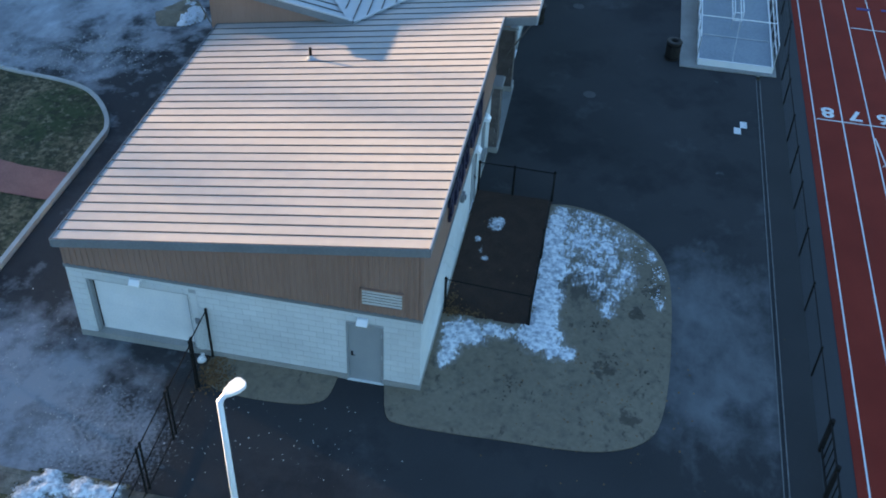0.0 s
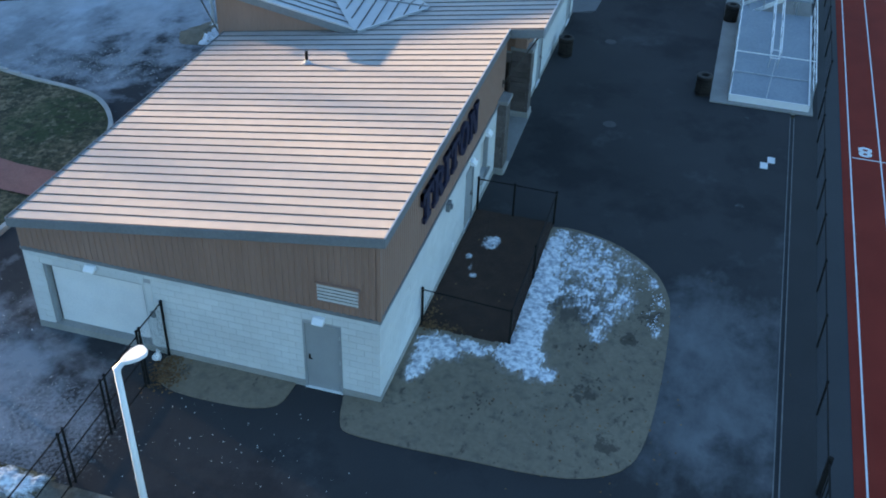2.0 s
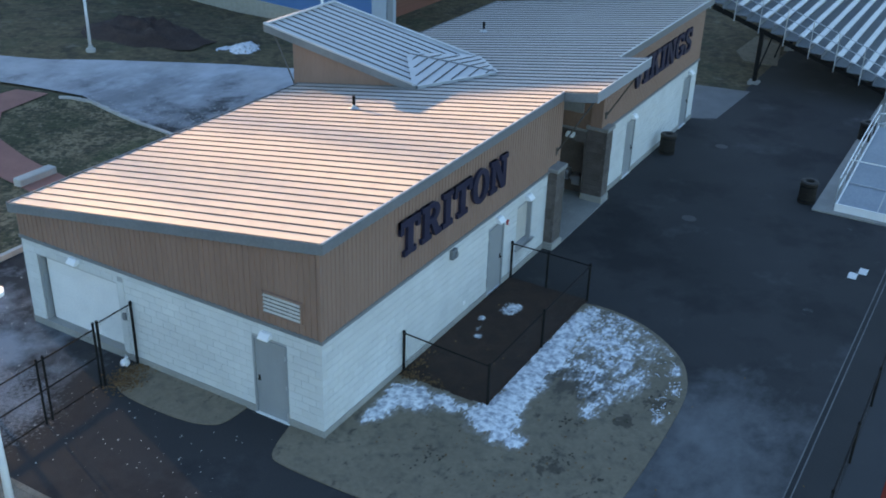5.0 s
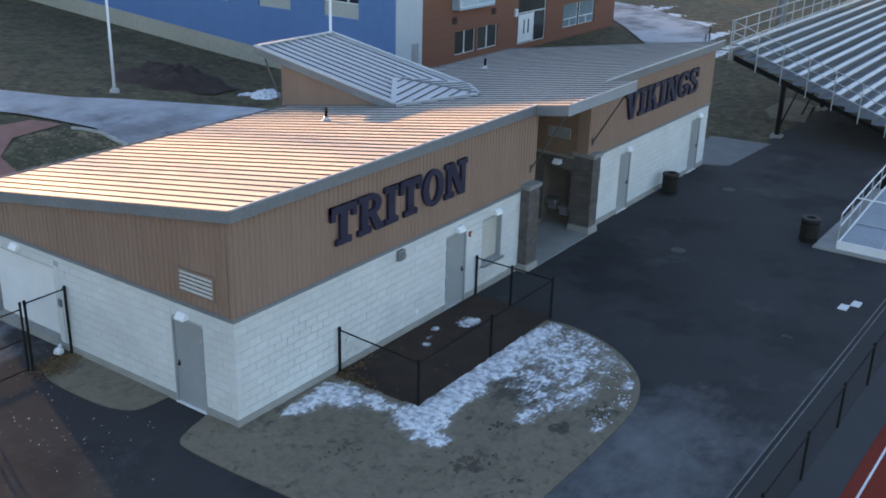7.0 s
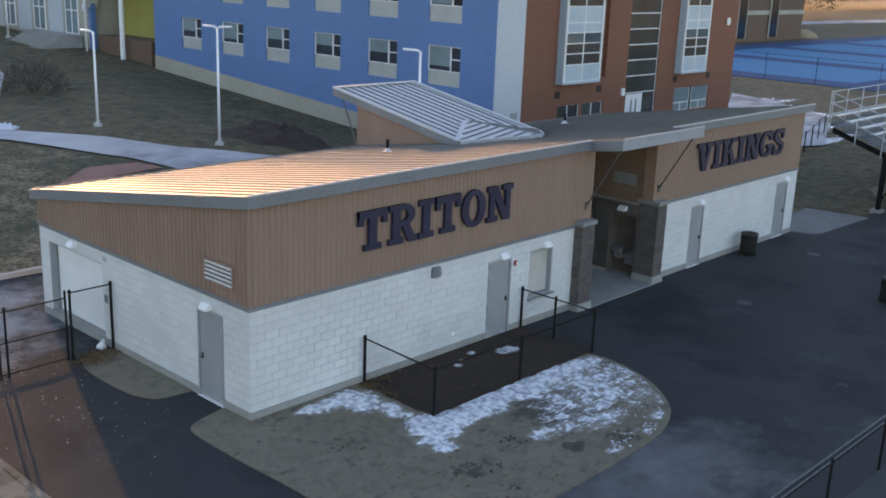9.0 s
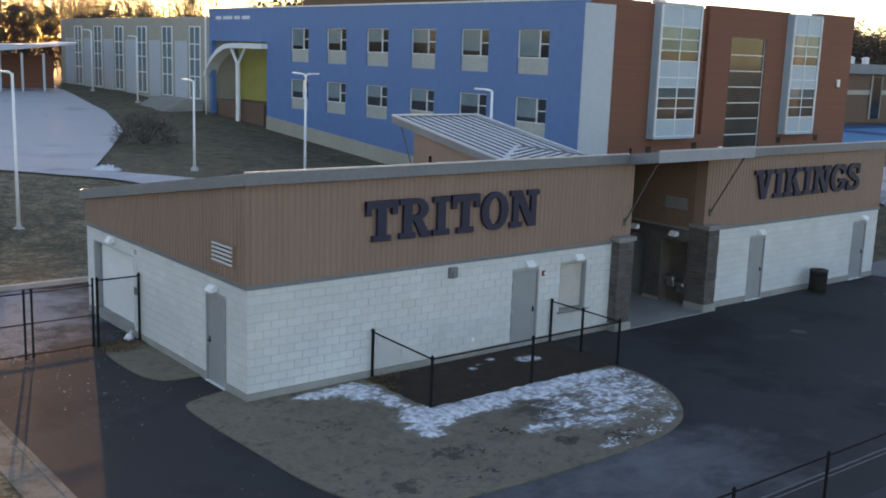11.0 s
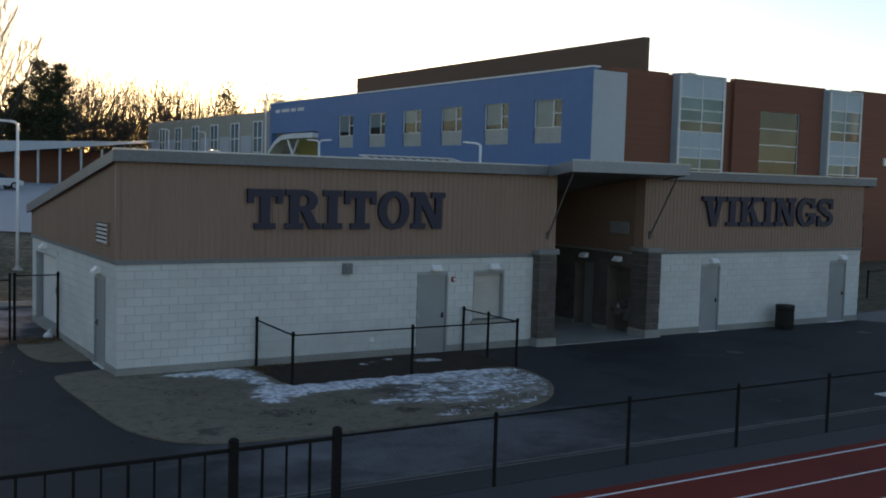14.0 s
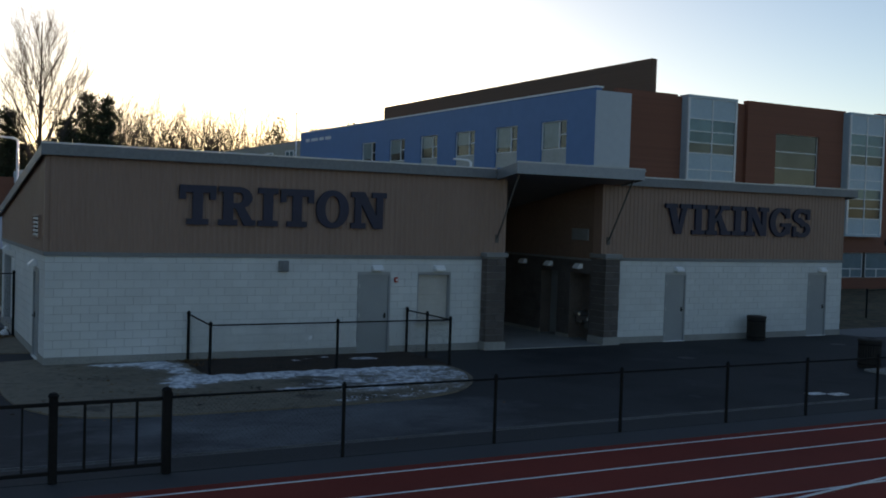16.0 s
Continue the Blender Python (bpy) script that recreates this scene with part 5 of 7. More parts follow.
def draw(ch):
    g = Letter()
    if ch == "I":
        w = 0.52
        g.rect(w / 2 - S / 2, w / 2 + S / 2, 0, 1)
        g.rect(0, w, 0, T)
        g.rect(0, w, 1 - T, 1)
    elif ch == "T":
        w = 0.90
        g.rect(w / 2 - S / 2, w / 2 + S / 2, 0, 1)
        g.rect(w / 2 - 0.27, w / 2 + 0.27, 0, T)
        g.rect(0, w, 1 - 0.19, 1)
        g.rect(0, 0.15, 0.64, 1)
        g.rect(w - 0.15, w, 0.64, 1)
    elif ch == "R":
        w = 0.95
        g.rect(0.12, 0.12 + S, 0, 1)
        g.rect(0, 0.48, 0, T)
        g.rect(0, 0.5, 1 - T, 1)
        g.rect(0.3, 0.52, 0.44, 0.58)
        g.arc(0.5, 0.72, 0.36, 0.28, 0.24, 0.14, -90, 90)
        g.poly([(0.42, 0.46), (0.66, 0.48), (0.86, T), (0.95, T), (0.95, 0), (0.66, 0)])
    elif ch == "O":
        w = 0.92
        g.arc(w / 2, 0.5, w / 2, 0.515, 0.25, 0.15, 0, 360, 28)
    elif ch == "N":
        w = 1.02
        g.rect(0.10, 0.29, 0, 1)
        g.rect(0, 0.42, 0, T)
        g.rect(0, 0.34, 1 - T, 1)
        g.rect(w - 0.29, w - 0.10, 0, 1)
        g.rect(w - 0.42, w, 1 - T, 1)
        g.poly([(0.10, 1), (0.38, 1), (w - 0.10, 0.0), (w - 0.36, 0.0)])
    elif ch == "V":
        w = 1.02
        g.poly([(0.10, 1), (0.38, 1), (0.64, 0.0), (0.40, 0.0)])
        g.poly([(0.70, 1), (0.90, 1), (0.64, 0.0), (0.48, 0.0)])
        g.rect(0, 0.48, 1 - T, 1)
        g.rect(0.60, w, 1 - T, 1)
    elif ch == "K":
        w = 1.02
        g.rect(0.10, 0.10 + S, 0, 1)
        g.rect(0, 0.46, 0, T)
        g.rect(0, 0.46, 1 - T, 1)
        g.poly([(0.34, 0.50), (0.34, 0.34), (0.70, 0.86), (0.92, 0.98), (0.66, 0.98)])
        g.poly([(0.44, 0.56), (0.60, 0.68), (0.96, 0.02), (0.68, 0.02)])
        g.rect(0.58, 0.98, 1 - T, 1)
        g.rect(0.60, w, 0, T)
    elif ch == "G":
        w = 0.98
        g.arc(0.48, 0.5, 0.48, 0.515, 0.25, 0.15, 45, 322, 24)
        g.rect(0.72, 0.90, 0.64, 1.0)
        g.rect(0.68, 0.92, 0.08, 0.46)
        g.rect(0.52, 0.98, 0.34, 0.48)
    else:
        w = 0.84
        g.arc(0.42, 0.735, 0.40, 0.28, 0.22, 0.145, 30, 258)
        g.arc(0.42, 0.275, 0.41, 0.29, 0.22, 0.145, -150, 80)
        g.poly([(0.18, 0.58), (0.36, 0.70), (0.66, 0.46), (0.44, 0.34)])
        g.rect(0.66, 0.80, 0.62, 1.0)
        g.rect(0.02, 0.16, 0.0, 0.38)
    return g.bm, w


def sign(word, x0, x1, z0, z1):
    e = empty("wall_sign", "dark navy raised slab-serif letters on the tan siding", "sign", pose(x0, 0, z0))
    built = [draw(c) for c in word]
    total = sum(w for _, w in built) + 0.07 * (len(word) - 1)
    kx, kz, x = (x1 - x0) / total, z1 - z0, 0.0
    for bm, w in built:
        bmesh.ops.transform(bm, matrix=Matrix.Translation((x * kx, 0, 0)) @ Matrix.Diagonal((kx, 1, kz, 1)), verts=bm.verts)
        part("letter", bm, "letter", e)
        x += w + 0.07


sign("TRITON", 3.06, 8.68, 3.40, 4.38)
sign("VIKINGS", 18.50, 25.05, 3.47, 4.44)

# breezeway
def sloped(x0, x1, y0, y1, z0, material_name, label):
    bm = bmesh.new()
    prism(bm, [(y0, z0), (y1, z0), (y1, roof_z(y1) - 0.13), (y0, roof_z(y0) - 0.13)], "x", x0, x1)
    part("breezeway_wall", bm, material_name, hall, label)


sloped(12.45, 12.56, 0.43, 6.0, 0.02, "brownwall", "brown breezeway wall")
sloped(16.13, 16.30, 0.255, 6.0, 2.62, "brownwall", "brown wall above the stone ledge")
bm = bmesh.new()
box(bm, 16.07, 16.108, -0.02, 0.40, 2.72, 4.90)
part("breezeway_wall", bm, "siding", hall, "tan return of the siding")
bm = bmesh.new()
box(bm, 12.552, 12.59, -0.02, 0.42, 2.81, 4.90)
part("breezeway_wall", bm, "siding", hall, "tan return of the siding")
PLACE_SIDE = Matrix(((0, 1, 0, 0), (1, 0, 0, 0), (0, 0, 1, 0), (0, 0, 0, 1)))
bm = bmesh.new()
pierced(bm, 0.51, 6.0, 0.02, 2.55, [(0.58, 1.62, 0.02, 2.14), (2.3, 3.25, 0.02, 2.14)], 16.13, 16.58, PLACE_SIDE)
side_wall = part("breezeway_wall", bm, "stonewall", hall, "dark stone-faced lower wall with a recess")
# courses of split-face block on the wall, laid with recessed joints
rng = random.Random(12)
rest = bmesh.new()
for c in range(12):
    y = 0.52 - 0.2 * (c % 2)
    z0 = 0.13 + 0.2 * c
    while y < 5.9:
        lo, hi = max(0.52, y), min(5.95, y + 0.392)
        spans = [(lo, hi)] if hi - lo > 0.04 else []
        for h0, h1 in ((0.58, 1.62), (2.3, 3.25)):
            if z0 < 2.12:
                spans = [q for a, b in spans for q in ((a, min(b, h0)), (max(a, h1), b)) if q[1] - q[0] > 0.03]
        for a, b in spans:
            box(rest, 16.118 - rng.uniform(0, 0.008), 16.131, a, b, z0, min(2.545, z0 + 0.19))
        y += 0.4
tagged(part("block_face", rest, "stone", side_wall, "dark split-face block courses"), kind="stuff")
bm = bmesh.new()
box(bm, 16.07, 16.30, 0.52, 6.0, 2.552, 2.618)
part("ledge", bm, "cap", hall, "stone ledge along the wall")
for y0, y1 in ((0.512, 0.578), (1.622, 2.298), (3.252, 5.99)):
    bm = bmesh.new()
    box(bm, 16.09, 16.129, y0, y1, 0.021, 0.125)
    part("footing", bm, "concrete", hall, "pale concrete footing of the breezeway wall")
for y0, y1 in ((0.55, 1.66), (2.28, 3.27)):
    bm = bmesh.new()
    box(bm, 16.585, 16.62, y0, y1, 0.02, 2.2)
    part("recess_back", bm, "stonewall", hall, "dark back of the wall recess")
bm = bmesh.new()
box(bm, 16.50, 16.58, 2.34, 3.21, 0.03, 2.10)
part("inner_door", bm, "door", hall, "grey steel door in the breezeway wall")
bm = bmesh.new()
box(bm, 16.09, 16.128, 0.70, 1.58, 3.18, 3.55)
part("sign_panel", bm, "cap", hall, "plain pale wall panel", bevel=0.01)
bm = bmesh.new()
box(bm, 12.57, 16.12, 5.9, 6.0, 0.02, 4.04)
part("breezeway_wall", bm, "brownwall", hall, "brown back wall of the breezeway")
bm = bmesh.new()
box(bm, 13.4, 14.5, 5.86, 5.899, 0.02, 2.15)
part("inner_door", bm, "brownwall", hall, "dark recessed door at the back")


def pillar(x0, x1, y0, y1):
    e = empty("stone_pillar", "dark split-face block pillar with a pale cap and base", "pillar", pose(x0, y0, 0), group="pillars of the breezeway")
    w, d = x1 - x0, y1 - y0
    bm = bmesh.new()
    box(bm, 0.02, w - 0.02, 0.02, d - 0.02, 0.02, 2.66)
    core = part("core", bm, "mortar", e, "recessed mortar core")
    z, k = 0.24, 0
    rng = random.Random(4)
    while z < 2.6:
        for a0, a1, b0, b1 in (((0, w * 0.5 - 0.005, 0, 0.1) if k % 2 else (0, w * 0.62, 0, 0.1)), ((w * 0.5 + 0.005, w, 0, 0.1) if k % 2 else (w * 0.62 + 0.01, w, 0, 0.1)), (0, 0.06, 0.11, d), (w - 0.06, w, 0.11, d)):
            bm = bmesh.new()
            j = rng.uniform(0, 0.012)
            box(bm, a0 - j, a1 + j, b0 - j, b1, z, z + 0.192)
            part("block", bm, "stone", core, bevel=0.006)
        z += 0.2
        k += 1
    bm = bmesh.new()
    box(bm, -0.06, w + 0.06, -0.06, d + 0.06, 2.66, 2.80)
    part("cap", bm, "cap", e, "pale cast-stone cap", bevel=0.02)
    bm = bmesh.new()
    box(bm, -0.05, w + 0.05, -0.05, d + 0.05, 0.0, 0.235)
    part("plinth", bm, "concrete", e, "pale concrete plinth", bevel=0.015)


pillar(11.83, 12.45, -0.30, 0.42)
pillar(16.12, 16.66, -0.22, 0.50)
for x in (12.28, 16.32):
    e = empty("canopy_brace", "slim dark steel diagonal brace under the canopy", "brace")
    bm = bmesh.new()
    tube(bm, [(x, -0.06, 3.22), (x, CAN_Y + 0.15, roof_z(CAN_Y) - 0.27)], 0.026, 8)
    part("rod", bm, "brace", e)
    bm = bmesh.new()
    box(bm, x - 0.05, x + 0.05, -0.06, 0.02, 3.08, 3.32)
    part("bracket", bm, "brace", e)
for y in (1.10, 2.75, 4.3):
    wall_pack(Matrix.Translation((16.118, 0, 0)) @ Matrix.Rotation(radians(-90), 4, "Z"), -y, 2.36)
wall_pack(Matrix.Translation((12.56, 0, 0)) @ Matrix.Rotation(radians(90), 4, "Z"), 1.0, 2.44)


def fountain(x, y, z):
    e = empty("drinking_fountain", "wall-hung steel drinking fountain in the breezeway", "drinking fountain", pose(x, y, z, 0, 0, -90))
    bm = bmesh.new()
    box(bm, -0.2, 0.2, -0.42, -0.02, 0.0, 0.16)
    part("basin", bm, "steel", e, bevel=0.04)
    bm = bmesh.new()
    box(bm, -0.16, 0.16, -0.3, -0.01, -0.22, -0.003)
    part("housing", bm, "steel", e, bevel=0.02)
    bm = bmesh.new()
    tube(bm, [(0.1, -0.1, 0.16), (0.1, -0.12, 0.21), (0.06, -0.16, 0.22)], 0.012, 8)
    part("spout", bm, "steel", e)


fountain(16.585, 0.86, 0.62)
fountain(16.585, 1.32, 0.76)


# block courses: each block an own piece near the corner, the rest of the walls joined
def courses(length, openings, start=0.0):
    out = []
    for c in range(12):
        z0, z1 = BAND + c * 0.2033, BAND + (c + 1) * 0.2033 - 0.010
        a = -0.2 if c % 2 else 0.0
        while a < length:
            spans = [(max(start, a), min(length, a + 0.397))] if a + 0.397 > start + 0.03 else []
            for o in openings:
                if z0 < o[3] - 0.02 and z1 > o[2] + 0.02:
                    spans = [s for lo, hi in spans for s in ((lo, min(hi, o[0])), (max(lo, o[1]), hi)) if s[1] - s[0] > 0.02]
            out += [(lo, hi, z0, min(z1, WALL_Z - 0.055)) for lo, hi in spans]
            a += 0.407
    return out


shared = {}
count = 0
rest = bmesh.new()
for wall, place, length, openings in ((wall_end, PLACE_END, DEP, END_OPENINGS + [(6.14, 6.35, 0.2, 2.3)]), (wall_front, PLACE_FRONT, LEN, FRONT_OPENINGS)):
    for lo, hi, z0, z1 in courses(length, openings, 0.0215 if wall is wall_end else 0.0):
        if count < 300 and lo < 3.4 + 6.5 * (wall is wall_end):
            key = (round(hi - lo, 3), round(z1 - z0, 3), wall is wall_end)
            if key not in shared:
                bm = bmesh.new()
                box(bm, 0, hi - lo, 0.0, 0.02, 0, z1 - z0, place)
                shared[key] = data_of("block", bm, "block", 0.003)
            part("block", shared[key], "block", wall, m=Matrix.Translation(place @ Vector((lo, 0, z0))))
            count += 1
        else:
            box(rest, lo, hi, 0.0, 0.02, z0, z1, place)
tagged(part("block_rest", rest, "block", hall, "white painted concrete block courses"), kind="stuff")


# ---- fences ----
def post(parent, x, y, h, r=0.036, cap=True):
    bm = bmesh.new()
    tube(bm, [(x, y, 0), (x, y, h)], r, 8)
    p = part("post", bm, "black", parent)
    if cap:
        bm = bmesh.new()
        turned(bm, [(r * 1.25, h - 0.02), (r * 1.3, h + 0.01), (r * 0.8, h + 0.05), (0.002, h + 0.065)], 8, (x, y))
        part("cap", bm, "black", p)


def chain_fence(name, pts, h, label, rails, heights=None, r=0.036, fabric=True):
    e = empty(name, label, "fence")
    for i, (x, y) in enumerate(pts):
        post(e, x, y, heights[i] if heights else h, r)
    for (ax, ay), (bx, by) in zip(pts, pts[1:]):
        for z in rails:
            bm = bmesh.new()
            tube(bm, [(ax, ay, z), (bx, by, z)], 0.019, 6)
            part("rail", bm, "black", e)
        if fabric:
            bm = bmesh.new()
            d = Vector((bx - ax, by - ay, 0)).normalized()
            off = Vector((-d.y, d.x, 0)) * 0.03
            vs = [bm.verts.new(Vector(p) + off) for p in ((ax, ay, 0.04), (bx, by, 0.04), (bx, by, h - 0.03), (ax, ay, h - 0.03))]
            bm.faces.new(vs)
            part("chain_link", bm, "wire", e, "black woven chain link")
    return e


chain_fence("chain_link_fence", [(3.37, -0.06), (3.2, -2.6), (6.3, -2.6), (9.4, -2.6), (9.44, -1.25), (9.44, -0.06)], 1.2, "low black chain-link fence round the mulch bed", (1.17, ))
chain_fence("chain_link_fence", [(x, -10.68) for x in (0.42, 3.1, 5.85, 8.5, 11.05, 13.2, 15.3, 17.95)] + [(19.9, -10.72)] + [(19.9 + 3 * k, -11.0) for k in range(1, 14)], 1.12, "long black chain-link fence beside the track", (1.09, ), r=0.03).matrix_world = SKEW
chain_fence("chain_link_gate", [(-0.06, 5.9), (-1.18, 5.88)], 1.83, "tall black chain-link side panel at the wall", (1.80, ))
chain_fence("chain_link_gate", [(-1.30, 5.88), (-2.84, 5.85), (-3.03, 5.84), (-4.62, 5.80), (-4.81, 5.80), (-6.9, 5.75), (-9.5, 5.7), (-12.2, 5.65)], 1.72, "black chain-link double gate with three rails", (1.69, 0.90, 0.10), heights=(1.83, 1.74, 1.74, 1.72, 1.72, 1.72, 1.72, 1.72), r=0.03)

gate = empty("picket_gate", "black steel picket gate by the track, closed", "gate", SKEW)
for x in (-4.4, -4.25, -1.16, 0.36):
    bm = bmesh.new()
    box(bm, x - 0.055, x + 0.055, -10.76, -10.65, 0, 1.18)
    p = part("post", bm, "black", gate, bevel=0.006)
    bm = bmesh.new()
    turned(bm, [(0.07, 1.18), (0.075, 1.205), (0.05, 1.235), (0.002, 1.25)], 10, (x, -10.705))
    part("cap", bm, "black", p)
for a, b in ((-4.2, -1.22), (-1.10, 0.30), (-10.0, -4.46)):
    for z in (1.08, 0.14):
        bm = bmesh.new()
        box(bm, a, b, -10.725, -10.68, z - 0.025, z + 0.025)
        part("rail", bm, "black", gate)
    n = int((b - a) / 0.37)
    for k in range(1, n + 1):
        x = a + (b - a) * k / (n + 1)
        bm = bmesh.new()
        w = 0.018 if k % 2 else 0.013
        box(bm, x - w, x + w, -10.715, -10.69, 0.165, 1.055)
        part("picket", bm, "black", gate)


# ---- ramp and grandstand ----
sheet("concrete_pad", [(19.85, -6.75), (70, -6.75), (70, -10.66), (19.9, -10.66)], 0.06, "concrete", "pale concrete pad under the ramp and stand", "concrete pad", thick=0.12)
ramp = empty("access_ramp", "aluminium access ramp and landing with tube railings", "ramp")
bm = bmesh.new()
prism(bm, [(20.2, 0.22), (24.5, 0.55), (28.3, 0.72), (28.3, 0.64), (24.5, 0.47), (20.2, 0.14)], "y", -10.45, -7.5)
part("deck", bm, "deck", ramp, "ribbed aluminium deck")
for y0 in (-10.5, -7.5):
    bm = bmesh.new()
    prism(bm, [(20.15, 0.28), (24.5, 0.62), (28.3, 0.79), (28.3, 0.55), (24.5, 0.38), (20.15, 0.08)], "y", y0, y0 + 0.05)
    part("edge_beam", bm, "fixture", ramp, "bright aluminium edge beam")
bm = bmesh.new()
box(bm, 20.1, 20.16, -10.5, -7.45, 0.06, 0.34)
part("edge_beam", bm, "fixture", ramp, "bright aluminium edge beam")
def ramp_z(x):
    return 0.22 + (x - 20.2) * 0.0767 if x < 24.5 else 0.55 + (x - 24.5) * 0.045
for y in (-7.42, -10.52):
    xs = [20.3 + 1.3 * k for k in range(7)]
    for x in xs:
        bm = bmesh.new()
        tube(bm, [(x, y, ramp_z(x) - 0.2), (x, y, ramp_z(x) + 1.0)], 0.024, 8)
        part("rail_post", bm, "alu", ramp)
    for h in (1.0, 0.55):
        bm = bmesh.new()
        tube(bm, [(x, y, ramp_z(x) + h) for x in xs], 0.024, 8)
        part("handrail", bm, "fixture", ramp)
for y in (-8.82, -9.18):
    xs = [22.9 + 0.9 * k for k in range(7)]
    bm = bmesh.new()
    tube(bm, [(xs[-1], y, ramp_z(xs[-1]) + 0.45)] + [(x, y, ramp_z(x) + 0.45) for x in xs[::-1]] + [(22.72, y, ramp_z(22.7) + 0.55), (22.72, y, ramp_z(22.7) + 0.8)] + [(x, y, ramp_z(x) + 0.92) for x in xs], 0.024, 8)
    part("handrail", bm, "fixture", ramp, "looped pale handrail")
    for x in xs[::2]:
        bm = bmesh.new()
        tube(bm, [(x, y, ramp_z(x)), (x, y, ramp_z(x) + 0.9)], 0.02, 8)
        part("rail_post", bm, "alu", ramp)
for x, h in ((22.78, 0.5), (22.78, 0.85)):
    bm = bmesh.new()
    tube(bm, [(x, -9.18, ramp_z(x) + h), (x, -8.82, ramp_z(x) + h)], 0.022, 8)
    part("handrail", bm, "fixture", ramp)
bm = bmesh.new()
tube(bm, [(22.0, -10.52, ramp_z(22) + 1.0), (22.0, -7.42, ramp_z(22) + 1.0)], 0.024, 8)
part("handrail", bm, "fixture", ramp, "pale tube rail across the ramp")
bm = bmesh.new()
tube(bm, [(22.0, -9.0, ramp_z(22) + 1.0), (20.25, -8.85, 0.3)], 0.022, 8)
part("rail_post", bm, "alu", ramp)
for y0, y1 in ((-10.52, -9.0), (-9.0, -7.42)):
    bm = bmesh.new()
    tube(bm, [(22.2, y0, ramp_z(22.2) + 0.03), (22.2, y1, ramp_z(22.2) + 0.03)], 0.02, 6)
    part("deck_joint", bm, "steel", ramp)

stairs = empty("stand_stairs", "aluminium stairs with looped tube rails up to the stand", "stairs")
for k in range(6):
    bm = bmesh.new()
    box(bm, 28.75, 30.2, -7.55 - 0.28 * (k + 1), -7.55 - 0.28 * k, 0.19 + 0.18 * k, 0.235 + 0.18 * k)
    part("step", bm, "deck", stairs)
for x in (28.72, 30.2):
    bm = bmesh.new()
    prism(bm, [(-7.5, 0.06), (-7.5, 0.26), (-9.2, 1.32), (-9.2, 1.10)], "x", x, x + 0.03)
    part("stringer", bm, "fixture", stairs, "bright aluminium stringer")
    for h in (0.5, 0.95):
        bm = bmesh.new()
        tube(bm, [(x, -7.3, 0.2 + h), (x, -7.55, 0.25 + h), (x, -9.25, 1.25 + h), (x, -10.4, 1.25 + h)], 0.024, 8)
        part("handrail", bm, "fixture", stairs)
    for y, z in ((-7.35, 0.06), (-8.4, 0.7), (-9.25, 1.2), (-10.35, 1.2)):
        bm = bmesh.new()
        tube(bm, [(x, y, z), (x, y, z + 1.15)], 0.022, 8)
        part("rail_post", bm, "alu", stairs)
bm = bmesh.new()
box(bm, 28.72, 33.4, -10.45, -9.22, 1.20, 1.27)
part("landing", bm, "deck", stairs, "aluminium landing")
for x in (29.0, 31.0, 33.2):
    bm = bmesh.new()
    box(bm, x - 0.04, x + 0.04, -9.9, -9.8, 0.05, 1.2)
    part("leg", bm, "alu", stairs)
stand = empty("grandstand", "raised aluminium grandstand with stepped bench rows", "grandstand")
SX0, SX1, ROWS_N = 33.35, 64.0, 15
for k in range(ROWS_N):
    y, z = 1.05 - 0.61 * k, 3.62 - 0.205 * k
    bm = bmesh.new()
    box(bm, SX0, SX1, y, y + 0.56, z - 0.04, z)
    row = part("foot_plank", bm, "footplank", stand, "grey ribbed foot plank")
    bm = bmesh.new()
    box(bm, SX0 + 0.1, SX1, y + 0.28, y + 0.55, z + 0.40, z + 0.44)
    part("bench", bm, "alu", row, "aluminium bench plank")
    bm = bmesh.new()
    box(bm, SX0, SX1, y + 0.56, y + 0.585, z - 0.03, z + 0.19)
    part("riser", bm, "footplank", row)
for x in [SX0 + 0.25 + 3.6 * i for i in range(9)]:
    bm = bmesh.new()
    prism(bm, [(1.55, 3.50), (-7.5, 0.45), (-7.5, 0.30), (1.55, 3.25)], "x", x - 0.05, x + 0.05)
    part("stringer", bm, "black", stand, "dark steel stringer")
    for y, z in ((-0.97, 2.5), ) if x < SX0 + 1 else ((-0.97, 2.5), (-5.4, 1.0)) if x > SX0 + 7 else ():
        bm = bmesh.new()
        box(bm, x - 0.09, x + 0.09, y - 0.09, y + 0.09, 0.12, z)
        leg = part("leg", bm, "black", stand, "dark steel column")
        bm = bmesh.new()
        box(bm, x - 0.25, x + 0.25, y - 0.25, y + 0.25, -0.05, 0.12)
        part("footing", bm, "concrete", leg, "concrete footing")
    bm = bmesh.new()
    tube(bm, [(x + 0.1, -0.97, 0.4), (x + 3.4, -0.97, 2.4)], 0.04, 6)
    part("brace", bm, "black", stand)
for i in range(8):
    y0, y1 = 1.6 - 1.22 * i, 1.6 - 1.22 * (i + 1)
    z0, z1 = 3.65 - 0.41 * i, 3.65 - 0.41 * (i + 1)
    bm = bmesh.new()
    tube(bm, [(SX0 - 0.03, y0, z0 - 0.35), (SX0 - 0.03, y0, z0 + 1.45)], 0.025, 8)
    part("rail_post", bm, "alu", stand)
    for h in (1.43, 0.95, 0.5):
        bm = bmesh.new()
        tube(bm, [(SX0 - 0.03, y0, z0 + h), (SX0 - 0.03, y1, z1 + h)], 0.02, 6)
        part("rail", bm, "alu", stand)
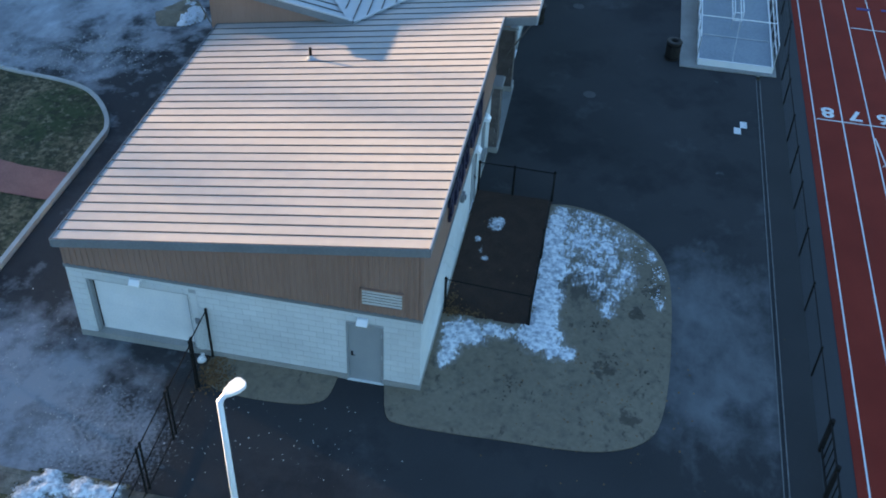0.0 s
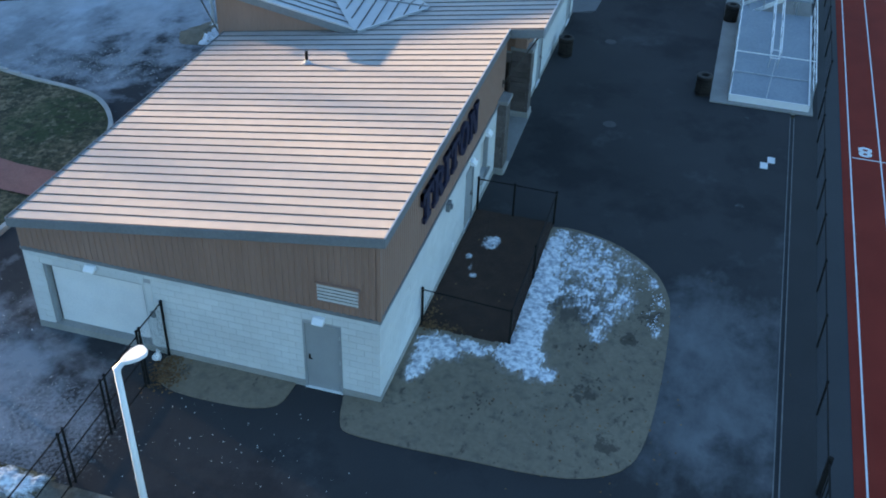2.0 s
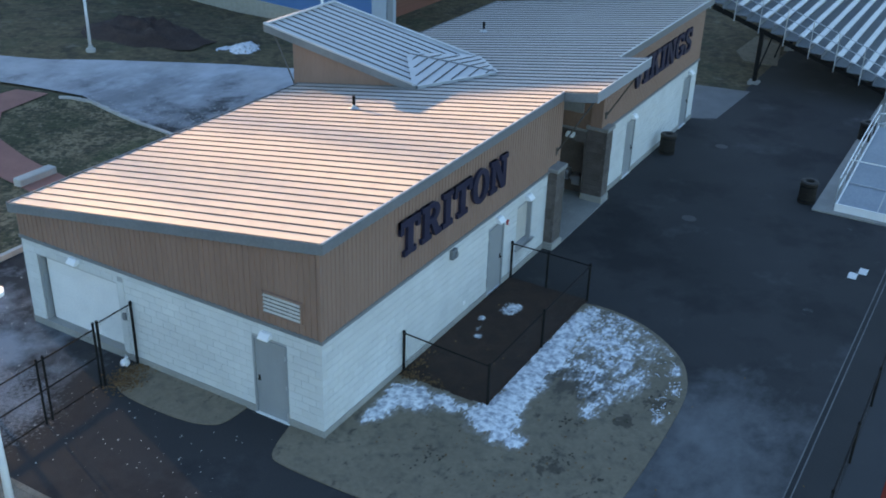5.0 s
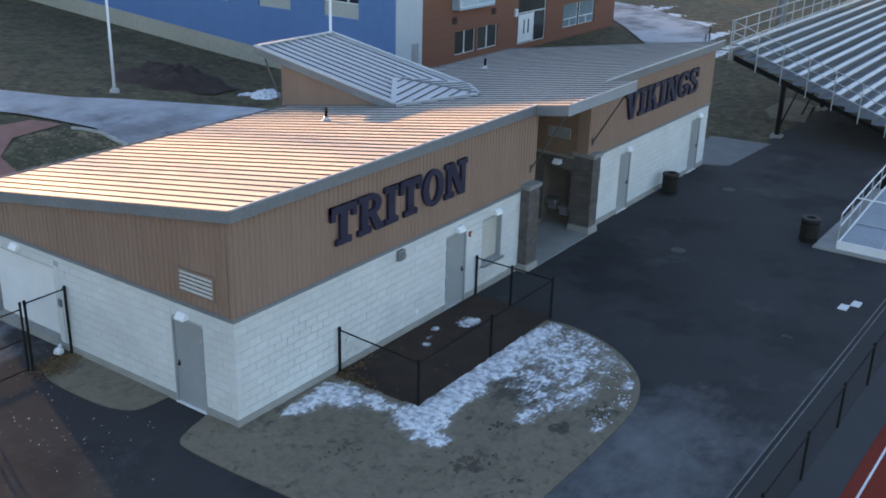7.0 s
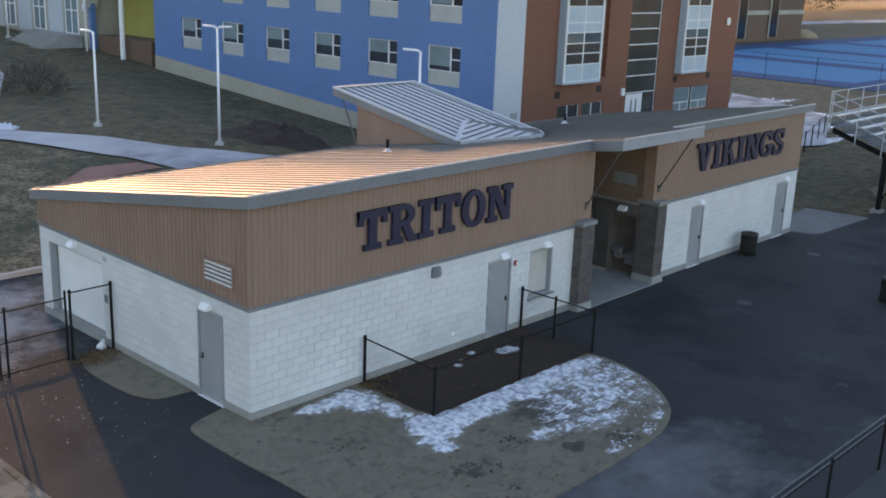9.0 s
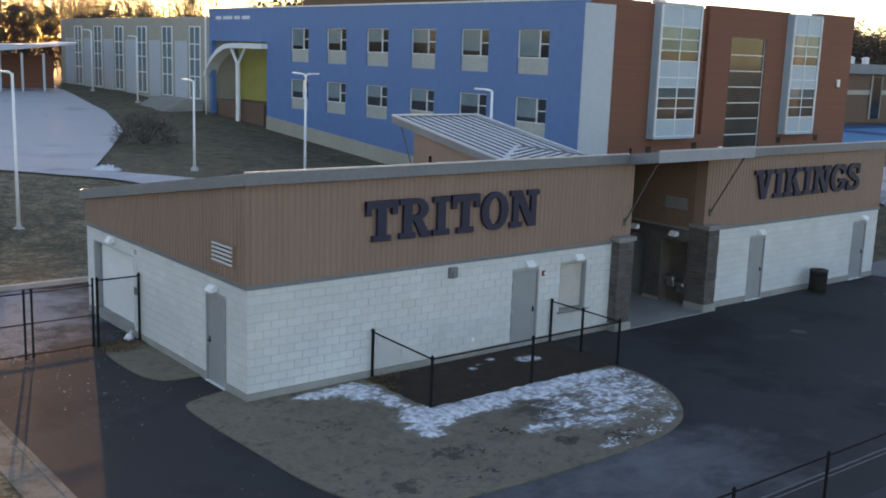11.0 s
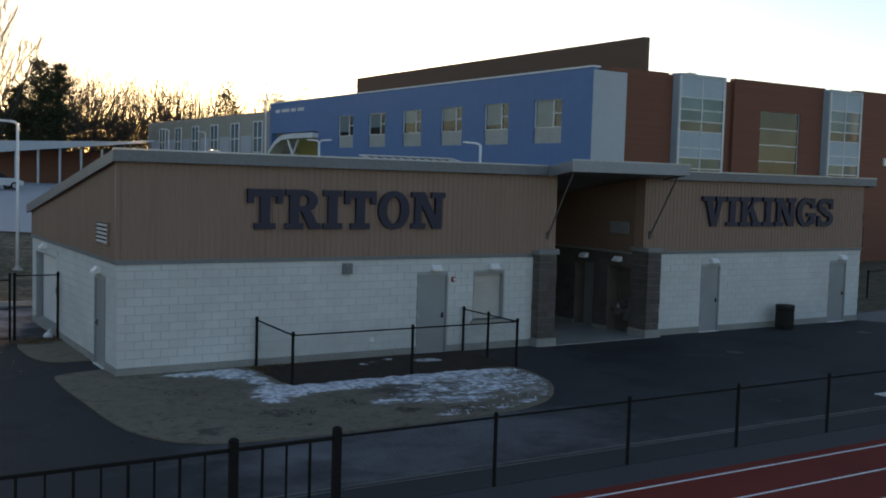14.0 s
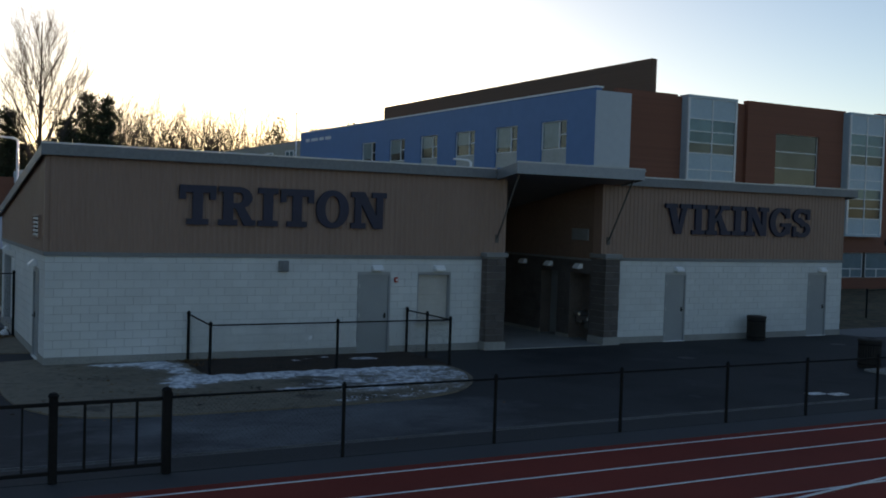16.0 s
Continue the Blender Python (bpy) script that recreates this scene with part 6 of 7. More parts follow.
for i in range(17):
    x = SX0 - 0.03 + 1.8 * i
    bm = bmesh.new()
    tube(bm, [(x, 1.7, 3.3), (x, 1.7, 5.15)], 0.025, 8)
    part("rail_post", bm, "alu", stand)
for h in (5.12, 4.6, 4.1):
    bm = bmesh.new()
    tube(bm, [(SX0 - 0.03, 1.7, h), (SX1, 1.7, h)], 0.02, 6)
    part("rail", bm, "alu", stand)
bm = bmesh.new()
vs = [bm.verts.new(p) for p in ((SX0, 1.74, 3.6), (SX1, 1.74, 3.6), (SX1, 1.74, 5.1), (SX0, 1.74, 5.1))]
bm.faces.new(vs)
part("chain_link", bm, "wire", stand, "black chain link behind the top row")
bm = bmesh.new()
tube(bm, [(66, 9.6, 0), (66, 9.6, 9), (66, 9.6, 22)], 0.42, 14, 0.26)
smooth(solid("floodlight_mast", bm, "schoolwhite", "tall galvanised floodlight mast behind the stand", "light mast"))


def litter_bin(x, y):
    e = empty("litter_bin", "dark brown slatted round litter bin with a ring lid", "litter bin", pose(x, y, 0) @ Matrix.Diagonal((1, 1, 0.9, 1)), group="litter bins")
    bm = bmesh.new()
    turned(bm, [(0.25, 0.03), (0.26, 0.06), (0.27, 0.80), (0.25, 0.82)], 20)
    part("liner", bm, "black", e)
    bm = bmesh.new()
    box(bm, -0.018, 0.018, -0.013, 0.013, 0.03, 0.84)
    slat = data_of("slat", bm, "barrel", 0.003)
    for k in range(28):
        a = 2 * math.pi * k / 28
        part("slat", slat, "barrel", e, m=Matrix.Translation((0.29 * math.cos(a), 0.29 * math.sin(a), 0)) @ Matrix.Rotation(a + math.pi / 2, 4, "Z"))
    for z in (0.12, 0.72):
        bm = bmesh.new()
        turned(bm, [(0.28, z), (0.312, z), (0.312, z + 0.045), (0.28, z + 0.045)], 24)
        part("band", bm, "black", e)
    bm = bmesh.new()
    ring = [[bm.verts.new((r * math.cos(2 * math.pi * k / 24), r * math.sin(2 * math.pi * k / 24), z)) for k in range(24)] for r, z in ((0.31, 0.83), (0.33, 0.87), (0.30, 0.92), (0.17, 0.93), (0.15, 0.90), (0.15, 0.83))]
    for a, b in zip(ring, ring[1:]):
        for k in range(24):
            bm.faces.new((a[k], a[(k + 1) % 24], b[(k + 1) % 24], b[k]))
    smooth(part("lid", bm, "barrel", e, "dark ring lid with a round opening"))


litter_bin(20.45, -6.42)
litter_bin(22.2, -0.55)
litter_bin(28.35, -7.05)


# ---- lamps ----
def street_lamp(x, y, h, arms, base=0.0, r=0.075, arm=0.5, tilt=0.06, size=1.0):
    """A white lamp post; arms are headings in degrees."""
    e = empty("street_lamp", "white steel lamp post with a flat lantern head", "street lamp", pose(x, y, base), group="white lamp posts")
    bm = bmesh.new()
    turned(bm, [(0.23, -0.3), (0.23, 0.07), (0.21, 0.10), (0.13, 0.12), (0.11, 0.22), (0.02, 0.23)], 18)
    part("base", bm, "kerb", e, "round pale base with a collar")
    bm = bmesh.new()
    tube(bm, [(0, 0, 0.2), (0, 0, h * 0.5), (0, 0, h)], r, 12, r * 0.72)
    smooth(part("pole", bm, "fixture", e))
    for a in arms:
        d = Vector((math.cos(radians(a)), math.sin(radians(a)), 0))
        s = Vector((-d.y, d.x, 0))
        bm = bmesh.new()
        tube(bm, [(0, 0, h - 0.12), d * 0.05 + Vector((0, 0, h)), d * 0.14 + Vector((0, 0, h + 0.05)), d * arm * 0.62 + Vector((0, 0, h + 0.07))], r * 0.7, 8)
        bra = part("arm", bm, "fixture", e)
        bm = bmesh.new()
        outline = [(0.0, 0.05), (0.12, 0.11), (0.35, 0.17), (0.55, 0.16), (0.64, 0.09)]
        top, bot = [], []
        for u, w in outline + [(u, -w) for u, w in outline[::-1]]:
            p = d * (arm * 0.3 + u) * size + s * w
            bot.append(bm.verts.new(p + Vector((0, 0, h + 0.02 + tilt * u))))
            top.append(bm.verts.new(p * 1.0 + Vector((0, 0, h + 0.10 + tilt * u))))
        bm.faces.new(top)
        bm.faces.new(bot[::-1])
        for i in range(len(top)):
            j = (i + 1) % len(top)
            bm.faces.new((bot[i], bot[j], top[j], top[i]))
        part("lantern", bm, "fixture", e, "flat white lantern", bevel=0.012)
    return e


street_lamp(-6.28, 2.75, 5.82, (-36, ), r=0.085, tilt=0.12, size=0.74)
street_lamp(17.6, 26.7, 5.85, (115, -65), base=rise(17.6, 26.7))
street_lamp(14.6, 33.6, 4.9, (115, ), base=rise(14.6, 33.6))
street_lamp(26.7, 71.0, 5.8, (180, ), base=rise(26.7, 71.0))
street_lamp(26.6, 82.0, 5.8, (180, ), base=rise(26.6, 82.0))
street_lamp(19.75, 14.5, 6.3, (150, ), base=rise(19.75, 14.5))
street_lamp(1.7, 22.3, 6.2, (170, ), base=rise(1.7, 22.3))


# ---- school ----
school = empty("school_building", "school with a bright blue wing and red brick bays", "school building")
BX, BY0, BY1, BZ = 29.66, 18.65, 62.5, 10.74
bm = bmesh.new()
rng = random.Random(91)
win_y = [22.45 + 5.02 * k for k in range(6)]
rows_z = [(6.9, 9.36), (3.4, 5.6)]
holes = [(c - 1.27, c + 1.27, z0, z1) for c in win_y for z0, z1 in rows_z] + [(52.5, 62.0, -2.0, 8.3)]
PLACE_WEST = Matrix(((0, 1, 0, BX), (1, 0, 0, 0), (0, 0, 1, 0), (0, 0, 0, 1)))
pierced(bm, BY0, BY1, -1.0, BZ + 0.15, holes, 0.0, 0.4, PLACE_WEST)
part("wall", bm, "schoolblue", school, "smooth bright blue wall")
bm = bmesh.new()
box(bm, BX - 0.05, BX + 0.5, BY0 - 0.03, BY1, BZ + 0.152, BZ + 0.25)
part("coping", bm, "white", school, "pale metal coping")
bm = bmesh.new()
prism(bm, [(BY0 + 0.1, -1), (52.4, -1), (52.4, 2.56), (28.5, 0.94), (BY0 + 0.1, 0.5)], "x", BX - 0.10, BX - 0.002)
part("plinth", bm, "beige", school, "beige concrete plinth")
for c in win_y:
    for z0, z1 in rows_z:
        bm = bmesh.new()
        box(bm, BX + 0.10, BX + 0.16, c - 1.27, c + 1.27, z0, z0 + (z1 - z0) * 0.36)
        w = part("window", bm, "spandrel", school, "window with a grey-green panel below the glass")
        zb = z0 + (z1 - z0) * 0.36
        sill = zb + 0.05 + (z1 - zb - 0.1) * rng.choice((0.04, 0.18, 0.34, 0.45))
        for y0, y1, za, zc, mt in ((c - 0.42, c + 1.21, sill, z1 - 0.05, "paleglass"), (c - 0.42, c + 1.21, zb + 0.05, sill - 0.004, "darkglass"), (c - 1.21, c - 0.50, zb + 0.05, (zb + z1) / 2 - 0.03, "darkglass"), (c - 1.21, c - 0.50, (zb + z1) / 2 + 0.03, z1 - 0.05, "darkglass")):
            bm = bmesh.new()
            box(bm, BX + 0.14, BX + 0.17, y0, y1, za, zc)
            part("pane", bm, mt, w)
        bm = bmesh.new()
        pierced(bm, c - 1.27, c + 1.27, zb, z1, [(c - 0.42, c + 1.21, zb + 0.05, z1 - 0.05), (c - 1.21, c - 0.50, zb + 0.05, (zb + z1) / 2 - 0.03), (c - 1.21, c - 0.50, (zb + z1) / 2 + 0.03, z1 - 0.05)], 0.08, 0.18, PLACE_WEST)
        part("window_frame", bm, "white", w, "white window frame")
# white corner volume
bm = bmesh.new()
box(bm, BX + 0.03, 32.05, BY0 - 0.02, BY0 + 1.5, -1, BZ + 0.02)
part("wall", bm, "schoolwhite", school, "pale grey-white metal panel corner")
bm = bmesh.new()
box(bm, 31.1, 31.7, BY0 - 0.06, BY0 - 0.02, 0.3, 2.2)
part("door", bm, "door", school, "grey service door")
SY = 19.9
# brick face with openings, from x0 to x1
def brick_face(x0, x1, top, holes, y=SY, foot=-1.0):
    bm = bmesh.new()
    pierced(bm, x0, x1, foot, top, holes, y, y + 0.4, Matrix.Identity(4))
    part("wall", bm, "brick", school, "red brick wall in long thin courses")


def glazing(x0, x1, z0, z1, xs, zs, y=SY + 0.15, glass="paleglass", frame="white", panels=(), dim=()):
    """A window of several panes set between bars; panels are the rows filled with pale blue panels, dim the rows of bare glass."""
    bm = bmesh.new()
    edges_x, edges_z = [x0 + (x1 - x0) * k for k in xs], [z0 + (z1 - z0) * k for k in zs]
    holes = [(a + 0.035, b - 0.035, lo + 0.03, hi - 0.03) for a, b in zip(edges_x, edges_x[1:]) for lo, hi in zip(edges_z, edges_z[1:])]
    pierced(bm, x0, x1, z0, z1, holes, y - 0.06, y + 0.06, Matrix.Identity(4))
    w = part("window", bm, frame, school, "tall window with pale bars")
    for a, b in zip(edges_x, edges_x[1:]):
        for k, (lo, hi) in enumerate(zip(edges_z, edges_z[1:])):
            bm = bmesh.new()
            box(bm, a + 0.035, b - 0.035, y - 0.02, y + 0.02, lo + 0.03, hi - 0.03)
            part("pane", bm, "curtainpanel" if k in panels else "stairglass" if k in dim else glass, w)


brick_face(32.1, 36.4, 11.2, [])
brick_face(36.4, 41.9, 3.5, [(37.1, 39.35, 0.6, 2.0), (39.6, 41.85, 0.6, 2.0)])
brick_face(41.9, 50.35, 11.3, [(44.3, 48.0, 0.3, 9.5)])
brick_face(50.35, 58.4, 3.6, [(50.4, 55.1, 0.7, 2.3)])
brick_face(53.5, 58.4, 11.4, [], foot=3.6)
brick_face(36.402, 36.74, 11.1, [], foot=3.502)
brick_face(40.52, 41.9, 11.1, [], y=SY + 0.25, foot=3.5)
glazing(37.1, 39.35, 0.6, 2.0, (0, 0.5, 1), (0, 1), glass="stairglass")
glazing(39.6, 41.85, 0.6, 2.0, (0, 0.5, 1), (0, 1), glass="stairglass")
for x0, x1 in ((50.4, 52.6), (52.9, 55.1)):
    glazing(x0, x1, 1.25, 2.3, (0, 1), (0, 1))
    glazing(x0, x1, 0.7, 1.248, (0, 0.5, 1), (0, 1))
bm = bmesh.new()
box(bm, 52.602, 52.898, SY + 0.12, SY + 0.2, 0.7, 2.3)
part("mullion", bm, "stairglass", school, "dark strip between two windows")
for x, z in ((37.0, 2.68), (41.3, 2.82), (50.3, 2.93), (54.8, 3.0)):
    bm = bmesh.new()
    box(bm, x - 0.24, x + 0.24, SY - 0.035, SY - 0.002, z - 0.2, z + 0.2)
    part("wall_vent", bm, "mound", school, "brown square vent under the bay", bevel=0.008)
for x, z, w, h in ((56.9, 6.76, 0.16, 0.26), (43.9, 2.45, 0.15, 0.24)):
    bm = bmesh.new()
    box(bm, x - w, x + w, SY - 0.16, SY - 0.002, z - h, z + h)
    part("wall_lamp", bm, "fixture", school, "small white box lamp", bevel=0.02)


def share(z0, z1, levels):
    return [(z - z0) / (z1 - z0) for z in levels]


glazing(44.3, 48.0, 2.3, 9.5, (0, 1), share(2.3, 9.5, (2.3, 3.4, 4.43, 5.42, 6.42, 7.42, 8.42, 9.5)), glass="stairglass")
glazing(44.3, 48.0, 0.3, 2.3, (0, 0.58, 1), (0, 1), glass="stairglass")
bm = bmesh.new()
box(bm, 44.5, 46.45, SY + 0.06, SY + 0.088, 0.4, 2.22)
stair_door = part("door", bm, "white", school, "white double door under the stair window")
for x in (45.2, 45.75):
    bm = bmesh.new()
    box(bm, x - 0.07, x + 0.07, SY + 0.052, SY + 0.058, 0.95, 1.85)
    part("pane", bm, "darkglass", stair_door, "narrow dark pane")
OUT = 0.48
for x0, x1 in ((36.8, 40.45), (50.22, 53.4)):
    glazing(x0, x1, 3.5, 11.05, (0, 0.5, 1), share(3.5, 11.05, (3.5, 4.5, 5.15, 5.75, 6.38, 6.95, 7.9, 8.5, 9.15, 9.86, 11.05)), y=SY - OUT, glass="bayglass", panels=(0, 4, 5, 9), dim=(1, 2, 6))
    for dims in ((x0 - 0.06, x0 + 0.08, SY - OUT - 0.1, SY - OUT - 0.002, 3.502, 11.048), (x1 - 0.08, x1 + 0.06, SY - OUT - 0.1, SY - OUT - 0.002, 3.502, 11.048)):
        bm = bmesh.new()
        box(bm, *dims)
        part("corner_post", bm, "white", school, "white corner post of the bay", bevel=0.01)
    for dims in ((x0 - 0.05, x0 + 0.02, SY - OUT, SY + 0.1, 3.502, 11.048), (x1 - 0.02, x1 + 0.05, SY - OUT, SY + 0.1, 3.502, 11.048), (x0 - 0.06, x1 + 0.06, SY - OUT - 0.09, SY + 0.2, 11.05, 11.2), (x0 - 0.06, x1 + 0.06, SY - OUT - 0.09, SY + 0.2, 3.35, 3.5)):
        bm = bmesh.new()
        box(bm, *dims)
        part("bay_casing", bm, "curtainpanel", school, "pale blue metal bay casing")
bm = bmesh.new()
box(bm, 34.4, 34.8, 19.92, 55.0, 9.0, 13.06)
part("upper_wall", bm, "brownbrick", school, "dark brown auditorium wall above the roof")
bm = bmesh.new()
box(bm, BX + 0.41, 58.2, SY + 0.41, 52.3, -1, 10.5)
box(bm, BX + 2.85, 58.2, 52.3, 62.0, -1, 10.5)
part("inner_mass", bm, "brownbrick", school, "body of the school behind its faces")
bm = bmesh.new()
box(bm, 43.0, 43.65, 24.8, 25.4, 10.5, 12.1)
part("roof_vent", bm, "white", school, "small roof vent")
# entrance: recess with yellow wall, white arch and column
bm = bmesh.new()
box(bm, BX + 2.5, BX + 2.8, 52.6, 62.0, 1, 8.3)
part("entrance_wall", bm, "yellowwall", school, "yellow entrance wall")
bm = bmesh.new()
box(bm, BX + 0.3, BX + 2.5, 53.5, 61.5, 1.4, 3.4)
part("entrance_plinth", bm, "brownbrick", school, "brown brick entrance plinth")
bm = bmesh.new()
arch = [(62.6, 5.2), (61.5, 6.4), (60.2, 7.2), (58.8, 7.65), (57.0, 7.75), (52.4, 7.75)]
for a, b in zip(arch, arch[1:]):
    prism(bm, [(a[0], a[1]), (b[0], b[1]), (b[0], b[1] + 0.4), (a[0], a[1] + 0.4)], "x", BX - 0.5, BX + 0.6)
part("entrance_canopy", bm, "white", school, "white curved entrance canopy")
bm = bmesh.new()
tube(bm, [(BX - 0.2, 56.9, 1.5), (BX - 0.2, 56.9, 6.6)], 0.20, 12)
for y in (55.7, 58.1):
    tube(bm, [(BX - 0.2, 56.9, 6.4), (BX - 0.2, y, 7.75)], 0.12, 8)
part("column", bm, "white", school, "white round column with a forked head")
for k in range(18):
    bm = bmesh.new()
    y = 61.0 - 0.33 * k
    if k in (3, 9, 13):
        continue
    box(bm, BX - 0.04, BX - 0.002, y - 0.12, y + 0.12, 10.05, 10.32)
    part("sign_bar", bm, "white", school, "small pale sign bar")
# beige wing beyond the entrance
wing = empty("school_wing", "long beige school wing with tall window bays", "school building")
bm = bmesh.new()
box(bm, 29.7, 40, 62.6, 100, 0, 10.3)
part("wall", bm, "beige", wing, "beige wall")
for k in range(6):
    y = 64.2 + 5.8 * k
    bm = bmesh.new()
    holes = [(y + 0.12 + 1.05 * i, y + 1.05 + 1.05 * i, lo, hi) for i in range(2) for lo, hi in ((3.3, 5.1), (5.2, 6.6), (6.7, 7.9), (8.0, 9.4))]
    pierced(bm, y, y + 2.2, 3.2, 9.5, holes, -0.08, 0.02, Matrix(((0, 1, 0, 29.7), (1, 0, 0, 0), (0, 0, 1, 0), (0, 0, 0, 1))))
    w = part("window", bm, "white", wing, "tall window bay with pale bars")
    bm = bmesh.new()
    box(bm, 29.66, 29.698, y + 0.05, y + 2.15, 3.25, 9.45)
    part("pane", bm, "paleglass", w)
    bm = bmesh.new()
    box(bm, 29.62, 29.698, y + 2.7, y + 5.2, 3.0, 8.2)
    part("panel", bm, "schoolwhite", wing, "pale cladding panel")
walkway = empty("covered_walkway", "covered walkway with a pale roof on slim posts", "covered walkway")
bm = bmesh.new()
prism(bm, [(8, 7.0), (22.5, 7.5), (24.5, 7.75), (24.5, 7.6), (22.5, 7.3), (8, 5.8)], "y", 80, 86)
part("roof", bm, "schoolwhite", walkway, "pale curved roof")
for k in range(7):
    bm = bmesh.new()
    tube(bm, [(9.5 + 2.0 * k, 80.6, 2.8), (9.5 + 2.0 * k, 80.6, 6.6)], 0.12, 8)
    part("post", bm, "schoolwhite", walkway)
bm = bmesh.new()
box(bm, 6, 24, 85.5, 86, 2.5, 6.4)
part("wall", bm, "brick", walkway, "red brick back wall")
for k in range(7):
    bm = bmesh.new()
    box(bm, 27.6 - 0.35 * k, 29.5, 63.4 + 0.02 * k, 70, 1.6 + 0.0 * k, 3.2 - 0.18 * k)
    solid("entrance_step", bm, "concrete", "pale concrete step up to the school entrance", "step", group="entrance steps", kind="")
annexe = empty("brick_annexe", "low brown brick annexe with a pale roof edge", "building")
bm = bmesh.new()
box(bm, 122, 157.3, 60, 84, -0.5, 7.1)
part("wall", bm, "brownbrick", annexe, "brown brick wall")
bm = bmesh.new()
box(bm, 121.5, 158.0, 59.3, 84.7, 7.1, 8.5)
part("roof", bm, "cap", annexe, "flat roof with a thick grey edge")
bm = bmesh.new()
box(bm, 122.2, 157.36, 59.88, 59.998, 4.1, 4.75)
part("band", bm, "beige", annexe, "pale stone band")
for x0 in (124.0, 134.6, 145.2):
    bm = bmesh.new()
    box(bm, x0, x0 + 2.6, 59.80, 59.87, 0.6, 6.8)
    w = part("window", bm, "darkglass", annexe, "tall dark window strip")
    for a, b in ((x0 - 0.35, x0), (x0 + 2.6, x0 + 2.75)):
        bm = bmesh.new()
        box(bm, a, b, 59.76, 59.87, 0.5, 6.95)
        part("window_frame", bm, "beige", w, "pale window frame")
for k in range(3):
    bm = bmesh.new()
    turned(bm, [(0.5, 8.5), (0.5, 9.2), (0.65, 9.3), (0.3, 9.5), (0.05, 9.55)], 10, (126 + 4 * k, 61))
    part("roof_vent", bm, "white", annexe)
sheet("sports_court", [(86, 19.5), (205, 19.5), (205, 57), (86, 57)], 0.0, "court", "dark blue tennis courts", "court")
for k in range(5):
    sheet("court_panel", [(91 + 22 * k, 23.5), (108 + 22 * k, 23.5), (108 + 22 * k, 52), (91 + 22 * k, 52)], 0.012, "courtlight", "lighter blue playing area", "court")
chain_fence("chain_link_fence", [(85.5, 57 - 5.3 * k) for k in range(7)] + [(85.5, 19.0)] + [(85.5 + 6 * k, 19.0) for k in range(1, 16)], 2.6, "tall dark fence along the tennis courts", (2.55, ), r=0.028, fabric=False)
chain_fence("chain_link_fence", [(34.0 + 3 * k, 4.6 + 0.9 * k) for k in range(8)], 1.2, "dark fence across the far grass", (1.17, ), fabric=False)


# ---- parked car ----
def car(x, y, z, yaw):
    e = empty("parked_car", "white estate car parked on the salted road", "car", pose(x, y, z, 0, 0, yaw))
    bm = bmesh.new()
    prism(bm, [(-2.2, 0.35), (2.2, 0.35), (2.28, 0.7), (1.5, 0.98), (-2.1, 1.02), (-2.28, 0.8)], "y", -0.88, 0.88)
    part("body", bm, "carpaint", e, bevel=0.06)
    bm = bmesh.new()
    prism(bm, [(-2.05, 1.0), (0.95, 1.0), (0.25, 1.5), (-1.75, 1.52)], "y", -0.78, 0.78)
    cab = part("cabin", bm, "darkglass", e, "dark glazed cabin", bevel=0.05)
    bm = bmesh.new()
    prism(bm, [(-1.78, 1.5), (0.27, 1.48), (0.2, 1.56), (-1.7, 1.58)], "y", -0.74, 0.74)
    part("roof", bm, "carpaint", e)
    for wx in (-1.4, 1.4):
        for wy in (-0.85, 0.85):
            bm = bmesh.new()
            tube(bm, [(wx, wy - 0.1, 0.33), (wx, wy + 0.1, 0.33)], 0.33, 18)
            w = part("wheel", bm, "tyre", e)
            bm = bmesh.new()
            tube(bm, [(wx, wy - 0.11, 0.33), (wx, wy + 0.11, 0.33)], 0.2, 14)
            part("rim", bm, "steel", w)


car(8.3, 72.0, rise(8.3, 72) + 0.04, 10)


# ---- trees ----
def limb(bm, p, d, length, r, depth, rng, spread, up, sides, leaves=None):
    n = 4 if depth > 1 else 3
    pts = [p]
    for k in range(n):
        d = (d + Vector((rng.gauss(0, 0.09), rng.gauss(0, 0.09), up * 0.06))).normalized()
        pts.append(pts[-1] + d * length / n)
    tube(bm, pts, r, sides, r * 0.45)
    if depth == 0:
        return
    kids = rng.randint(4, 6)
    for k in range(kids):
        q = rng.uniform(0.28, 1.0)
        i = min(n - 1, int(q * n))
        base = pts[i].lerp(pts[i + 1], q * n - i)
        a = rng.uniform(0, 2 * math.pi)
        side = d.cross(Vector((math.cos(a), math.sin(a), 0.2))).normalized()
        nd = (d * (1 - spread) + side * spread + Vector((0, 0, up * 0.25))).normalized()
        limb(bm, base, nd, length * rng.uniform(0.42, 0.66) * (1.25 - 0.45 * q), r * (0.62 - 0.28 * q), depth - 1, rng, spread, up, max(3, sides - 2))


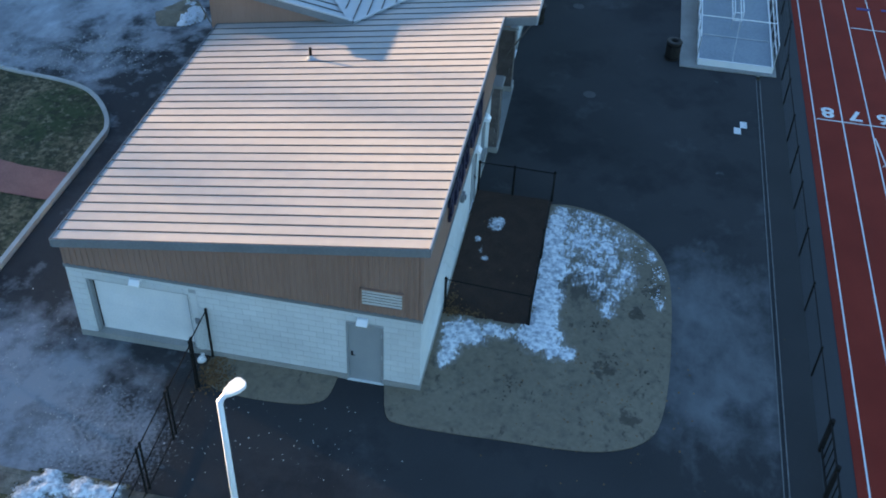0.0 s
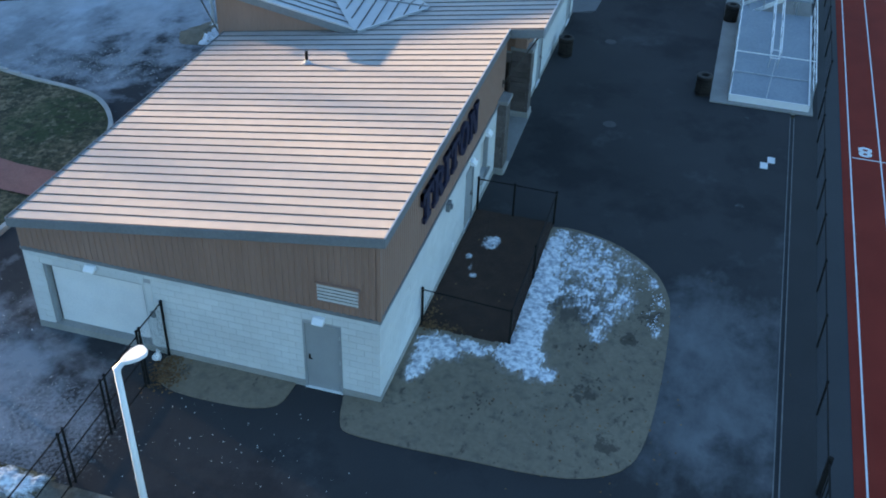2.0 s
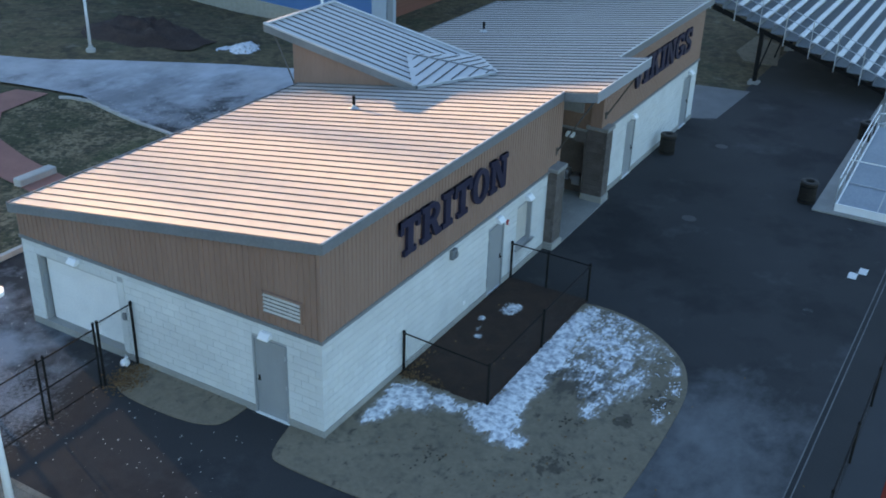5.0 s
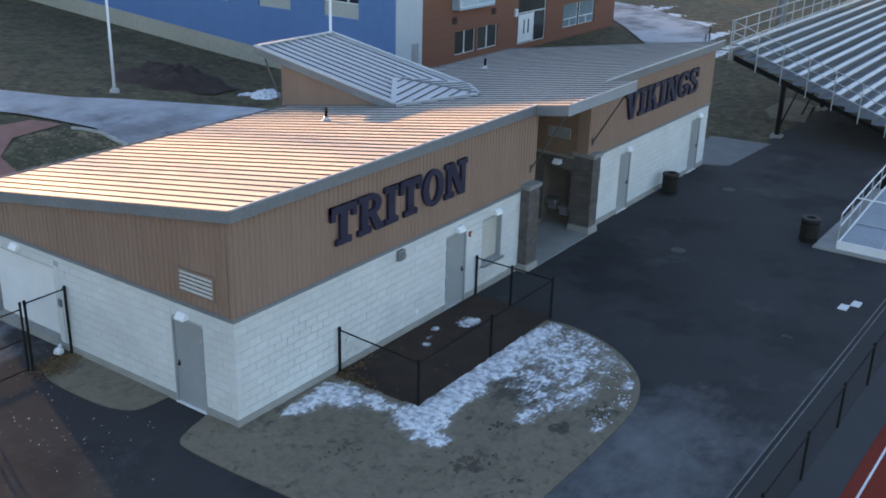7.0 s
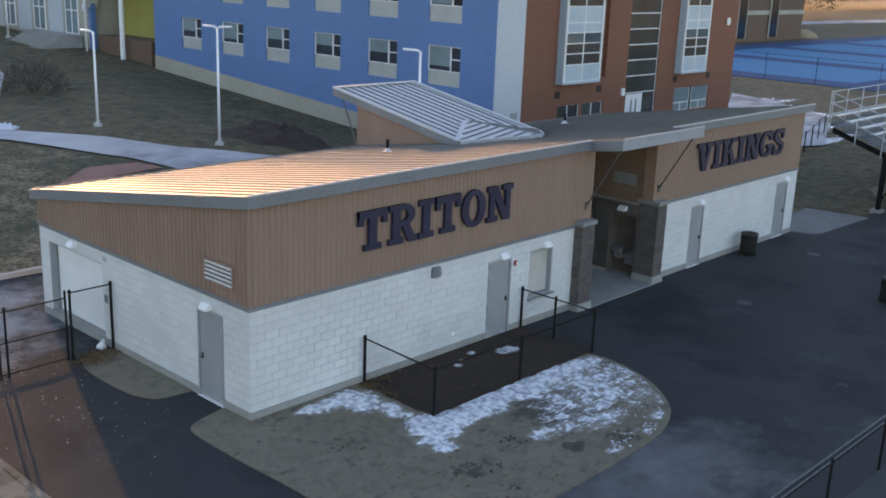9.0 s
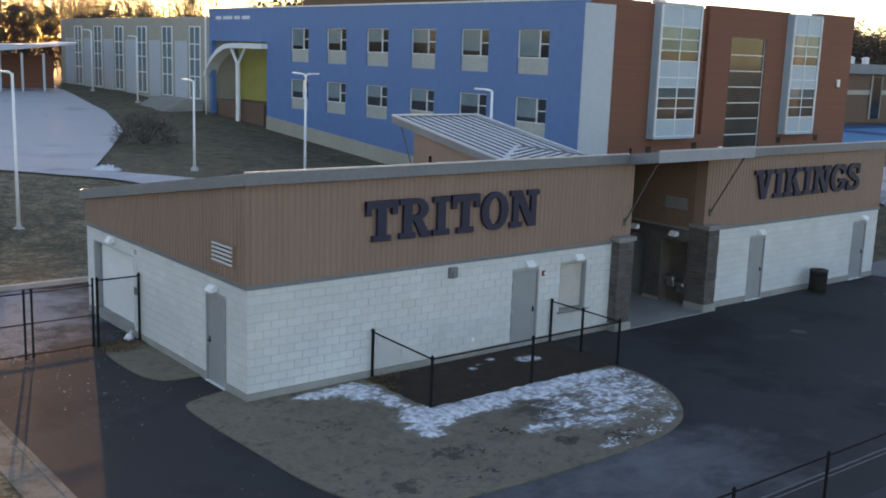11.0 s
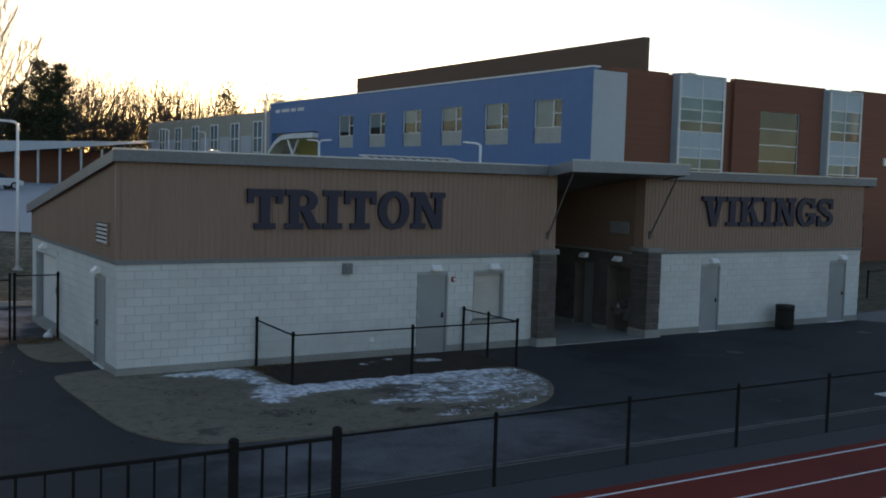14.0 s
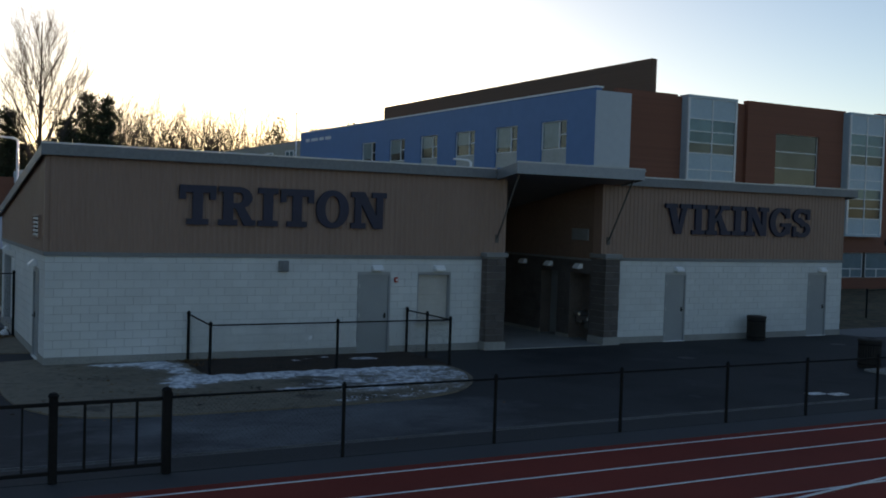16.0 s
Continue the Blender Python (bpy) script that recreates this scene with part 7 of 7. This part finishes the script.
def bare_tree(x, y, h, seed, width=0.30, label="tall bare deciduous tree against the sky"):
    """A vase-shaped crown: steep leaders fork from the lower trunk and thin out into many twigs."""
    rng = random.Random(seed)
    e = empty("bare_tree", label, "tree", pose(x, y, rise(x, y) - 0.2))
    bm = bmesh.new()
    spine = [Vector((0, 0, 0))]
    for k in range(8):
        spine.append(spine[-1] + Vector((rng.gauss(0, 0.07), rng.gauss(0, 0.07), h * 0.116)))
    tube(bm, spine, h * 0.014, 10, h * 0.002)
    part("trunk", bm, "bark", e)
    bm = bmesh.new()
    for k in range(30):
        q = 0.16 + 0.72 * (k / 30) ** 1.15
        i = min(7, int(q * 8))
        base = spine[i].lerp(spine[i + 1], q * 8 - i)
        a = k * 2.4 + rng.uniform(-0.4, 0.4)
        tilt = width * (2.8 - 1.7 * q) * rng.uniform(0.75, 1.15)
        reach = h * (0.48 - 0.36 * q) * rng.uniform(0.85, 1.1)
        limb(bm, base, Vector((math.cos(a) * tilt, math.sin(a) * tilt, 1.0)).normalized(), reach, h * (0.0046 - 0.0030 * q), 3, rng, 0.36, 1.1, 5)
    part("crown", bm, "twig", e, "fine fan of bare branches")
    return e


def pine(x, y, h, seed, w=0.26, label="dark pine with ragged upper branches"):
    rng = random.Random(seed)
    e = empty("pine_tree", label, "tree", pose(x, y, rise(x, y) - 0.2))
    bm = bmesh.new()
    tube(bm, [(0, 0, 0), (0.1, 0, h * 0.5), (0, 0.1, h * 0.97)], h * 0.02, 8, h * 0.004)
    part("trunk", bm, "bark", e)
    bm = bmesh.new()
    z = h * 0.12
    while z < h:
        k = z / h
        reach = h * w * (1 - k * k * 0.78) * rng.uniform(0.6, 1.1)
        for i in range(8):
            a = rng.uniform(0, 6.28)
            rr = reach * rng.uniform(0.5, 1.1)
            tip = Vector((math.cos(a) * rr, math.sin(a) * rr, z + rr * rng.uniform(0.25, 0.75)))
            root = Vector((0, 0, z))
            tube(bm, [root, root.lerp(tip, 0.6), tip], 0.05, 3, 0.015)
            for j in range(40):
                c = root.lerp(tip, rng.uniform(0.25, 1.05)) + Vector((rng.gauss(0, 0.26), rng.gauss(0, 0.26), rng.gauss(0.1, 0.2)))
                u = Vector((rng.gauss(0, 1), rng.gauss(0, 1), rng.gauss(0, 0.7))).normalized() * rng.uniform(0.10, 0.26)
                v = Vector((rng.gauss(0, 1), rng.gauss(0, 1), rng.gauss(0, 0.6))).normalized() * rng.uniform(0.04, 0.085)
                bm.faces.new([bm.verts.new(q) for q in (c - u, c + v, c + u, c - v)])
        z += h * rng.uniform(0.02, 0.045)
    part("crown", bm, "needles", e, "clumped dark needles with gaps")
    return e


def shrub(x, y, h, w, seed):
    rng = random.Random(seed)
    e = empty("bare_shrub", "dense rounded bare shrub on the brown verge", "shrub", pose(x, y, rise(x, y) - 0.1))
    bm = bmesh.new()
    for k in range(14):
        a, q = rng.uniform(0, 6.28), rng.uniform(0.1, 0.9)
        tube(bm, [(0.1 * math.cos(a), 0.1 * math.sin(a), 0), (w * q * 0.5 * math.cos(a), w * q * 0.5 * math.sin(a), h * 0.45), (w * q * 0.8 * math.cos(a), w * q * 0.8 * math.sin(a), h * 0.85 * (1 - 0.4 * q))], 0.03, 5, 0.01)
    part("stems", bm, "bark", e)
    bm = bmesh.new()
    for k in range(2600):
        d = Vector((rng.gauss(0, 1), rng.gauss(0, 1), abs(rng.gauss(0, 0.9)))).normalized()
        r = rng.uniform(0.35, 1.0) ** 0.6 * (1 + 0.12 * noise.noise(d * 2.5))
        c = Vector((d.x * w * r, d.y * w * r, 0.1 + d.z * h * r * 0.95))
        u = (d + Vector((rng.gauss(0, 0.6), rng.gauss(0, 0.6), rng.gauss(0.3, 0.5)))).normalized() * rng.uniform(0.1, 0.26)
        v = d.cross(Vector((rng.gauss(0, 1), rng.gauss(0, 1), rng.gauss(0, 1)))).normalized() * rng.uniform(0.008, 0.018)
        bm.faces.new([bm.verts.new(p) for p in (c - u, c + v, c + u, c - v)])
    part("crown", bm, "twig", e, "tangle of thin bare twigs")


shrub(16.6, 45.2, 2.2, 2.3, 51)
bm = bmesh.new()
tube(bm, [(28.9, 61.6, 1.6), (28.9, 61.6, 12.5)], 0.09, 10, 0.05)
turned(bm, [(0.02, 12.5), (0.11, 12.56), (0.12, 12.64), (0.02, 12.74)], 10, (28.9, 61.6))
smooth(solid("flagpole", bm, "fixture", "tall slim white flagpole beside the school entrance", "flagpole"))

bare_tree(11.5, 95, 22.4, 21, 0.27)
bare_tree(3.0, 100, 13.5, 22, 0.32)
pine(17.2, 99, 13.2, 31, 0.34)
pine(19.4, 101, 13.0, 32, 0.30)
pine(15.2, 101, 10.6, 41, 0.34)
pine(5.5, 100, 11.6, 33, 0.36)
pine(9.0, 102, 11.0, 34, 0.36)
pine(1.0, 97, 11.0, 42, 0.36)
# ---- far woods ----
def cards(name, strokes, mat, label):
    """Many small leaf or twig blades in one mesh; each is (centre, half length, half width)."""
    verts, faces = [], []
    for c, u, v in strokes:
        i = len(verts)
        verts += [c - u, c + v, c + u, c - v]
        faces.append((i, i + 1, i + 2, i + 3))
    me = bpy.data.meshes.new(name)
    me.from_pydata([tuple(q) for q in verts], [], faces)
    me.materials.append(M[mat])
    tagged(new(name, me), label, "wood", kind="stuff")


def belt(name, x0, x1, y0, y1, count, h, blades, mat, label, seed, twiggy, spread=1.6, size=1.0, low=0.62, top=1.1):
    rng = random.Random(seed)
    out = []
    for _ in range(count):
        x, y = rng.uniform(x0, x1), rng.uniform(y0, y1)
        hh, base = h * rng.uniform(low, top), rise(x, y)
        w = spread * rng.uniform(0.6, 1.3)
        out.append((Vector((x, y, base + hh * 0.42)), Vector((rng.gauss(0, 0.2), 0, hh * 0.42)), Vector((0.10, 0.05, 0))))
        for _ in range(blades):
            q = rng.random() ** 0.8
            r = w * (1.0 - 0.72 * q ** 3) * math.sqrt(rng.random())
            a = rng.uniform(0, 6.28)
            c = Vector((x + r * math.cos(a), y + r * math.sin(a), base + hh * (0.12 + 0.88 * q)))
            if twiggy:
                u = Vector((rng.gauss(0, 0.45), rng.gauss(0, 0.45), rng.uniform(0.4, 1.2))).normalized() * rng.uniform(0.3, 0.95)
                v = Vector((rng.gauss(0, 1), rng.gauss(0, 1), 0)).normalized() * rng.uniform(0.012, 0.035)
            else:
                u = Vector((rng.gauss(0, 1), rng.gauss(0, 1), rng.gauss(0, 0.6))).normalized() * rng.uniform(0.16, 0.42) * size
                v = Vector((rng.gauss(0, 1), rng.gauss(0, 1), rng.gauss(0, 0.6))).normalized() * rng.uniform(0.07, 0.18) * size
            out.append((c, u, v))
    cards(name, out, mat, label)


rng = random.Random(77)
for x0, x1, y0, y1, n, h0, h1 in ((20, 56, 112, 150, 260, 9.5, 13.6), (-40, 14, 108, 130, 50, 9, 13)):
    bm = bmesh.new()
    for k in range(n):
        x, y = rng.uniform(x0, x1), rng.uniform(y0, y1)
        h = rng.uniform(h0, h1)
        limb(bm, Vector((x, y, rise(x, y) - 0.2)), Vector((rng.gauss(0, 0.05), rng.gauss(0, 0.05), 1)), h, h * 0.007, 2, rng, 0.5, 0.8, 4)
    solid("far_wood", bm, "twig", "thin bare wood along the skyline", "wood", kind="stuff")
belt("far_tree_belt", -140, 8, 108, 124, 210, 9.0, 800, "twig", "dense brown belt of trees on the horizon", 61, False, 2.6, 0.8)
belt("far_tree_belt", 8, 62, 111, 117, 200, 8.9, 700, "twig", "low tangled belt of trees on the horizon", 62, False, 2.4, 0.55, 0.8, 1.0)
belt("far_tree_belt", 53, 92, 143, 150, 34, 19.5, 1100, "needles", "dense dark pines behind the school", 63, False, 3.2, 0.75, 0.8, 1.06)
belt("far_tree_belt", 46, 100, 150, 156, 60, 15.5, 500, "needles", "dark belt of trees behind the school", 68, False, 3.4, 0.8)
sheet("far_road", [(160, 88), (420, 70), (420, 78), (160, 96)], 0.02, "salted", "pale salted road beyond the courts", "road")
bm = bmesh.new()
turned(bm, [(3.0, -0.2), (2.6, 0.4), (1.8, 0.9), (0.9, 1.15), (0.02, 1.2)], 16)
for v in bm.verts:
    v.co += noise.noise_vector(v.co * 0.9) * 0.35
smooth(solid("straw_heap", bm, "straw", "pale straw-coloured heap beside the courts", "heap", m=pose(163, 62.5, 0)))
# extra row behind the annexe belt, added to block low sun from the courts
belt("far_tree_belt", 62, 260, 107, 113, 230, 14.5, 420, "needles", "added dense tree row keeping low sun off the courts", 69, False, 3.6, 1.2, 0.9, 1.08)
belt("far_wood", 90, 430, 128, 170, 340, 20.0, 300, "twig", "brown leafless wood behind the courts", 64, True, 3.4)
# fills the far wood, and made dense to keep sun off the court land
belt("far_tree_belt", 90, 430, 146, 152, 330, 17.5, 220, "needles", "dark filling of the far wood, thickened to shade the courts", 65, False, 4.0, 1.7, 0.95, 1.08)
belt("far_tree_belt", 82, 260, 98, 106, 190, 16.5, 420, "twig", "brown belt of leafless trees behind the annexe", 67, False, 3.6, 1.2, 0.9, 1.12)
belt("far_wood", -260, 320, -210, -180, 420, 15.0, 130, "twig", "leafless wood beyond the playing field", 66, True, 4.0)
